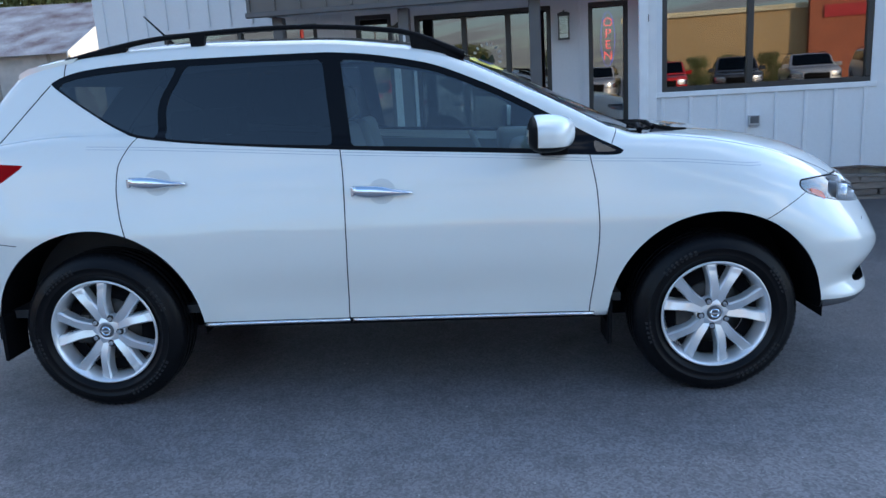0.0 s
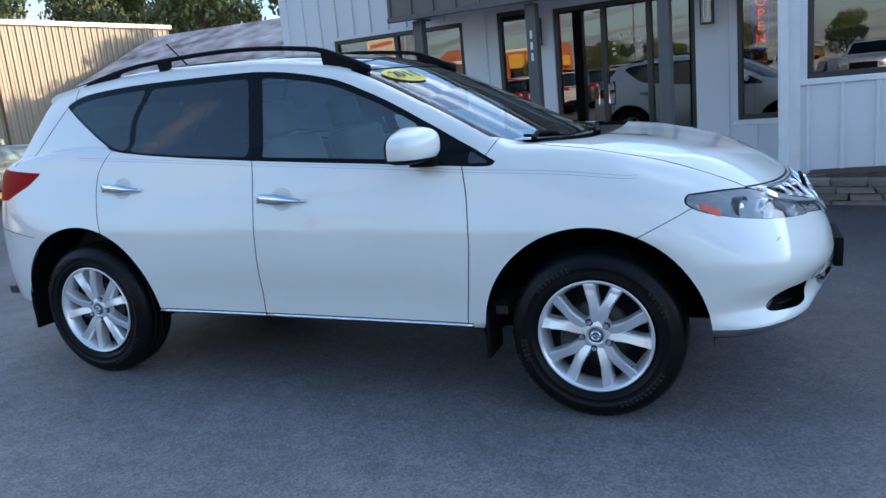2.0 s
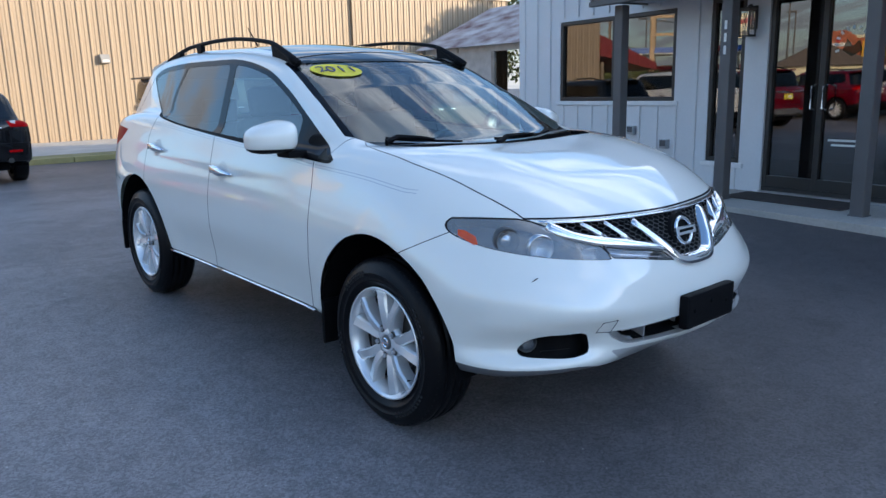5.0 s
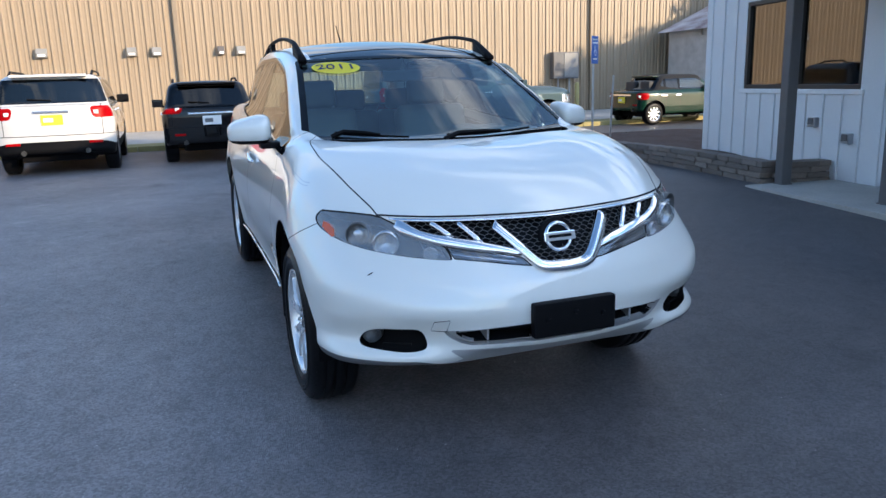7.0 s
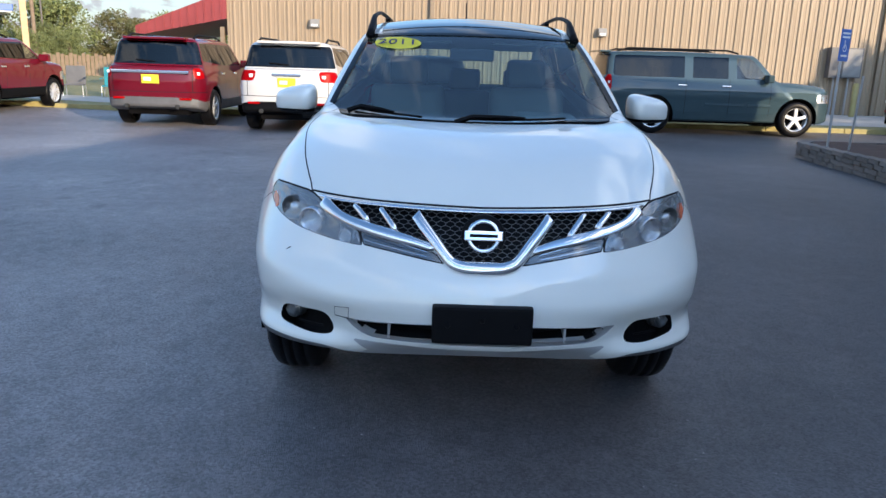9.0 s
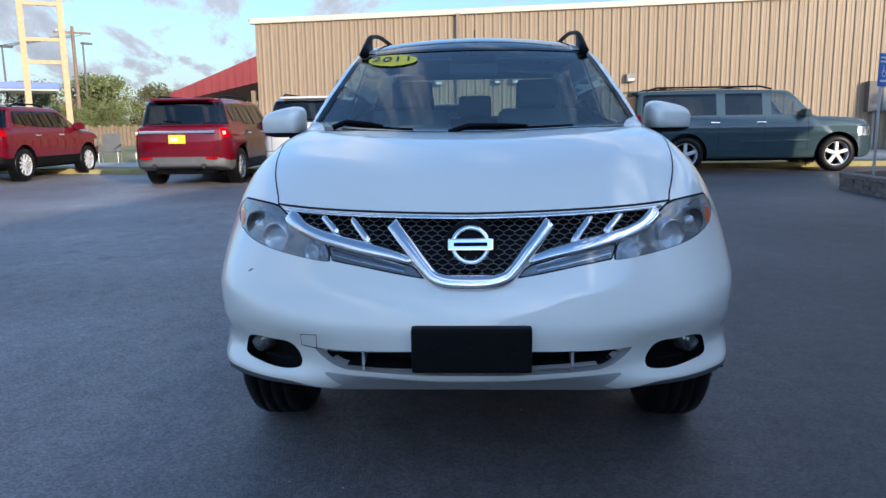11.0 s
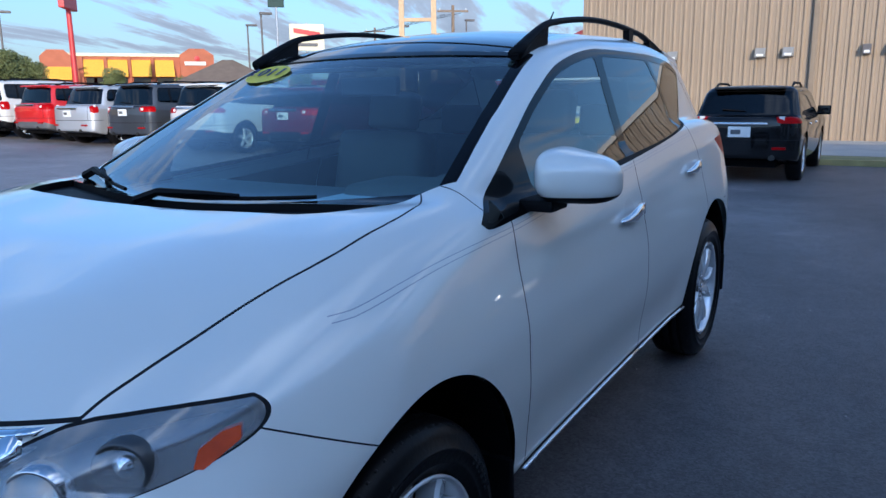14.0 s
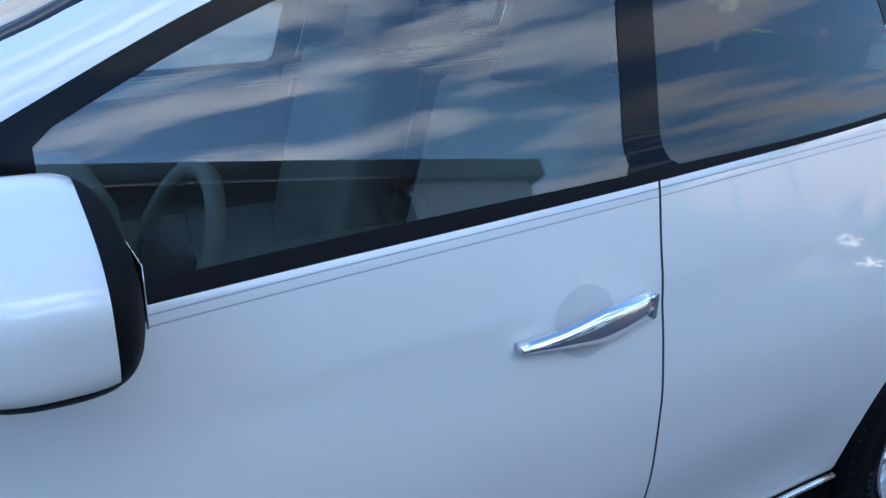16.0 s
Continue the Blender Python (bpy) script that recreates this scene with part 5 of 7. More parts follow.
# skin panels
for panel, nm, mt, lb in (("body", "body", PAINT, ""), ("hood", "hood", PAINT, ""), ("bumper", "front_bumper", PAINT, ""), ("under", "underbody", PLASTIC, "black plastic underbody"),
                          ("screen_edge", "windscreen_surround", GLOSS_BLACK, "black ceramic windscreen edge"), ("valance", "front_valance", GREY_PLASTIC, "grey plastic lower lip"), ("skid", "skid_plate", SKID, "matt silver skid plate under the intake"),
                          ("seam", "panel_gap", SEAM, ""), ("stripe", "pinstripe", STRIPE, "thin grey double pinstripe")):
    skin.part(panel, nm, mt, car, lb, pieces=panel not in ("body", "under"))
for s in (1, -1):
    for panel, nm, mt, lb in (("front_door", "front_door", PAINT, ""), ("rear_door", "rear_door", PAINT, ""), ("window_trim", "window_trim", GLOSS_BLACK, "gloss black window surround"),
                              ("belt_moulding", "belt_moulding", PLASTIC, "matt black belt moulding"), ("sill_strip", "sill_edge", PLASTIC, "black sill edge"), ("tail_lamp", "tail_lamp", RED_LENS, "red tail lamp")):
        skin.part(panel, nm, mt, car, lb, side=s)
    for panel, nm, mt in (("front_window", "front_window", SIDE_GLASS), ("rear_window", "rear_window", PRIVACY), ("quarter_window", "quarter_window", PRIVACY), ("corner_window", "corner_window", PRIVACY)):
        o = skin.part(panel, nm, mt, car, "", offset=-0.0015, side=s, form=lambda x, y, z: cabin_side(x, np.abs(y), z))
        o.visible_shadow = False
    skin.part("side_lamp", "side_lamp", CLEAR_LENS, car, "clear side lamp strip", side=s)
    skin.part("side_lamp_rim", "side_lamp_seal", SEAM, car, "", side=s)
    hp = skin.part("side_lamp", "side_lamp_back", HOUSING, car, "", offset=-0.010, walls=True, side=s)
    for k in range(4):
        pts = [skin.find((2.6, s * a, 0.779 + (a - 0.15) * (0.135 + 0.03 * k) + 0.003 + 0.006 * k), (-1, 0, 0)) - Vector((0.005, 0, 0)) for a in np.linspace(0.2, 0.43, 8)]
        part("lamp_bar", tube(bmesh.new(), pts, 0.0025, 6), REFLECTOR if k % 2 else PLASTIC, hp)
    skin.part("fog_pocket", "fog_pocket", PLASTIC, car, "black fog lamp pocket", offset=-0.075, walls=True, side=s)
    fog = part("fog_lamp", lathe(bmesh.new(), [(0.001, 0.0), (0.02, 0.004), (0.034, 0.016), (0.038, 0.02), (0.041, -0.005), (0.041, -0.03)], 24), HOUSING, car, "round fog lamp", True,
               Matrix.Translation(skin.find((2.7, s * 0.715, 0.512), (-1, 0, 0)) - Vector((0.062, 0, 0))) @ pose(0, 0, 0, 0, 0, -90 + s * 30))
    part("fog_glass", lathe(bmesh.new(), [(0.001, 0.034), (0.022, 0.030), (0.037, 0.018)], 24), FOG_LENS, fog)
    fin = [skin.find((2.6, s * a, 0.478 + 0.01 * (0.7 - a)), (-1, 0, 0)) - Vector((0.03, 0, 0)) for a in np.linspace(0.59, 0.69, 5)]
    part("fog_fin", tube(bmesh.new(), fin, 0.004, 6), PLASTIC, car)
    # headlamp: lens, dark housing, projector, reflector, amber
    lens = skin.part("headlamp", "headlamp", LENS, car, "hazy clear headlamp", side=s)
    skin.part("headlamp", "housing", HOUSING, lens, "", offset=-0.07, walls=True, side=s)
    skin.part("headlamp_rim", "headlamp_seal", SEAM, car, "", side=s)
    for a, z, r, mt in ((0.635, 0.864, 0.047, REFLECTOR), (0.722, 0.892, 0.044, HOUSING), (0.490, 0.832, 0.026, REFLECTOR)):
        c = skin.find((2.7, s * a, z), (-1, 0, 0)) - Vector((0.052, 0, 0))
        bowl = part("projector" if mt == REFLECTOR else "reflector", lathe(bmesh.new(), [(0.001, 0.0), (r * 0.55, 0.006), (r * 0.85, 0.022), (r, 0.036), (r * 1.1, 0.034), (r * 1.12, 0.0)], 28), mt, lens, "", True, Matrix.Translation(c) @ pose(0, 0, 0, 0, 0, -90 + s * 25))
        part("bulb", lathe(bmesh.new(), [(0.001, 0.036), (r * 0.4, 0.031), (r * 0.62, 0.018), (r * 0.66, 0.0)], 20), FOG_LENS if mt == REFLECTOR else REFLECTOR, bowl, "", True)
    # bright lip along the inner top of the housing and ribs of the turn lamp
    lip = [skin.find((2.7, s * a, z), (-1, 0, 0)) - Vector((0.03, 0, 0)) for a, z in lerp_pts([(0.60, 0.925), (0.55, 0.893), (0.49, 0.866), (0.455, 0.848)], 10)]
    part("lamp_lip", tube(bmesh.new(), lip, 0.006, 6), REFLECTOR, lens)
    for k in range(5):
        rib = [skin.find((2.7, s * (0.452 + 0.017 * k + 0.01 * u), 0.822 + 0.006 * k + 0.03 * u), (-1, 0, 0)) - Vector((0.024, 0, 0)) for u in (0, 0.5, 1.0)]
        part("lamp_rib", tube(bmesh.new(), rib, 0.003, 5), REFLECTOR, lens)
    am = [(0.808, 0.904), (0.822, 0.923), (0.836, 0.926), (0.843, 0.906), (0.822, 0.874), (0.812, 0.878)]
    bm = bmesh.new()
    f = [bm.verts.new(skin.find((2.7, s * a, z), (-1, 0, 0)) + Vector((0.0008, s * 0.0008, 0))) for a, z in am]
    bm.faces.new(f)
    ex = bmesh.ops.extrude_face_region(bm, geom=bm.faces[:])
    bmesh.ops.translate(bm, vec=(-0.012, -s * 0.008, 0), verts=[v for v in ex["geom"] if isinstance(v, bmesh.types.BMVert)])
    part("amber_reflector", bm, AMBER, lens)
skin.part("seam_fuel", "fuel_flap_gap", SEAM, car, pieces=True)
skin.part("cowl", "cowl", PLASTIC, car, "black plastic cowl", offset=-0.022, walls=True)
glass_ob = skin.part("windscreen", "windscreen", WINDSCREEN, car, "clear windscreen reflecting the sky", offset=-0.004)
glass_ob.visible_shadow = False
skin.part("roof_panel", "glass_roof", ROOF_GLASS, car, "dark tinted glass roof panel", offset=-0.002)
skin.part("rear_screen", "rear_screen", SIDE_GLASS, car, "dark rear screen", offset=-0.004)
skin.part("grille", "grille_back", PLASTIC, car, "black grille recess", offset=-0.045, walls=True)
skin.part("intake_bezel", "intake_bezel", SKID, car, "matt silver frame of the lower intake", offset=-0.022, walls=True)
skin.part("intake", "lower_intake", PLASTIC, car, "black lower intake", offset=-0.07, walls=True)


def on_nose(y, z, out=0.0):
    return skin.find((2.8, y, z), (-1, 0, 0), 1.4) + Vector((out, 0, 0))


def nose_bar(name, pts, w, mat, out=0.004, label="", taper=None):
    """A bright bar laid on the nose along (y, z) points, w wide across its run and softly rounded."""
    bm = bmesh.new()
    rows, n = [], len(pts)
    for i, (y, z) in enumerate(pts):
        a, b = pts[max(i - 1, 0)], pts[min(i + 1, n - 1)]
        ty, tz = b[0] - a[0], b[1] - a[1]
        L = math.hypot(ty, tz)
        ny, nz = -tz / L, ty / L
        ww = w * (taper[i] if taper else 1)
        sec = []
        for k, h in ((-0.5, -0.03), (-0.5, 0.003), (-0.44, 0.0075), (0.12, 0.0105), (0.26, 0.0095), (0.5, 0.001), (0.5, -0.03)):
            p = on_nose(y + ny * ww * k, z + nz * ww * k)
            sec.append(bm.verts.new(p + Vector((out + h, 0, 0))))
        rows.append(sec)
    for i in range(n - 1):
        for k in range(6):
            bm.faces.new((rows[i][k], rows[i][k + 1], rows[i + 1][k + 1], rows[i + 1][k]))
    bm.faces.new(rows[0])
    bm.faces.new(rows[-1][::-1])
    bmesh.ops.recalc_face_normals(bm, faces=bm.faces)
    return part(name, bm, mat, car, label, True)


nose_bar("grille_top_bar", [(y, float(hood_lip(abs(y))) - 0.006) for y in np.linspace(-0.62, 0.62, 45)], 0.0085, CHROME, label="slim chrome bar under the bonnet")
vbar = [(-0.246, 0.929), (-0.214, 0.895), (-0.176, 0.855), (-0.134, 0.808), (-0.106, 0.784), (-0.06, 0.773), (0, 0.771)]
vpts = lerp_pts(vbar, 24)
nose_bar("grille_v_bar", vpts + [(-y, z) for y, z in vpts[-2::-1]], 0.036, CHROME, 0.010, "broad chrome V round the badge")
for s in (1, -1):
    wing = lerp_pts([(0.603, 0.944), (0.578, 0.926), (0.538, 0.905), (0.475, 0.886), (0.40, 0.872), (0.31, 0.856), (0.235, 0.842), (0.175, 0.826)], 26)
    nose_bar("grille_side_bar", [(s * y, z) for y, z in wing], 0.034, CHROME, 0.006, "chrome bar above the side lamp", [1.15, 1.25, 1.3, 1.3, 1.25, 1.2, 1.15, 1.05] + [1.0] * 10 + [0.95, 0.9, 0.85, 0.8, 0.75, 0.7, 0.6, 0.5])
    for y0, z0, y1, z1 in ((0.378, 0.941, 0.308, 0.868), (0.478, 0.945, 0.415, 0.893)):
        nose_bar("grille_slat", lerp_pts([(s * y0, z0), (s * (y0 * 0.6 + y1 * 0.4), z0 * 0.6 + z1 * 0.4), (s * y1, z1)], 5), 0.021, CHROME, -0.002)
# honeycomb of the grille
hexa = bmesh.new()
cw, ch = 0.034, 0.0165
segs = set()
for r in range(-1, 18):
    for c in range(-22, 23):
        cx, cz = c * cw + (cw / 2 if r % 2 else 0), 0.757 + r * ch * 0.78
        pts = [(cx - cw / 2, cz - ch * 0.2), (cx - cw / 2, cz + ch * 0.2), (cx, cz + ch * 0.58), (cx + cw / 2, cz + ch * 0.2), (cx + cw / 2, cz - ch * 0.2), (cx, cz - ch * 0.58)]
        for i in range(3):
            segs.add((round(pts[i][0], 4), round(pts[i][1], 4), round(pts[i + 1][0], 4), round(pts[i + 1][1], 4)))
for y0, z0, y1, z1 in segs:
    ym, zm = abs(y0 + y1) / 2, (z0 + z1) / 2
    if float(inpoly(np.array([ym]), np.array([zm]), GRILLE)[0]) < 0.004:
        tube(hexa, [on_nose(y0, z0, -0.014), on_nose(y1, z1, -0.014)], 0.0013, 4)
part("grille_mesh", hexa, GREY_PLASTIC, car, "dark honeycomb grille mesh")
# round badge: ring and plain bar
bp = on_nose(0, 0.868)
badge = part("badge", lathe(bmesh.new(), [(0.050, 0.0), (0.050, 0.012), (0.058, 0.020), (0.068, 0.012), (0.068, 0.0)], 40, True), CHROME, car, "chrome ring badge", True, Matrix.Translation(bp + Vector((-0.002, 0, 0))) @ pose(0, 0, 0, 18, 0, -90) @ Matrix.Scale(0.9, 4))
part("badge_bar", bx(-0.076, 0.076, 0.004, 0.026, -0.02, 0.02, 0.005), CHROME, badge)
part("badge_mark", bx(-0.056, 0.056, 0.0255, 0.0272, -0.0065, 0.0065, 0.002, 1), PLASTIC, badge)
part("badge_disc", lathe(bmesh.new(), [(0.001, 0.004), (0.085, 0.002), (0.09, -0.012)], 32), PLASTIC, badge)
for y in (-0.33, -0.116, 0.09, 0.305):
    part("intake_strut", bx(2.27, 2.335, y - 0.004, y + 0.004, 0.495, 0.56), SILVER_PAINT, car)
plate = part("plate_bracket", bx(2.385, 2.425, -0.175, 0.178, 0.515, 0.652, 0.012), PLASTIC, car, "bare black plate bracket")
for y, z in ((-0.12, 0.585), (0.0, 0.605), (0.12, 0.585)):
    part("bolt", lathe(bmesh.new(), [(0.001, 0.006), (0.008, 0.006), (0.011, 0.0)], 10), PLASTIC, plate, m=pose(2.425, y, z, 0, 0, -90))
tow = [on_nose(y, z, 0.0006) for y, z in ((-0.535, 0.552), (-0.482, 0.549), (-0.476, 0.601), (-0.531, 0.595))]
part("tow_cover_gap", tube(bmesh.new(), tow, 0.0016, 4, True), SEAM, car)
cp = on_nose(-0.727, 0.764, 0.0005)
part("paint_chip", prism(bmesh.new(), [(-0.012, -0.006), (-0.004, -0.004), (0.012, 0.007), (0.004, 0.006)], 0.0015, lambda u, v, d: (cp.x + d - u * -0.5, cp.y + u, cp.z + v)), PLASTIC, car)


# wheels
SPOKE_TURN = {(True, -1): -9, (True, 1): 20, (False, -1): 14, (False, 1): -24}
arm_off = curve([0.04, 0.07, 0.10, 0.13, 0.18, 0.24, 0.26], [0.006, 0.011, 0.017, 0.025, 0.045, 0.068, 0.076])
arm_half = curve([0.04, 0.07, 0.10, 0.13, 0.18, 0.24, 0.26], [0.020, 0.024, 0.0245, 0.0235, 0.0245, 0.030, 0.031])


def tyre_bm():
    bm = bmesh.new()
    r = TYRE_R
    lathe(bm, [(RIM_R - 0.005, 0.085), (RIM_R + 0.012, 0.098), (RIM_R + 0.030, 0.110), (RIM_R + 0.034, 0.1145), (RIM_R + 0.038, 0.112), (RIM_R + 0.062, 0.1175), (RIM_R + 0.065, 0.1215), (RIM_R + 0.069, 0.1185), (r - 0.06, 0.117), (r - 0.036, 0.110), (r - 0.017, 0.097), (r - 0.006, 0.080), (r - 0.001, 0.064), (r, 0.052), (r - 0.008, 0.050), (r - 0.008, 0.042), (r, 0.040), (r + 0.001, 0.010), (r - 0.008, 0.008),
               (r - 0.008, -0.004), (r + 0.001, -0.006), (r, -0.04), (r - 0.008, -0.042), (r - 0.008, -0.05), (r, -0.052), (r - 0.006, -0.09), (r - 0.03, -0.11), (RIM_R + 0.06, -0.118), (RIM_R, -0.095)], 72)
    for k in range(72):
        a = 2 * math.pi * k / 72
        box(bm, -0.004, 0.004, 0.064, 0.092, r - 0.026, r - 0.0105, m=pose(0, 0, 0, 0, math.degrees(a), 0))
    return bm


MARK = bpy.data.meshes.new("sidewall_mark")
bx(-0.006, 0.006, 0.1155, 0.1195, TYRE_R - 0.075, TYRE_R - 0.052).to_mesh(MARK)


def wheel(name, x, s):
    w = thing(name, "", "")
    w.parent, w.matrix_basis = car, pose(x, s * 0.802, HUB_Z, 0, 0, 0 if s > 0 else 180)
    part("tyre", tyre_bm(), RUBBER, w, "black road tyre", True)
    # raised moulded marks on the sidewall, in arcs of small bars
    for arc0, n in ((20, 8), (200, 11), (95, 5), (290, 6)):
        for k in range(n):
            mesh_part("sidewall_mark", MARK, RUBBER_MARK, w, m=pose(0, 0, 0, 0, arc0 + 4.2 * k, 0))
    rim = part("rim", lathe(bmesh.new(), [(RIM_R + 0.004, 0.10), (RIM_R + 0.002, 0.106), (RIM_R - 0.006, 0.104), (RIM_R - 0.012, 0.09), (RIM_R - 0.022, 0.07), (RIM_R - 0.03, -0.02), (RIM_R - 0.025, -0.09)], 64), ALLOY, w, "silver alloy rim", True)
    hub = lathe(bmesh.new(), [(0.001, 0.078), (0.034, 0.078), (0.038, 0.083), (0.044, 0.081), (0.070, 0.077), (0.080, 0.070), (0.084, 0.045)], 40)
    part("hub", hub, ALLOY, rim, "", True)
    cap = part("hub_cap", lathe(bmesh.new(), [(0.001, 0.0865), (0.026, 0.086), (0.031, 0.084), (0.033, 0.078)], 24), GREY_PLASTIC, rim, "", True)
    part("cap_mark", lathe(bmesh.new(), [(0.015, 0.0865), (0.0185, 0.0890), (0.022, 0.0865)], 24), CHROME, cap)
    part("cap_bar", bx(-0.025, 0.025, 0.0862, 0.0892, -0.004, 0.004, 0.001, 1), CHROME, cap)
    for k in range(5):
        turn = 72 * k + SPOKE_TURN[(x > 0, s)]
        for t in (-1, 1):
            # two arms share a broad stem and part half way to the rim
            bm = bmesh.new()
            rows = []
            for i in range(11):
                r = 0.048 + (RIM_R - 0.010 - 0.048) * i / 10
                off = t * float(arm_off(r))
                half = float(arm_half(r))
                y = 0.076 + 0.016 * math.sin(math.pi * min(1.0, (r - 0.048) / 0.21)) + 0.004 * (r > 0.2)
                slant = 0.004 * t
                rows.append([bm.verts.new(p) for p in ((off - half - 0.004, y - 0.055, r), (off - half, y - 0.010 - slant, r), (off - half * 0.72, y - slant, r), (off + half * 0.72, y + slant, r), (off + half, y - 0.010 + slant, r), (off + half + 0.004, y - 0.055, r))])
            for i in range(10):
                for j in range(5):
                    bm.faces.new((rows[i][j], rows[i][j + 1], rows[i + 1][j + 1], rows[i + 1][j]))
            bmesh.ops.recalc_face_normals(bm, faces=bm.faces)
            part("spoke", bm, ALLOY, rim, m=pose(0, 0, 0, 0, turn, 0))
        # dark disc on the hub face paints the shade of the nut's recess
        part("lug_recess", lathe(bmesh.new(), [(0.001, 0.0815), (0.0155, 0.0815), (0.018, 0.076)], 16), BRAKE, rim, m=pose(0, 0, 0, 0, turn + 36, 0) @ pose(0, 0, 0.062))
        part("lug_nut", lathe(bmesh.new(), [(0.001, 0.092), (0.007, 0.092), (0.0105, 0.087), (0.0105, 0.07)], 6), STEEL, rim, m=pose(0, 0, 0, 0, turn + 36, 0) @ pose(0, 0, 0.062))
    part("valve", tube(bmesh.new(), [(0, 0.05, -0.205), (0, 0.085, -0.198)], 0.006, 8), PLASTIC, rim, m=pose(0, 0, 0, 0, SPOKE_TURN[(x > 0, s)] + 56, 0))
    part("brake_disc", lathe(bmesh.new(), [(0.06, 0.02), (0.155, 0.02), (0.158, 0.008), (0.155, -0.004), (0.06, -0.004)], 40), BRAKE, w, "iron brake disc", True)
    # added near-black ring, no wheel part: paints the shade between the spokes
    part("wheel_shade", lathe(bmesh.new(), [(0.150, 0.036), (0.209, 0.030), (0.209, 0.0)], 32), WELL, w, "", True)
    part("caliper", bx(0.09, 0.165, -0.02, 0.045, -0.07, 0.07, 0.015), BRAKE, w)
    part("axle", lathe(bmesh.new(), [(0.07, 0.02), (0.07, -0.25)], 20), WELL, w)
    return w


for x in (AXLE, -AXLE):
    for s in (1, -1):
        wheel("wheel", x, s)
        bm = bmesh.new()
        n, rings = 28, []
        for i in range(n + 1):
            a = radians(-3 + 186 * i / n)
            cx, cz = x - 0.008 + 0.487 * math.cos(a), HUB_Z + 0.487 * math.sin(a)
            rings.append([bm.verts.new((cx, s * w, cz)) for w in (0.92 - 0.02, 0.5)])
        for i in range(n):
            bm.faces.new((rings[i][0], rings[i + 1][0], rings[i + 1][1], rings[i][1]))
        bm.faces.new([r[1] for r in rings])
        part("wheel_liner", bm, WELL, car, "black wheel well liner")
        # mud flap behind each wheel
        part("mud_flap", bx(x - 0.490, x - 0.470, s * 0.72, s * 0.905, 0.24, 0.46, 0.006, 1, m=pose(0, 0, 0)) if s > 0 else bx(x - 0.490, x - 0.470, -0.905, -0.72, 0.24, 0.46, 0.006, 1), PLASTIC, car, "black rubber mud flap")
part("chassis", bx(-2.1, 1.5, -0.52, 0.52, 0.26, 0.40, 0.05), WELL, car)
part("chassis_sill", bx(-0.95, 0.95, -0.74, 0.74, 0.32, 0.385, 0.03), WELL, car)

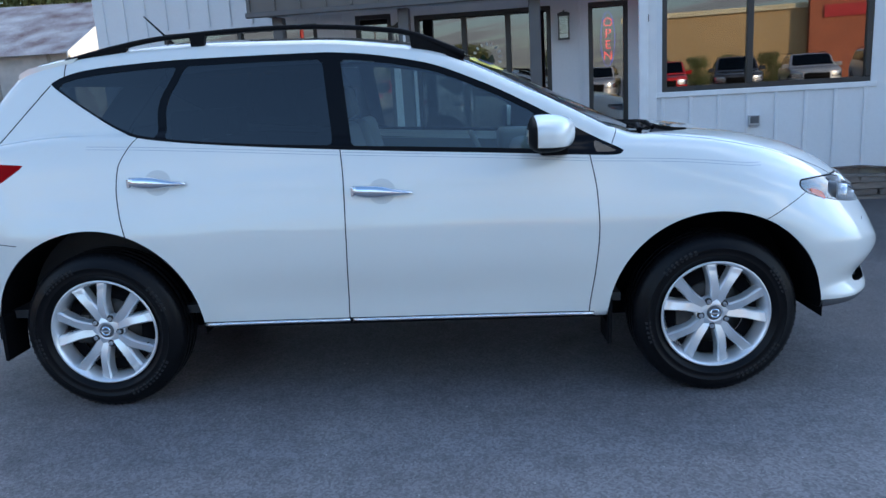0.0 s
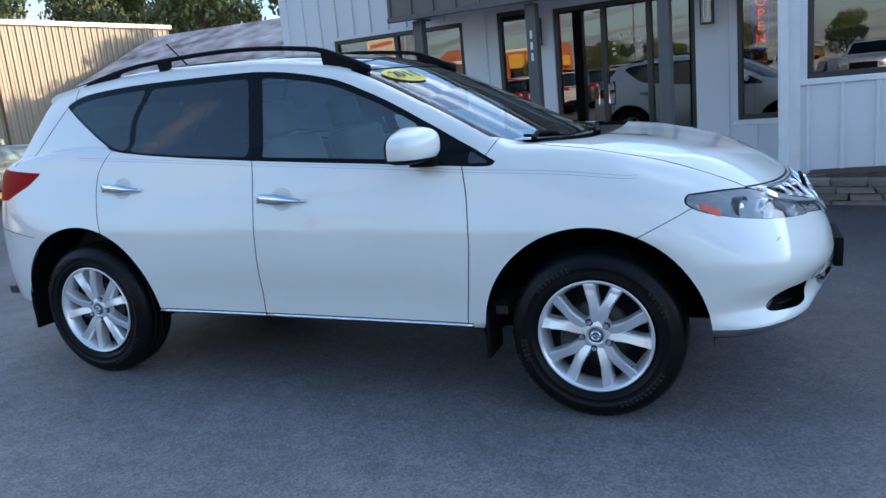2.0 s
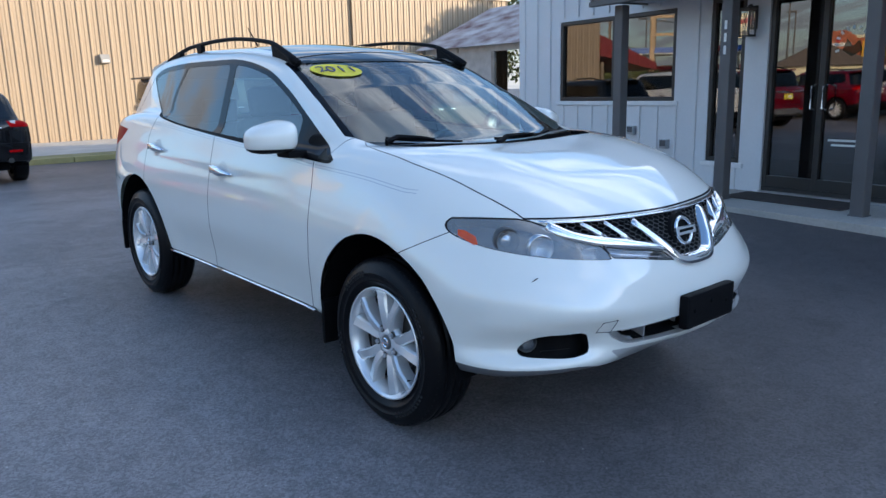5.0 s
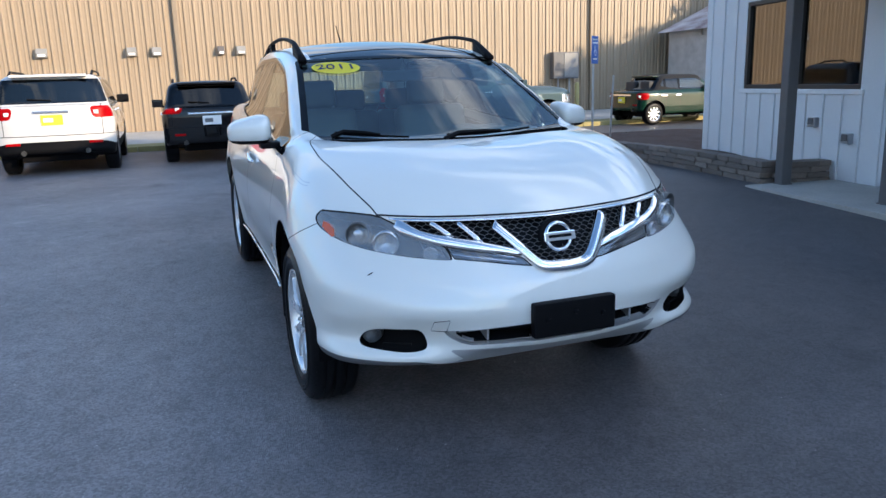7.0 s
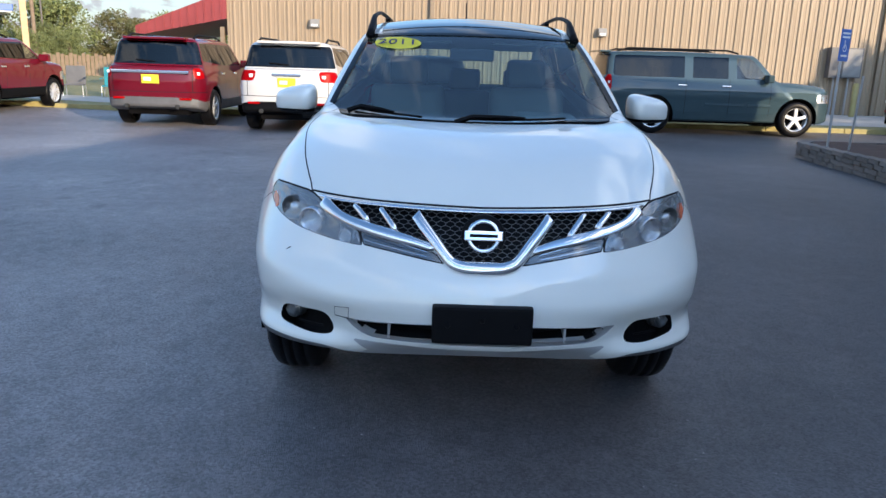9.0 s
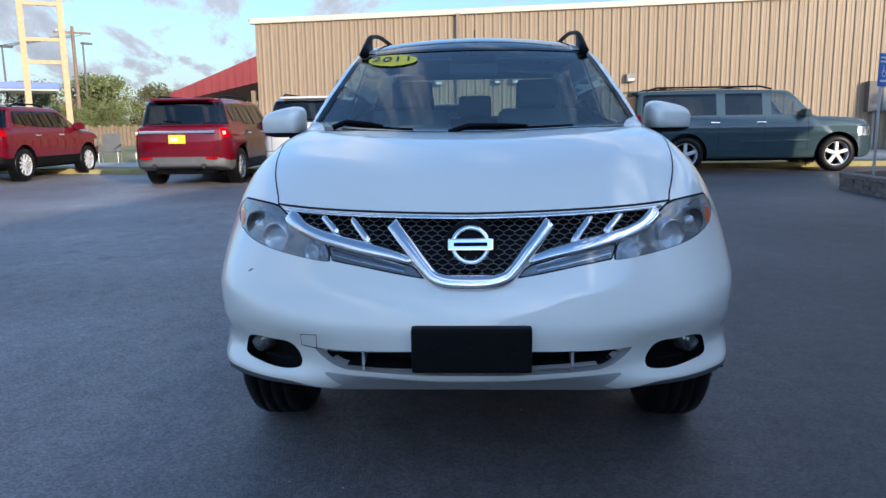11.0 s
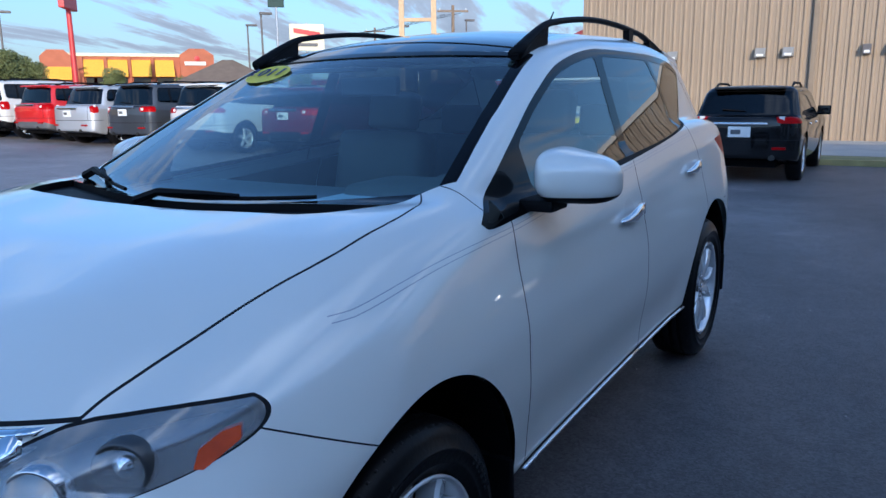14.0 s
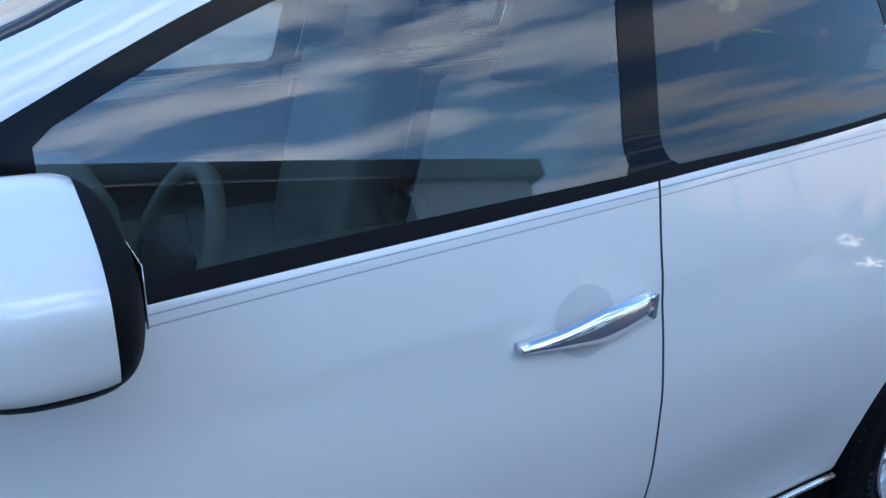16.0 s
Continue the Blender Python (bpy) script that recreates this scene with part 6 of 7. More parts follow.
# mirrors, handles, rails, aerial, wipers
for s in (1, -1):
    def mirror_form(planes):
        bm = bmesh.new()
        bmesh.ops.create_uvsphere(bm, u_segments=48, v_segments=32, radius=1)
        for v in bm.verts:
            px, py, pz = v.co
            q = (abs(px) ** 2.8 + abs(py) ** 3.4 + abs(pz) ** 3.2) ** (1 / 3.1)
            px, py, pz = px / q, py / q, pz / q
            v.co = Vector((0.628 + 0.125 * px * (1.0 if px > 0 else 0.55) - 0.045 * py * max(px, 0), s * (0.975 + 0.112 * py), 1.214 + 0.073 * pz * (1 - 0.17 * py) - 0.012 * py))
        for co, no in planes:
            bmesh.ops.bisect_plane(bm, geom=bm.verts[:] + bm.edges[:] + bm.faces[:], plane_co=co, plane_no=no, clear_inner=True)
        return bm

    mir = part("door_mirror", mirror_form([((0, 0, 1.167), (0, 0, 1)), ((0.592, 0, 0), (1, 0, 0.0))]), PAINT, car, "white mirror shell on a black foot", True)
    part("mirror_rim", mirror_form([((0.592, 0, 0), (-1, 0, 0)), ((0, 0, 1.167), (0, 0, 1))]), PLASTIC, mir, "", True)
    part("mirror_base", mirror_form([((0, 0, 1.167), (0, 0, -1))]), PLASTIC, mir, "", True)
    part("mirror_foot", box(bmesh.new(), 0.62, 0.74, min(s * 0.80, s * 0.93), max(s * 0.80, s * 0.93), 1.120, 1.154, 0.012), PLASTIC, mir)
    part("mirror_glass", bx(0.5575, 0.5595, min(s * 0.93, s * 1.02), max(s * 0.93, s * 1.02), 1.18, 1.24, 0.0008, 1), CHROME, mir)
    for hx0, hx1, hz in ((-0.211, 0.051, 0.985), (-1.215, -0.963, 1.055)):
        # blade of two facets, pointed ahead and blunt behind
        bm, rows = bmesh.new(), []
        for t in np.linspace(0, 1, 15):
            x, z = hx0 + (hx1 - hx0) * t, hz - 0.012 * t + 0.004
            p = skin.find((x, s * 1.3, z), (0, -s, 0))
            o = 0.012 + 0.020 * math.sin(math.pi * min(max(t, 0.03), 0.97)) ** 0.5
            h = 0.029 * min(1.0, 0.30 + 1.25 * (1 - t)) * (0.86 + 0.14 * math.sin(math.pi * min(1.0, 1.4 * t)))
            rows.append([bm.verts.new(p + Vector((0, s * (o + dy), h * dz))) for dy, dz in ((-0.016, 0.9), (-0.004, 1.0), (0.005, 0.35), (0.006, -0.1), (-0.002, -0.85), (-0.014, -1.0))])
        for a, b in zip(rows, rows[1:]):
            for k in range(6):
                bm.faces.new((a[k], a[(k + 1) % 6], b[(k + 1) % 6], b[k]))
        bm.faces.new(rows[0])
        bm.faces.new(rows[-1])
        bmesh.ops.recalc_face_normals(bm, faces=bm.faces)
        pe = rows[0][2].co.copy()
        hnd = part("door_handle", bm, CHROME, car, "chrome pull handle", True)
        part("handle_end", bx(hx0 - 0.010, hx0 + 0.001, min(pe.y, pe.y - s * 0.028), max(pe.y, pe.y - s * 0.028), hz - 0.018, hz + 0.026, 0.004), CHROME, hnd)
        # finger dish behind the handle: its shade painted as a darker disc on the skin
        cx, dish = (hx0 + hx1) / 2 - 0.005, bmesh.new()
        rows = []
        for rr, dp in ((0.056, 0.0008), (0.050, 0.0012), (0.03, 0.0014)):
            row = []
            for k in range(28):
                an = 2 * math.pi * k / 28
                p = skin.find((cx + rr * math.cos(an) * 1.1, s * 1.3, hz + rr * math.sin(an)), (0, -s, 0))
                row.append(dish.verts.new(p + Vector((0, s * dp, 0))))
            rows.append(row)
        for i in range(2):
            for k in range(28):
                dish.faces.new((rows[i][k], rows[i][(k + 1) % 28], rows[i + 1][(k + 1) % 28], rows[i + 1][k]))
        dish.faces.new(rows[2])
        bmesh.ops.recalc_face_normals(dish, faces=dish.faces)
        part("handle_dish", dish, DISH_SHADE, hnd, "", True)
    rail_z = curve([-1.58, -1.36, -1.1, -0.5, 0.0, 0.2, 0.30], [1.605, 1.66, 1.70, 1.725, 1.69, 1.62, 1.57])
    ry = curve([-1.5, -0.5, 0.30], [0.565, 0.598, 0.60])
    pts = [(x, s * float(ry(x)), float(rail_z(x))) for x in np.linspace(-1.58, 0.30, 34)]
    rail = part("roof_rail", tube(bmesh.new(), pts, 0.018, 10, radii=[0.015 + 0.012 * abs(2 * i / 33 - 1) ** 6 for i in range(34)], flat=0.8), PLASTIC, car, "black roof rail", True)
    for x0, x1 in ((-1.60, -1.28), (-0.98, -0.90), (0.05, 0.31)):
        bm = bmesh.new()
        zs = [float(rail_z(x)) for x in (x0, x1)]
        prism(bm, [(x0, zs[0]), (x1, zs[1]), (x1 - 0.01, float(roof_line(x1)) - 0.055), (x0 + 0.01, float(roof_line(x0)) - 0.06)], 0.03, lambda u, v, d, s=s: (u, s * (float(ry(u)) - 0.015 + d), v))
        part("rail_foot", bm, PLASTIC, rail)
part("aerial", tube(bmesh.new(), [(-1.22, 0.0, 1.66), (-1.42, 0.0, 1.86)], 0.006, 8, radii=[0.007, 0.004]), PLASTIC, car, "short black roof aerial")
part("aerial_base", bx(-1.26, -1.16, -0.03, 0.03, 1.655, 1.69, 0.012), PLASTIC, car)
for y0, y1 in ((-0.60, -0.26), (-0.07, 0.44)):
    pts = []
    for t in np.linspace(0, 1, 11):
        y = y0 + (y1 - y0) * t
        pts.append(skin.find((1.262 - 0.55 * y * y, y, 1.5), (0, 0, -1)) + Vector((0, 0, 0.012 - 0.006 * t)))
    wp = part("wiper", tube(bmesh.new(), pts, 0.006, 6, radii=[0.008] * 5 + [0.006] * 6), PLASTIC, car, "black wiper blade")
    part("wiper_arm", tube(bmesh.new(), [pts[0] + Vector((0.05, -0.03, -0.015)), pts[1] + Vector((0.03, 0, 0.012)), pts[4] + Vector((0.016, 0, 0.014)), pts[6] + Vector((0.004, 0, 0.008))], 0.008, 6, radii=[0.014, 0.013, 0.009, 0.006]), PLASTIC, wp)
for s in (1, -1):
    for x0, x1 in ((-0.93, -0.262), (-0.248, 0.862)):
        pts = [skin.find((x, s * 1.2, 0.415), (0, -s, 0)) + Vector((0, s * 0.006, -0.022)) for x in np.linspace(x0, x1, 12)]
        part("sill_strip", tube(bmesh.new(), pts, 0.0075, 8), STRIP_METAL, car, "bright chrome sill strip", True)
# rear spoiler
sp = bmesh.new()
prism(sp, [(-1.56, 1.668), (-1.80, 1.626), (-1.845, 1.603), (-1.852, 1.588), (-1.82, 1.552), (-1.70, 1.54)], 1.20, lambda u, v, d: (u + 0.12 * ((d - 0.6) ** 2), d - 0.6, v - 0.12 * (d - 0.6) ** 2))
part("rear_spoiler", sp, PAINT, car)
# price year sticker on the glass
stick = [skin.find((1.2, -0.43 + 0.135 * math.cos(t), 1.530 + 0.033 * math.sin(t)), (-1, 0, 0)) + Vector((0.003, 0, 0.002)) for t in np.linspace(0, 2 * math.pi, 32, endpoint=False)]
bm = bmesh.new()
bm.faces.new([bm.verts.new(p) for p in stick])
bmesh.ops.recalc_face_normals(bm, faces=bm.faces)
st = part("year_sticker", bm, YELLOW_TAG, car, "yellow oval year sticker")
c0 = sum(stick, Vector()) / 32
for k, digit in enumerate("2011"):
    dp = skin.find((1.4, c0.y + 0.058 * (k - 1.5), c0.z), (-1, 0, 0))
    dn = Vector(skin.grad(np.array([dp]))[0]).normalized()
    dx = (Vector((0, 1, 0)) - dn * dn.y).normalized()
    dm = Matrix((dx, dn.cross(dx), dn)).transposed().to_4x4()
    letters("digit", digit, 0.095, NAVY_INK, st, Matrix.Translation(dp + dn * 0.006) @ dm @ Matrix.Diagonal((1.15, 1, 1, 1)), depth=0.001)

# cabin
seat_parts = [("cushion", -0.28, 0.26, -0.26, 0.26, 0.60, 0.76, 0.06), ("backrest", -0.42, -0.24, -0.25, 0.25, 0.70, 1.28, 0.07), ("headrest", -0.42, -0.31, -0.13, 0.13, 1.30, 1.48, 0.045)]
for y in (-0.40, 0.40):
    for nm, a, b, c, d, e, f, r in seat_parts:
        bm = bx(a, b, c, d, e, f, r, 3)
        if nm != "cushion":
            bmesh.ops.transform(bm, matrix=pose(-0.3, 0, 0.7, 0, -14, 0) @ pose(0.3, 0, -0.7), verts=bm.verts)
        part("seat_" + nm, bm, LEATHER, car, "beige leather seat", True, pose(0.12, y, 0))
for y in (-0.42, 0.0, 0.42):
    bm = bx(-1.12, -0.96, y - 0.21, y + 0.21, 0.62, 1.20, 0.07, 3)
    part("rear_backrest", bm, LEATHER, car, "beige leather rear seat", True)
    part("rear_headrest", bx(-1.14, -1.05, y - 0.12, y + 0.12, 1.20, 1.36, 0.04, 3), LEATHER, car, "beige rear headrest", True)
part("rear_cushion", bx(-1.0, -0.5, -0.62, 0.62, 0.58, 0.72, 0.06, 3), LEATHER, car, "beige leather rear seat", True)
part("cabin_floor", bx(-2.2, 1.0, -0.80, 0.80, 0.42, 0.46), CABIN_DARK, car)
part("load_floor", bx(-2.15, -1.15, -0.6, 0.6, 0.46, 0.86, 0.03), CABIN_DARK, car)
part("dashboard", bx(0.56, 1.12, -0.70, 0.70, 0.74, 1.135, 0.10, 4), DASH_TOP, car, "dark soft dashboard", True)
part("dash_lower", bx(0.50, 0.80, -0.70, 0.70, 0.55, 0.95, 0.06, 3), CABIN_BEIGE, car, "beige lower dashboard", True)
part("instrument_hood", bx(0.50, 0.80, 0.22, 0.58, 1.04, 1.175, 0.06, 3), CABIN_BEIGE, car, "", True)
part("centre_console", bx(-0.35, 0.60, -0.12, 0.12, 0.46, 0.82, 0.05, 3), CABIN_BEIGE, car, "", True)
ring = [(0.19 * math.cos(t), 0.19 * math.sin(t), 0) for t in np.linspace(0, 2 * math.pi, 36, endpoint=False)]
wheel_ob = part("steering_wheel", tube(bmesh.new(), ring, 0.017, 8, True), CABIN_BEIGE, car, "beige leather steering wheel", True, pose(0.42, 0.40, 0.98, 0, 66, 0) @ pose(0, 0, 0, 0, 0, 90))
part("steering_boss", bx(-0.08, 0.08, -0.06, 0.06, -0.02, 0.03, 0.02), CABIN_DARK, wheel_ob)
part("steering_spoke", bx(-0.18, 0.18, -0.015, 0.015, -0.01, 0.01, 0.005), CABIN_DARK, wheel_ob)
part("rear_view_mirror", bx(0.30, 0.33, -0.13, 0.13, 1.44, 1.51, 0.012), CABIN_DARK, car)
part("visor", bx(0.10, 0.26, -0.62, -0.12, 1.535, 1.55, 0.006), CABIN_BEIGE, car)
part("visor", bx(0.10, 0.26, 0.12, 0.62, 1.535, 1.55, 0.006), CABIN_BEIGE, car)
part("papers", bx(0.78, 1.0, 0.22, 0.50, 1.138, 1.142), PAPER, car, "sheets of paper lying on the dashboard", m=pose(0.0, 0, 0, 0, 0, 0))
for s in (1, -1):
    for panel in ("front_door", "rear_door"):
        skin.part(panel, "door_trim", CABIN_BEIGE, car, "beige inner door trim", offset=-0.09, side=s)
    part("arm_rest", bx(-0.15, 0.55, min(s * 0.70, s * 0.80), max(s * 0.70, s * 0.80), 0.86, 0.92, 0.02), CABIN_BEIGE, car)


# ---- parked vehicles ----
def tyre_mesh():
    bm = lathe(bmesh.new(), [(0.66, 0.32), (0.72, 0.34), (0.9, 0.33), (0.985, 0.27), (1.0, 0.2), (1.0, -0.2), (0.985, -0.27), (0.9, -0.33), (0.66, -0.3)], 40)
    me = bpy.data.meshes.new("tyre")
    bm.to_mesh(me)
    me.polygons.foreach_set("use_smooth", [True] * len(me.polygons))
    me.materials.append(RUBBER)
    return me


def rim_mesh(n, mat, name):
    bm = lathe(bmesh.new(), [(0.69, 0.3), (0.67, 0.31), (0.62, 0.27), (0.6, -0.2)], 36)
    for k in range(n):
        box(bm, -0.04 - 0.32 / n, 0.04 + 0.32 / n, 0.18, 0.27, 0.08, 0.64, 0.03, 1, m=pose(0, 0, 0, 0, 360 / n * k, 0))
    lathe(bm, [(0.001, 0.29), (0.12, 0.285), (0.17, 0.24), (0.17, 0.1)], 20)
    me = bpy.data.meshes.new(name)
    bm.to_mesh(me)
    me.materials.append(mat)
    return me


TYRE_ME = tyre_mesh()
disc_bm = lathe(bmesh.new(), [(0.61, -0.1), (0.3, -0.06), (0.02, -0.05)], 24)
DISC_ME = bpy.data.meshes.new("brake_disc")
disc_bm.to_mesh(DISC_ME)
DISC_ME.materials.append(WELL)
RIMS = {5: rim_mesh(5, ALLOY, "rim"), 6: rim_mesh(6, ALLOY, "rim"), 10: rim_mesh(10, ALLOY, "rim")}


def vehicle(name, label, mat, m, front, rear, base, W, H, belt, cowl, roof_f, roof_r, hood=1.1, nose=0.95, lean=0.25, glassy=CAR_GLASS, clad=None, roof_mat=None, spokes=6, tag=None, wheel_r=0.37, lamp=(0.9, 1.15), lamp_in=0.62, rails=True, posts=(0.2, -0.75, -1.5), group="parked vehicles", fineness=0.05, wrap=0.05, bar=0.45, pillar=None, kick=0.09, post_w=0.075, drop=0.0):
    """A vehicle along +x with its origin on the ground midway between the axles."""
    def f(x, y, z):
        a = np.sqrt(y * y + 1e-6)
        prof = np.interp(z, [0.25, 0.5, 0.8, 1.0, 1.3], [0.93, 0.985, 1.0, 0.985, 0.90])
        side = a - W * prof
        fr = (x - front + 0.22 * a * a + 0.22 * a ** 6 + 0.35 * np.maximum(0, z - 0.75) ** 2 * 2) / 1.25
        rr = (-x - rear + 0.12 * a * a + 0.16 * a ** 6 + 0.12 * np.maximum(0, z - 0.9)) / 1.15
        top = z - np.where(x > cowl, hood + (nose - hood) * np.clip((x - cowl) / (front - cowl), 0, 1) ** 2, belt + 0.02)
        low = smax(smax(side, fr, 0.12), smax(rr, top, 0.08), 0.12)
        low = smax(low, 0.30 + 0.08 * step(front - 0.5, front, x) + 0.1 * step(-rear + 0.6, -rear, x) - z, 0.06)
        s = (cowl - roof_f) / (H - hood)
        scr = (x - roof_f + (z - H) * s + 0.08 * a * a) / math.hypot(1, s)
        bk = (-x - roof_r - (H - z) * lean + 0.08 * a * a) / math.hypot(1, lean)
        cab = smax(a - (W * 0.93 - 0.24 * (z - belt)), z - H + 0.06 * a * a + 0.03 * ((x - (roof_f - roof_r) / 2) / 1.5) ** 2, 0.15)
        cab = smax(smax(cab, scr, 0.06), smax(bk, 0.8 - z, 0.05), 0.15)
        return smin(low, cab, 0.04)

    v = thing(name, label, "car", m, group)
    sh = Shell(f, (-rear - 0.2, -W - 0.1, 0.16), (front + 0.2, W + 0.1, H + 0.15), fineness)
    mir = lambda g: (lambda x, y, z: g(x, np.abs(y), z))
    for xc in (base / 2, -base / 2):
        sh.cut("body", mir(lambda x, a, z: np.maximum(W * 0.55 - a, np.hypot(x - xc, z - wheel_r) - wheel_r - 0.075)), "arch")
    s = (cowl - roof_f) / (H - hood)
    scr = lambda x, a, z: (x - roof_f + (z - H) * s + 0.08 * a * a)
    bk = lambda x, a, z: (-x - roof_r - (H - z) * lean + 0.08 * a * a)
    wide = lambda z: W * 0.93 - 0.24 * (z - belt)
    sh.cut("body", mir(lambda x, a, z: np.maximum(np.maximum(np.abs(scr(x, a, z)) - 0.08, a - wide(z) + 0.09), np.maximum(hood + 0.06 - z, z - H + 0.06))), "screen")
    sh.cut("body", mir(lambda x, a, z: np.maximum(np.maximum(np.abs(bk(x, a, z)) - 0.09, a - wide(z) + wrap), np.maximum(belt + 0.05 - z, z - H + 0.11))), "back_light")
    band = lambda x, a, z: np.maximum(smax(smax(belt + 0.045 + kick * np.clip((-x - 0.2) / (roof_r - 0.2), 0, 1) ** 1.5 - z, z - H + 0.125, 0.05), smax(scr(x, a, z) + 0.15, bk(x, a, z) + 0.13, 0.05), 0.09), wide(z) - 0.10 - a)
    sh.cut("body", mir(band), "side")
    for k, px in enumerate(posts):
        sh.cut("side", mir(lambda x, a, z, px=px: px - x), "win%d" % k)
        sh.cut("win%d" % k, mir(lambda x, a, z, px=px: x - px - post_w), "pillar")
    if roof_mat:
        sh.cut("body", mir(lambda x, a, z: np.maximum(belt + 0.03 - z, np.maximum(x - roof_f - 0.05, 0.0 * z - 1))), "roof")
    sh.cut("body", mir(lambda x, a, z: smax(smax(lamp[0] - z, z - lamp[1], 0.03), smax(lamp_in * W + 0.25 * np.maximum(0, lamp[1] - 0.05 - z) - a, x + rear - 0.34, 0.05), 0.06)), "tail")
    sh.cut("body", mir(lambda x, a, z: np.maximum(np.maximum(nose - 0.28 - z, z - nose + 0.08), np.maximum(0.55 * W - a, front - 0.55 - x))), "head")
    sh.cut("body", mir(lambda x, a, z: np.maximum(np.maximum(0.5 - z, z - nose + 0.1), np.maximum(a - 0.5 * W, front - 0.3 - x))), "mouth")
    if clad:
        sh.cut("body", mir(lambda x, a, z: z - 0.52 - 0.08 * step(-rear + 0.3, -rear, x)), "cladding")

    def line(g, bound, w=0.006):
        sh.cut("body", mir(bound), "_r")
        sh.cut("_r", mir(lambda x, a, z: g(x, a, z) + w), "_a")
        sh.cut("_r", mir(lambda x, a, z: g(x, a, z) - w), "gap")
        sh.p["body"] += sh.p.pop("_r") + sh.p.pop("_a")

    for px in (posts[0] + 0.04, posts[1] + 0.04, cowl - 0.22):
        line(lambda x, a, z, px=px: x - px, lambda x, a, z: np.maximum(np.maximum(0.46 - z, z - belt - 0.03), np.maximum(W * 0.6 - a, np.abs(x - px) - 0.3)), 0.005)
    line(lambda x, a, z: z - 0.70, lambda x, a, z: np.maximum(x + rear - 0.45, np.abs(z - 0.7) - 0.2), 0.006)
    line(lambda x, a, z: a - W * 0.80, lambda x, a, z: np.maximum(np.maximum(x + rear - 0.35, 0.70 - z), z - belt - 0.03), 0.006)
    sh.part("body", "body", mat, v)
    sh.part("gap", "panel_gap", SEAM, v, pieces=True)
    sh.part("pillar", "window_post", pillar or GLOSS_BLACK, v, pieces=True)
    sh.part("roof", "roof", roof_mat or mat, v)
    sh.part("cladding", "cladding", clad or PLASTIC, v)
    sh.part("screen", "windscreen", glassy, v)
    sh.part("back_light", "rear_window", CAR_GLASS, v)
    for pn in ["side"] + ["win%d" % k for k in range(len(posts))]:
        for sd in (1, -1):
            sh.part(pn, "side_window", glassy if pn == "win0" else CAR_GLASS, v, side=sd)
    for sd in (1, -1):
        tl = sh.part("tail", "tail_lamp", RED_LENS, v, side=sd)
        lw = lamp_in * W + 0.09
        lc = sh.find((-rear - 0.5, sd * lw, (lamp[0] + lamp[1]) / 2), (1, 0, 0))
        if lc and tl:
            part("reverse_light", bx(lc.x - 0.012, lc.x + 0.03, sd * lw - 0.04, sd * lw + 0.04, lc.z - 0.035, lc.z + 0.03, 0.012), WHITE_SIGN, tl)
        sh.part("head", "headlamp", REFLECTOR, v, side=sd)
    sh.part("mouth", "grille", PLASTIC, v)
    part("cabin", bx(-rear + 0.4, cowl - 0.1, -W * 0.8, W * 0.8, 0.45, belt - 0.02, 0.05), CAR_INSIDE, v)
    part("underside", bx(-rear + 0.3, front - 0.4, -W * 0.6, W * 0.6, 0.24, 0.48, 0.03), WELL, v)
    for px in (posts[0] - 0.2, posts[1] - 0.25):
        for y in (-0.36, 0.36):
            part("seat", bx(px - 0.12, px + 0.05, y - 0.22, y + 0.22, belt - 0.3, belt + 0.28, 0.06), CABIN_DARK, v)
    for xc in (base / 2, -base / 2):
        for sd in (1, -1):
            w = thing("wheel", "", "")
            w.parent, w.matrix_basis = v, pose(xc, sd * (W - 0.135), wheel_r, 0, 0, 0 if sd > 0 else 180) @ Matrix.Scale(wheel_r, 4)
            mesh_part("tyre", TYRE_ME, RUBBER, w)
            mesh_part("rim", RIMS[spokes], ALLOY, w)
            mesh_part("brake_disc", DISC_ME, WELL, w)
            bm = bmesh.new()
            n, rings = 16, []
            for i in range(n + 1):
                an = radians(-10 + 200 * i / n)
                rings.append([bm.verts.new((xc + (wheel_r + 0.078) * math.cos(an), sd * q, wheel_r + (wheel_r + 0.078) * math.sin(an))) for q in (W - 0.04, W * 0.5)])
            for i in range(n):
                bm.faces.new((rings[i][0], rings[i + 1][0], rings[i + 1][1], rings[i][1]))
            bm.faces.new([r[1] for r in rings])
            part("wheel_liner", bm, WELL, v)
    for sd in (1, -1):
        part("door_mirror", bx(cowl - 0.38, cowl - 0.24, min(sd * W * 0.93, sd * (W + 0.17)), max(sd * W * 0.93, sd * (W + 0.17)), belt - 0.01, belt + 0.16, 0.04, 3), mat if mat not in (CREAM_WHITE,) else PLASTIC, v)
        for px in (posts[0], posts[1]):
            c = sh.find((px - 0.02, sd * (W + 0.3), belt - 0.12), (0, -sd, 0))
            part("door_handle", bx(px - 0.14, px + 0.06, c.y - 0.02, c.y + 0.02, belt - 0.14, belt - 0.105, 0.01), CHROME, v)
        if rails:
            part("roof_rail", tube(bmesh.new(), [(roof_f - 0.35, sd * W * 0.68, H - 0.03), (roof_f - 0.6, sd * W * 0.68, H + 0.03), (-roof_r + 0.5, sd * W * 0.68, H + 0.03), (-roof_r + 0.25, sd * W * 0.68, H - 0.04)], 0.02), PLASTIC, v)
    rb = sh.find((-rear - 0.5, 0, lamp[0] - 0.02), (1, 0, 0))
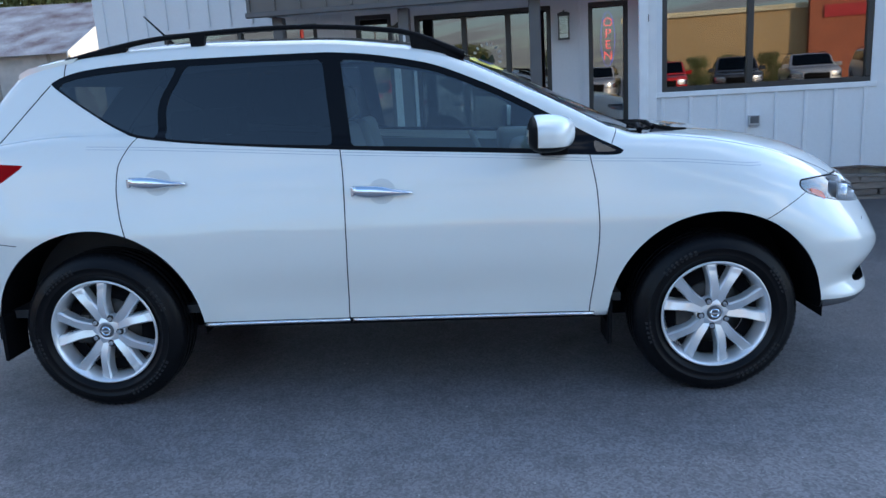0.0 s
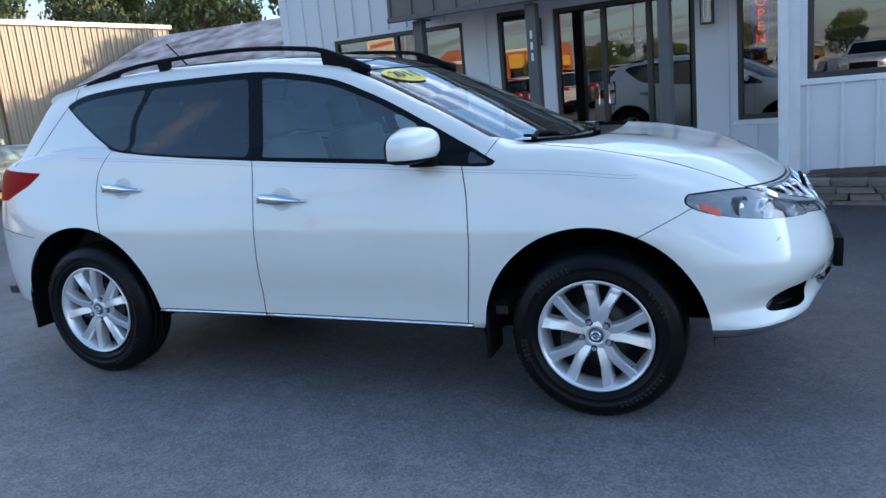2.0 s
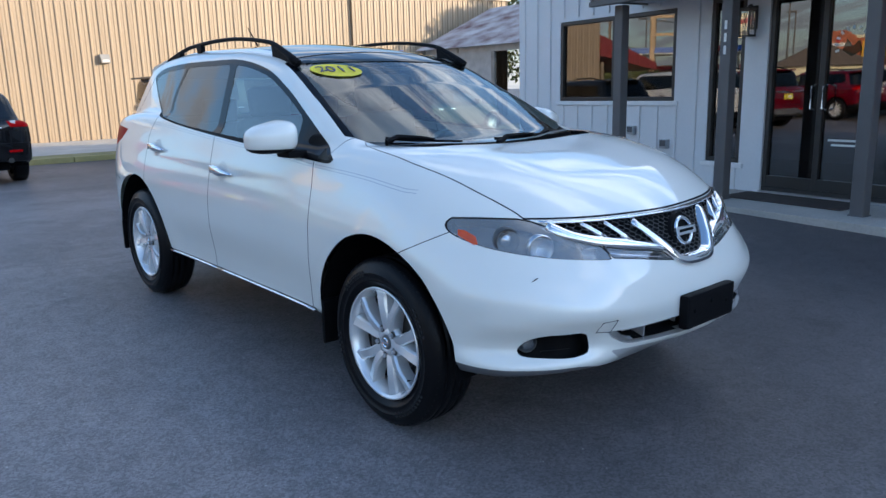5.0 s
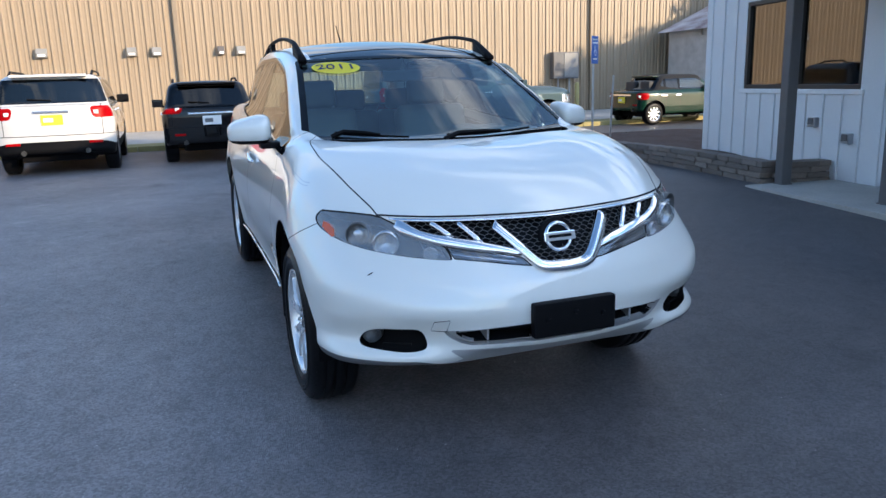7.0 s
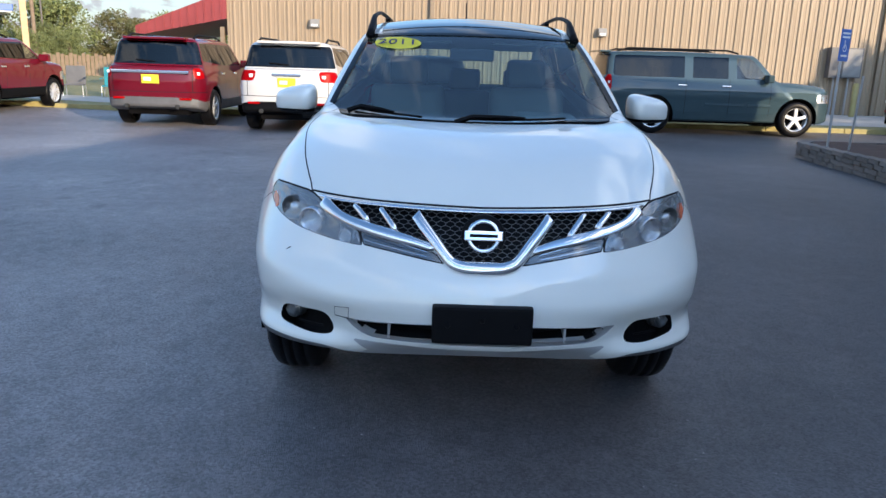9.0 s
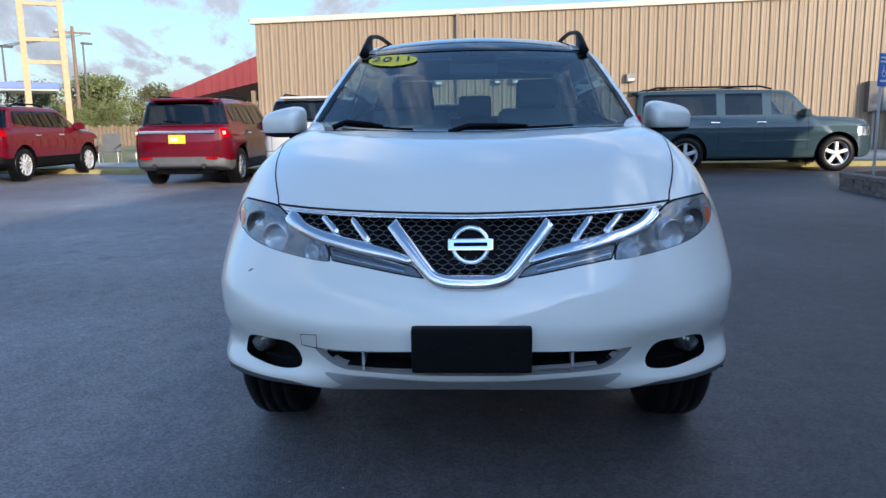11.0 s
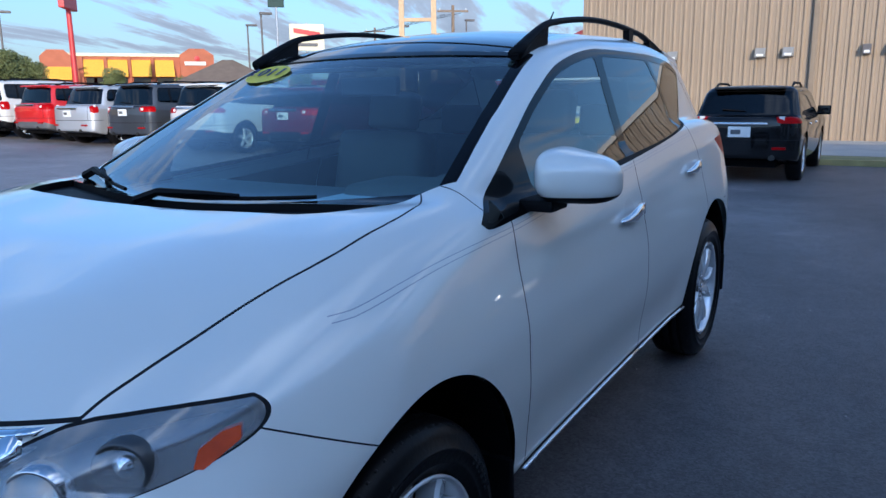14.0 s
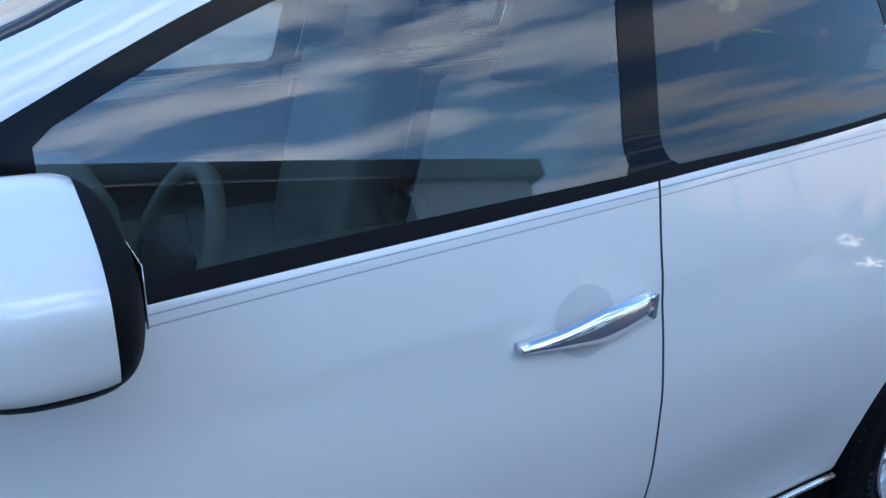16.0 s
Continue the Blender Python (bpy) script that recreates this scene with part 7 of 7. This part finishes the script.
    if tag:
        pl = part("number_plate", bx(rb.x - 0.022, rb.x - 0.004, -0.17, 0.17, lamp[0] - 0.10 - drop, lamp[0] + 0.07 - drop, 0.004, 1), tag, v)
        part("plate_bar", bx(rb.x - 0.026, rb.x - 0.022, -0.02, 0.13, lamp[0] - 0.05 - drop, lamp[0] + 0.02 - drop), WHITE_SIGN if tag is YELLOW_TAG else GREY_PLASTIC, pl)
    part("tailgate_bar", bx(rb.x - 0.018, rb.x + 0.02, -bar, bar, lamp[0] + 0.10 - drop, lamp[0] + 0.15 - 1.15 * drop, 0.008), CHROME, v)
    part("rear_wiper", tube(bmesh.new(), [(-roof_r - (H - belt - 0.14) * lean - 0.03, 0.0, belt + 0.10), (-roof_r - (H - belt - 0.16) * lean - 0.03, 0.38, belt + 0.13)], 0.012), PLASTIC, v)
    for y in (-0.5, 0.5):
        part("exhaust_tip", tube(bmesh.new(), [(-rear + 0.25, y, 0.42), (-rear + 0.0, y, 0.42)], 0.045), BRAKE, v)
    part("rear_spoiler", bx(-roof_r - 0.14, -roof_r + 0.12, -W * 0.62, W * 0.62, H - 0.075, H - 0.03, 0.02), mat, v)
    for sd in (1, -1):
        part("bumper_reflector", bx(-rear + 0.03, -rear + 0.09, min(sd * W * 0.55, sd * W * 0.78), max(sd * W * 0.55, sd * W * 0.78), 0.55, 0.59, 0.008), RED_LENS, v)
    return v


def stand(x, y, rz):
    return pose(x, y, gz(x, y), 0, 0, rz)


acadia = vehicle("suv", "white seven-seat suv with a dark lower bumper and yellow tag", CREAM_WHITE, stand(-12.0, -3.15, 180), 2.45, 2.42, 2.95, 0.97, 1.76, 1.19, 1.20, 0.45, 2.05, lean=0.22, clad=PLASTIC, spokes=6, tag=YELLOW_TAG, lamp=(0.98, 1.18), wrap=-0.03, bar=0.27)
vehicle("suv", "metallic red suv with grey lower bumper and yellow tag", RED_PAINT, stand(-12.42, -5.9, 180), 2.40, 2.42, 2.86, 0.98, 1.78, 1.18, 1.15, 0.35, 2.0, lean=0.22, clad=GREY_PLASTIC, spokes=5, tag=YELLOW_TAG, lamp=(0.96, 1.17), lamp_in=0.80, wrap=-0.03, bar=0.76)
vehicle("crossover", "black compact crossover with clear white plate", BLACK_PAINT, stand(-12.4, -0.5, 180), 2.25, 2.3, 2.75, 0.89, 1.57, 1.04, 1.10, 0.30, 1.55, lean=0.55, spokes=10, tag=WHITE_SIGN, lamp=(0.96, 1.12), lamp_in=0.58, bar=0.42, drop=0.12)
long_suv = vehicle("suv", "long blue-grey suv with chrome wheels and roof rack", BLUEGREY, stand(-13.42, 6.29, 90), 2.62, 2.98, 3.30, 0.99, 1.86, 1.22, 1.22, 0.62, 2.75, hood=1.22, nose=1.06, lean=0.10, glassy=CLEAR_CAR_GLASS, spokes=5, tag=None, wheel_r=0.40, lamp=(0.95, 1.3), lamp_in=0.85, posts=(0.02, -0.98), pillar=BLUEGREY, kick=0.0, post_w=0.19)
for sd in (1, -1):
    for x0, x1 in ((-0.48, 0.40), (0.50, 1.02)):
        part("side_moulding", bx(x0, x1, min(sd * 0.975, sd * 1.002), max(sd * 0.975, sd * 1.002), 0.66, 0.72, 0.01), BLUEGREY, long_suv)
for x in (-1.9, -0.4):
    part("rack_bar", tube(bmesh.new(), [(x, -0.66, 1.90), (x, 0.66, 1.90)], 0.015), PLASTIC, long_suv)
vehicle("convertible", "dark green small convertible with a black fabric roof", GREEN_PAINT, stand(-13.95, 12.95, 90), 1.75, 1.78, 2.47, 0.84, 1.40, 0.94, 0.85, 0.35, 0.98, hood=0.93, nose=0.80, lean=0.75, glassy=CLEAR_CAR_GLASS, roof_mat=FABRIC_TOP, spokes=10, tag=YELLOW_TAG, wheel_r=0.31, lamp=(0.72, 0.9), lamp_in=0.75, rails=False, posts=(-0.42, -0.9))
vehicle("crossover", "metallic red compact crossover with silver wheels", RED_PAINT, stand(-12.86, -10.85, 180), 2.20, 2.24, 2.69, 0.92, 1.66, 1.12, 1.18, 0.30, 1.60, lean=0.42, glassy=CLEAR_CAR_GLASS, clad=PLASTIC, spokes=10, tag=WHITE_SIGN, lamp=(0.98, 1.14), lamp_in=0.55, wheel_r=0.36)
vehicle("suv", "white suv with dark lower cladding and red lamps", CREAM_WHITE, stand(-12.2, -13.2, 180), 2.35, 2.38, 2.915, 0.97, 1.74, 1.12, 1.10, 0.35, 1.95, lean=0.30, clad=PLASTIC, spokes=5, tag=None, lamp=(1.0, 1.13), lamp_in=0.5)
grey_suv = vehicle("suv", "dark grey suv with white plate", GREY_PAINT, stand(-12.1, -15.65, 180), 2.35, 2.35, 2.79, 0.95, 1.72, 1.10, 1.1, 0.35, 1.95, lean=0.28, spokes=5, tag=WHITE_SIGN, lamp=(0.98, 1.12))
silver_suv = vehicle("crossover", "silver crossover with tall red tail lamps", SILVER_CAR, stand(-12.1, -18.0, 180), 2.3, 2.4, 2.8, 0.95, 1.66, 1.08, 1.1, 0.3, 1.75, lean=0.42, spokes=6, tag=WHITE_SIGN, lamp=(0.9, 1.28), lamp_in=0.8)
red_suv = vehicle("suv", "bright red suv with silver wheels", paint("bright_red_paint", (0.5, 0.02, 0.02)), stand(-12.1, -20.3, 180), 2.25, 2.25, 2.7, 0.92, 1.68, 1.08, 1.1, 0.35, 1.85, lean=0.25, clad=GREY_PLASTIC, spokes=5, lamp=(0.95, 1.12))
box_suv = vehicle("suv", "boxy white suv with black trim", CREAM_WHITE, stand(-12.0, -22.6, 180), 2.1, 2.15, 2.65, 0.92, 1.80, 1.12, 1.05, 0.6, 2.0, lean=0.06, clad=PLASTIC, spokes=5, wheel_r=0.38, lamp=(0.9, 1.15), lamp_in=0.8)
for x, y, src, lb in ((-12.0, -25.0, grey_suv, ""), (-12.0, -27.4, silver_suv, ""), (-12.0, -29.8, grey_suv, "")):
    copy_thing(src, stand(x, y, 180))
vehicle("suv", "boxy black off-roader parked on the verge", BLACK_PAINT, stand(-9.2, -31.0, 200), 2.0, 2.1, 2.6, 0.92, 1.82, 1.15, 0.95, 0.65, 2.0, lean=0.04, spokes=5, wheel_r=0.40, lamp=(0.95, 1.15), lamp_in=0.85)
for x, src in ((-3.5, box_suv), (-0.6, silver_suv), (2.3, red_suv), (5.2, grey_suv), (8.1, silver_suv), (11.0, acadia), (13.9, grey_suv), (16.8, box_suv)):
    copy_thing(src, stand(x, -22.0, 90))


# ---- far surroundings ----
def tree_meshes(seed, h, spread, n, leaf, low=0.35):
    rnd = random.Random(seed)
    bm = bmesh.new()
    tube(bm, [(0, 0, -0.2), (0.05, 0.02, h * 0.25), (-0.03, 0.06, h * 0.55), (0.02, 0, h * 0.8)], 0.1, 8, radii=[h * 0.028, h * 0.021, h * 0.013, h * 0.004])
    lumps = []
    for k in range(14):
        an, zz = rnd.uniform(0, 6.28), rnd.uniform(low, 0.92)
        rr = spread * rnd.uniform(0.35, 0.85) * (1.15 - zz * 0.75)
        c = Vector((math.cos(an) * rr, math.sin(an) * rr, h * zz))
        lumps.append((c, spread * rnd.uniform(0.28, 0.5)))
        tube(bm, [(0, 0, h * zz * 0.6), tuple(c * 0.6 + Vector((0, 0, h * zz * 0.3))), tuple(c)], 0.03, 5, radii=[h * 0.010, h * 0.006, h * 0.002])
    trunk = bpy.data.meshes.new("trunk")
    bm.to_mesh(trunk)
    trunk.materials.append(BARK)
    vs, fs = [], []
    for _ in range(n):
        c, r = rnd.choice(lumps)
        d = Vector((rnd.gauss(0, 1), rnd.gauss(0, 1), rnd.gauss(0, 0.8))).normalized() * r * rnd.uniform(0.35, 1.05) ** 0.6
        p = c + d
        q = Euler((rnd.uniform(0, 6.3), rnd.uniform(0, 6.3), rnd.uniform(0, 6.3))).to_matrix()
        s = leaf * rnd.uniform(0.6, 1.3)
        k = len(vs)
        vs += [tuple(p + q @ Vector(o) * s) for o in ((-0.5, 0, 0), (0, -0.3, 0.08), (0.5, 0, 0), (0, 0.3, 0.08))]
        fs.append((k, k + 1, k + 2, k + 3))
    crown = bpy.data.meshes.new("crown")
    crown.from_pydata(vs, [], fs)
    return trunk, crown


KINDS = [tree_meshes(k, 8.0, sp, n, lf, lo) for k, (sp, n, lf, lo) in enumerate(((3.0, 8000, 0.24, 0.35), (3.6, 8500, 0.25, 0.32), (2.5, 7000, 0.22, 0.35), (4.2, 8000, 0.28, 0.08), (3.6, 8000, 0.26, 0.1)))]


def tree(x, y, h, kind=0, leaf=LEAF, wide=1.0, label="leafy green tree with an uneven crown"):
    trunk, crown = KINDS[kind]
    t = thing("tree", label, "tree", pose(x, y, gz(x, y), 0, 0, (x * 37 + y * 91) % 360) @ Matrix.Diagonal((h / 8 * wide, h / 8 * wide, h / 8, 1)))
    mesh_part("trunk", trunk, BARK, t)
    c = crown.copy()
    c.materials.append(leaf)
    mesh_part("crown", c, leaf, t)
    return t


for x, y, h, k in ((-40, 28, 11, 1), (-36, 34, 12, 0), (-31, 38, 10, 1), (-27, 33, 11, 0), (-22, 40, 12, 1), (-17, 37, 10, 2), (-42, 40, 12, 0)):
    tree(x, y, h, k)
for x, y, h, k in ((-7, 27, 7.5, 1), (-2, 30, 6, 0), (3, 33, 6, 1), (-12, 28, 8, 2)):
    tree(x, y, h, k)
for i, (x, y, h) in enumerate(((-60, -40, 5.5), (-62, -36.5, 7), (-63, -33, 6), (-65, -29, 6), (-66, -24, 5.5), (-66, -20, 6), (-62, -26, 4.5), (-58, -32, 4), (-67, -15, 6), (-64, -11, 6.5))):
    tree(x, y, h * 0.85, 3 + i % 2, LEAF if i % 3 else LEAF_DRY, 1.5)
for x, y, h, k in ((-22.5, -53, 5.2, 0), (-26, -51.5, 6, 1), (-28, -50.5, 5, 2), (-16, -56, 6.5, 1), (-21, -55, 4.8, 2), (-33, -49, 4.2, 0), (-41, -37.5, 4.6, 2), (-8, -60, 6, 0), (-30.5, -58, 6, 1), (4, -62, 7, 1), (14, -60, 7, 0), (-40, -50, 3.6, 0)):
    tree(x, y, 0.75 * h, k, wide=1.15)
for x, y in ((-39.4, -23.9), (-41, -22.5), (-38.4, -25.2)):
    tree(x, y, 2.1, 3, LEAF, 1.2, "low round evergreen bush")

# long stucco shop row across the car park, mirrored in the office glass
mall = thing("shop_row", "long tan stucco shop row with dark awnings", "building", pose(-1, -46, 0.4), kind="structure")
part("wall", bx(0, 40, -9, 0, 0, 5.0), STUCCO, mall)
part("parapet", bx(-0.15, 40.15, -9.15, 0.2, 5.0, 5.35, 0.04), CREAM_SIGN, mall)
part("entrance_block", bx(12.5, 17.5, 0, 0.9, 0, 5.9, 0.05), BRICK_FAR, mall)
part("roof_block", bx(18, 34, -6, -3, 5.2, 6.4), SHINGLE, mall)
for k in range(7):
    u = 18.2 + 3.0 * k
    bm = bmesh.new()
    prism(bm, [(0, 3.5), (1.2, 2.8), (1.2, 2.65), (0, 2.65)], 2.6, lambda a, v, d, u=u: (u + d, a, v))
    part("awning", bm, SHINGLE, mall)
    part("shop_window", bx(u + 0.1, u + 2.5, -0.03, 0.05, 0.4, 2.55), CAR_GLASS, mall)
    part("pier", bx(u + 2.62, u + 2.98, 0, 0.12, 0, 3.6), CREAM_SIGN, mall)
part("sign_bar", bx(13.4, 16.6, 0.9, 1.0, 4.2, 5.0), RED_SIGN, mall)
for x, y in ((1.5, -43.5), (4.0, -43.2), (6.5, -43.6), (9.0, -43.4)):
    tree(x, y, 1.9, 3, LEAF, 1.3, "low clipped hedge bush before the shop row")

# brick restaurant with yellow awnings
ax, ay, bx_, by_ = -50.4, -58.4, -38.6, -66.95
R_ANG = math.degrees(math.atan2(by_ - ay, bx_ - ax))
rest = thing("restaurant", "orange brick restaurant with yellow awnings", "building", pose(ax, ay, 0.4, 0, 0, R_ANG), kind="structure")
R_L = math.hypot(bx_ - ax, by_ - ay)
part("wall", bx(0, R_L, -12, 0, 0, 5.2), BRICK_FAR, rest)
part("cornice", bx(-0.1, R_L + 0.1, -12.1, 0.15, 5.2, 5.5, 0.03), CREAM_SIGN, rest)
for u0, u1, z in ((-0.6, 2.6, 6.0), (R_L - 2.4, R_L + 0.3, 5.75)):
    bm = bmesh.new()
    prism(bm, [(u0, 0), (u1, 0), (u1, z - 0.6), ((u0 + u1) / 2 + 0.7, z), ((u0 + u1) / 2 - 0.7, z), (u0, z - 0.6)], 1.2, lambda u, v, d: (u, 0.5 - d, v))
    part("tower", bm, BRICK_FAR, rest)
for k in range(4):
    u = 3.2 + 2.1 * k
    bm = bmesh.new()
    prism(bm, [(0.0, 4.9), (0.9, 3.5), (0.9, 3.3), (0, 3.3)], 1.75, lambda a, v, d, u=u: (u + d, a, v))
    part("awning", bm, AWNING, rest)
    w = part("window", bx(u + 0.1, u + 1.65, -0.02, 0.06, 1.0, 3.2), CAR_GLASS, rest)
    part("pier", bx(u + 1.8, u + 2.05, 0, 0.3, 0, 5.2), BRICK_FAR, rest)
part("sign_bar", bx(0.2, 2.2, 0.5, 0.62, 4.4, 4.75), WHITE_SIGN, rest)
part("sign_dot", lathe(bmesh.new(), [(0.001, 0.7), (0.25, 0.68), (0.25, 0.5)], 16), RED_SIGN, rest, m=pose(1.0, 0, 5.05))
part("entrance", bx(R_L - 2.0, R_L - 0.6, 0.5, 0.56, 0, 2.6), CAR_GLASS, rest)
part("awning", prism(bmesh.new(), [(0.5, 4.2), (1.3, 3.2), (1.3, 3.0), (0.5, 3.0)], 2.2, lambda a, v, d: (R_L - 2.3 + d, a, v)), AWNING, rest)


def mast(name, x, y, h, r, mat, label, cat):
    t = thing(name, label, cat, pose(x, y, gz(x, y)))
    part("pole", tube(bmesh.new(), [(0, 0, -0.2), (0, 0, h)], r, 10, radii=[r, r * 0.75]), mat, t)
    return t


rp = mast("sign_pole", -29.9, -48.8, 7.4, 0.22, RED_SIGN, "tall red sign pole with a red board", "sign")
part("board", bx(-1.4, 1.4, -0.2, 0.2, 7.2, 9.0, 0.08), RED_SIGN, rp, m=pose(0, 0, 0, 0, 0, 40))
can = thing("fuel_canopy", "fuel station canopy with a blue fascia", "canopy", pose(-52.3, -40.5, 0.3, 0, 0, -54), kind="structure")
part("roof", bx(-7, 6.2, -3, 3, 3.9, 4.0), WHITE_SIGN, can)
part("fascia", bx(-7.1, 6.3, -3.1, 3.1, 4.0, 4.5, 0.03), BLUE_SIGN, can)
part("red_panel", bx(1.0, 3.8, 3.1, 3.16, 4.05, 4.45), RED_SIGN, can)
for u in (-5, 0, 5):
    part("post", bx(u - 0.2, u + 0.2, -0.2, 0.2, 0, 3.9), WHITE_SIGN, can)
shop = thing("fuel_shop", "low fuel station shop with a red band", "building", pose(-58, -46, 0.3, 0, 0, -54), kind="structure")
part("wall", bx(-6, 6, -3, 3, 0, 3.0), CREAM_SIGN, shop)
part("band", bx(-6.05, 6.05, -3.05, 3.05, 2.4, 2.9), RED_SIGN, shop)
bs = mast("board_sign", -42.1, -37.8, 6.6, 0.14, STEEL, "cream board sign on a steel pole", "sign")
brd = part("board", bx(-1.3, 1.3, -0.12, 0.12, 4.55, 6.5, 0.03), CREAM_SIGN, bs, m=pose(0, 0, 0, 0, 0, -42))
part("bar", prism(bmesh.new(), [(-1.0, 5.55), (1.0, 5.85), (1.0, 6.2), (-1.0, 5.9)], 0.03, lambda u, v, d: (u, 0.12 + d, v)), RED_SIGN, brd)
part("bar", bx(-0.8, 1.1, 0.12, 0.15, 4.85, 5.1), GREY_PLASTIC, brd)
for x, y, h in ((-39.9, -40.3, 7.3), (-54.7, -37.8, 7.3), (-45, -47, 7.2), (-24, -52, 8.5), (-19, -54, 8.5), (-29, -56, 7.5), (-60, -34, 8)):
    lp = mast("street_lamp", x, y, h, 0.09, GREY_METAL, "tall slim car park lamp", "lamp")
    part("head", bx(-0.1, 0.8, -0.18, 0.18, h - 0.12, h + 0.05, 0.03), GREY_METAL, lp, m=pose(0, 0, 0, 0, 0, 150))
gp = mast("sign_pole", -40.6, -39.4, 8.4, 0.12, STEEL, "tall steel pole with a small green board", "sign")
part("board", bx(-0.6, 0.6, -0.1, 0.1, 7.7, 8.6, 0.03), GREEN_PAINT, gp, m=pose(0, 0, 0, 0, 0, -45))
hip = thing("house", "low building with a brown hip roof", "building", pose(-39.2, -43.4, 0.3, 0, 0, -46), kind="structure")
part("wall", bx(-3.6, 3.6, -3, 3, 0, 2.3), CREAM_SIGN, hip)
bm = bmesh.new()
base = [bm.verts.new(p) for p in ((-4, -3.5, 2.25), (4, -3.5, 2.25), (4, 3.5, 2.25), (-4, 3.5, 2.25))]
tip = [bm.verts.new((-0.4, 0, 4.15)), bm.verts.new((0.4, 0, 4.15))]
for q in ((base[0], base[1], tip[1], tip[0]), (base[1], base[2], tip[1]), (base[2], base[3], tip[0], tip[1]), (base[3], base[0], tip[0]), base[::-1]):
    bm.faces.new(q)
part("roof", bm, SHINGLE, hip)
fr = thing("empty_billboard", "empty tan steel sign frame with cross bars", "sign", pose(-34.4, -22.6, 0.2, 0, 0, -59))
for u in (-0.92, 0.92):
    part("leg", bx(u - 0.15, u + 0.15, -0.15, 0.15, -0.2, 9.0, 0.02), TAN_POLE, fr)
for z in (4.45, 5.6, 7.4):
    part("cross_bar", bx(-0.77, 0.77, -0.08, 0.08, z - 0.1, z + 0.1, 0.02), TAN_POLE, fr)
for x, y, h in ((-48.3, -28.5, 7.9), (-70, -52, 9)):
    up = mast("utility_pole", x, y, h, 0.15, WOOD_POLE, "wooden utility pole with a cross arm", "pole")
    part("cross_arm", bx(-1.2, 1.2, -0.06, 0.06, h - 0.5, h - 0.36), WOOD_POLE, up, m=pose(0, 0, 0, 0, 0, -50))
    for u in (-1.0, 0.0, 1.0):
        part("insulator", lathe(bmesh.new(), [(0.001, 0.16), (0.04, 0.12), (0.05, 0)], 10), WHITE_SIGN, up, m=pose(u * math.cos(radians(50)), -u * math.sin(radians(50)), h - 0.36, 90, 0, 0))
wire = thing("overhead_wires", "dark overhead power wires", "wire")
for k in range(3):
    pts = []
    for t in np.linspace(0, 1, 20):
        pts.append((-48.3 - 30 * t, -28.5 - 42 * t + (k - 1) * 0.7, 7.7 + 2.0 * t - 1.8 * t * (1 - t)))
    part("wire", tube(bmesh.new(), pts, 0.018, 4), PLASTIC, wire)
fence = thing("fence", "grey weathered board fence across the dry grass", "fence", pose(-36.2, -17.0, 0, 0, 0, -66))
for i in range(30):
    part("board", bx(0.2 * i, 0.2 * i + 0.17, 0, 0.03, 0, 1.25 + 0.06 * ((i * 7) % 3)), WOOD_POLE, fence)
for x, y, col, lb in ((-17.6, -11.1, GREY_PLASTIC, "grey mesh folding garden chair"), (-17.9, -10.1, material("teal_fabric", (0.02, 0.22, 0.27), 0.8, vary=0.1), "teal fabric folding garden chair")):
    ch = thing("garden_chair", lb, "chair", pose(x, y, gz(x, y), 0, 0, 15))
    part("seat", bx(-0.25, 0.25, -0.27, 0.27, 0.40, 0.43, 0.01), col, ch)
    part("backrest", bx(-0.28, -0.25, -0.27, 0.27, 0.43, 1.0, 0.01, m=pose(0, 0, 0, 0, -8, 0)), col, ch)
    for sx in (-0.25, 0.25):
        for sy in (-0.27, 0.27):
            part("leg", tube(bmesh.new(), [(sx * 1.1, sy, 0), (sx * 0.9, sy, 0.42)], 0.013), STEEL, ch)
    for sy in (-0.29, 0.29):
        part("arm_rest", bx(-0.27, 0.22, sy - 0.02, sy + 0.02, 0.62, 0.645, 0.005), col, ch)
# blue accessible-parking sign in the planter
hs = thing("parking_sign", "blue accessible parking sign on a steel pole", "sign", pose(-7.6, 6.27, 0.22, 0, 0, 125))
part("pole", tube(bmesh.new(), [(0, 0, -0.1), (0, 0, 1.9)], 0.022), STEEL, hs)
brd = part("board", bx(-0.15, 0.15, -0.035, -0.025, 1.42, 1.92, 0.004, 1), BLUE_SIGN, hs)
for z0, z1, w in ((1.84, 1.87, 0.11), (1.78, 1.81, 0.11), (1.49, 1.52, 0.09)):
    part("bar", bx(-w, w, -0.039, -0.035, z0, z1), WHITE_SIGN, brd)
sym = bmesh.new()
lathe(sym, [(0.045, -0.002), (0.045, 0.002), (0.055, 0.002), (0.055, -0.002)], 20, True)
part("symbol_ring", sym, WHITE_SIGN, brd, m=pose(0.0, -0.037, 1.62))
part("symbol_bar", bx(-0.02, -0.005, -0.039, -0.035, 1.62, 1.75), WHITE_SIGN, brd)
hp = thing("sign_post", "bare leaning steel sign post in the planter", "post", pose(-7.35, 6.5, 0.22, 0, 4, 0))
part("pole", tube(bmesh.new(), [(0, 0, -0.1), (0, 0, 1.2)], 0.018), STEEL, hp)
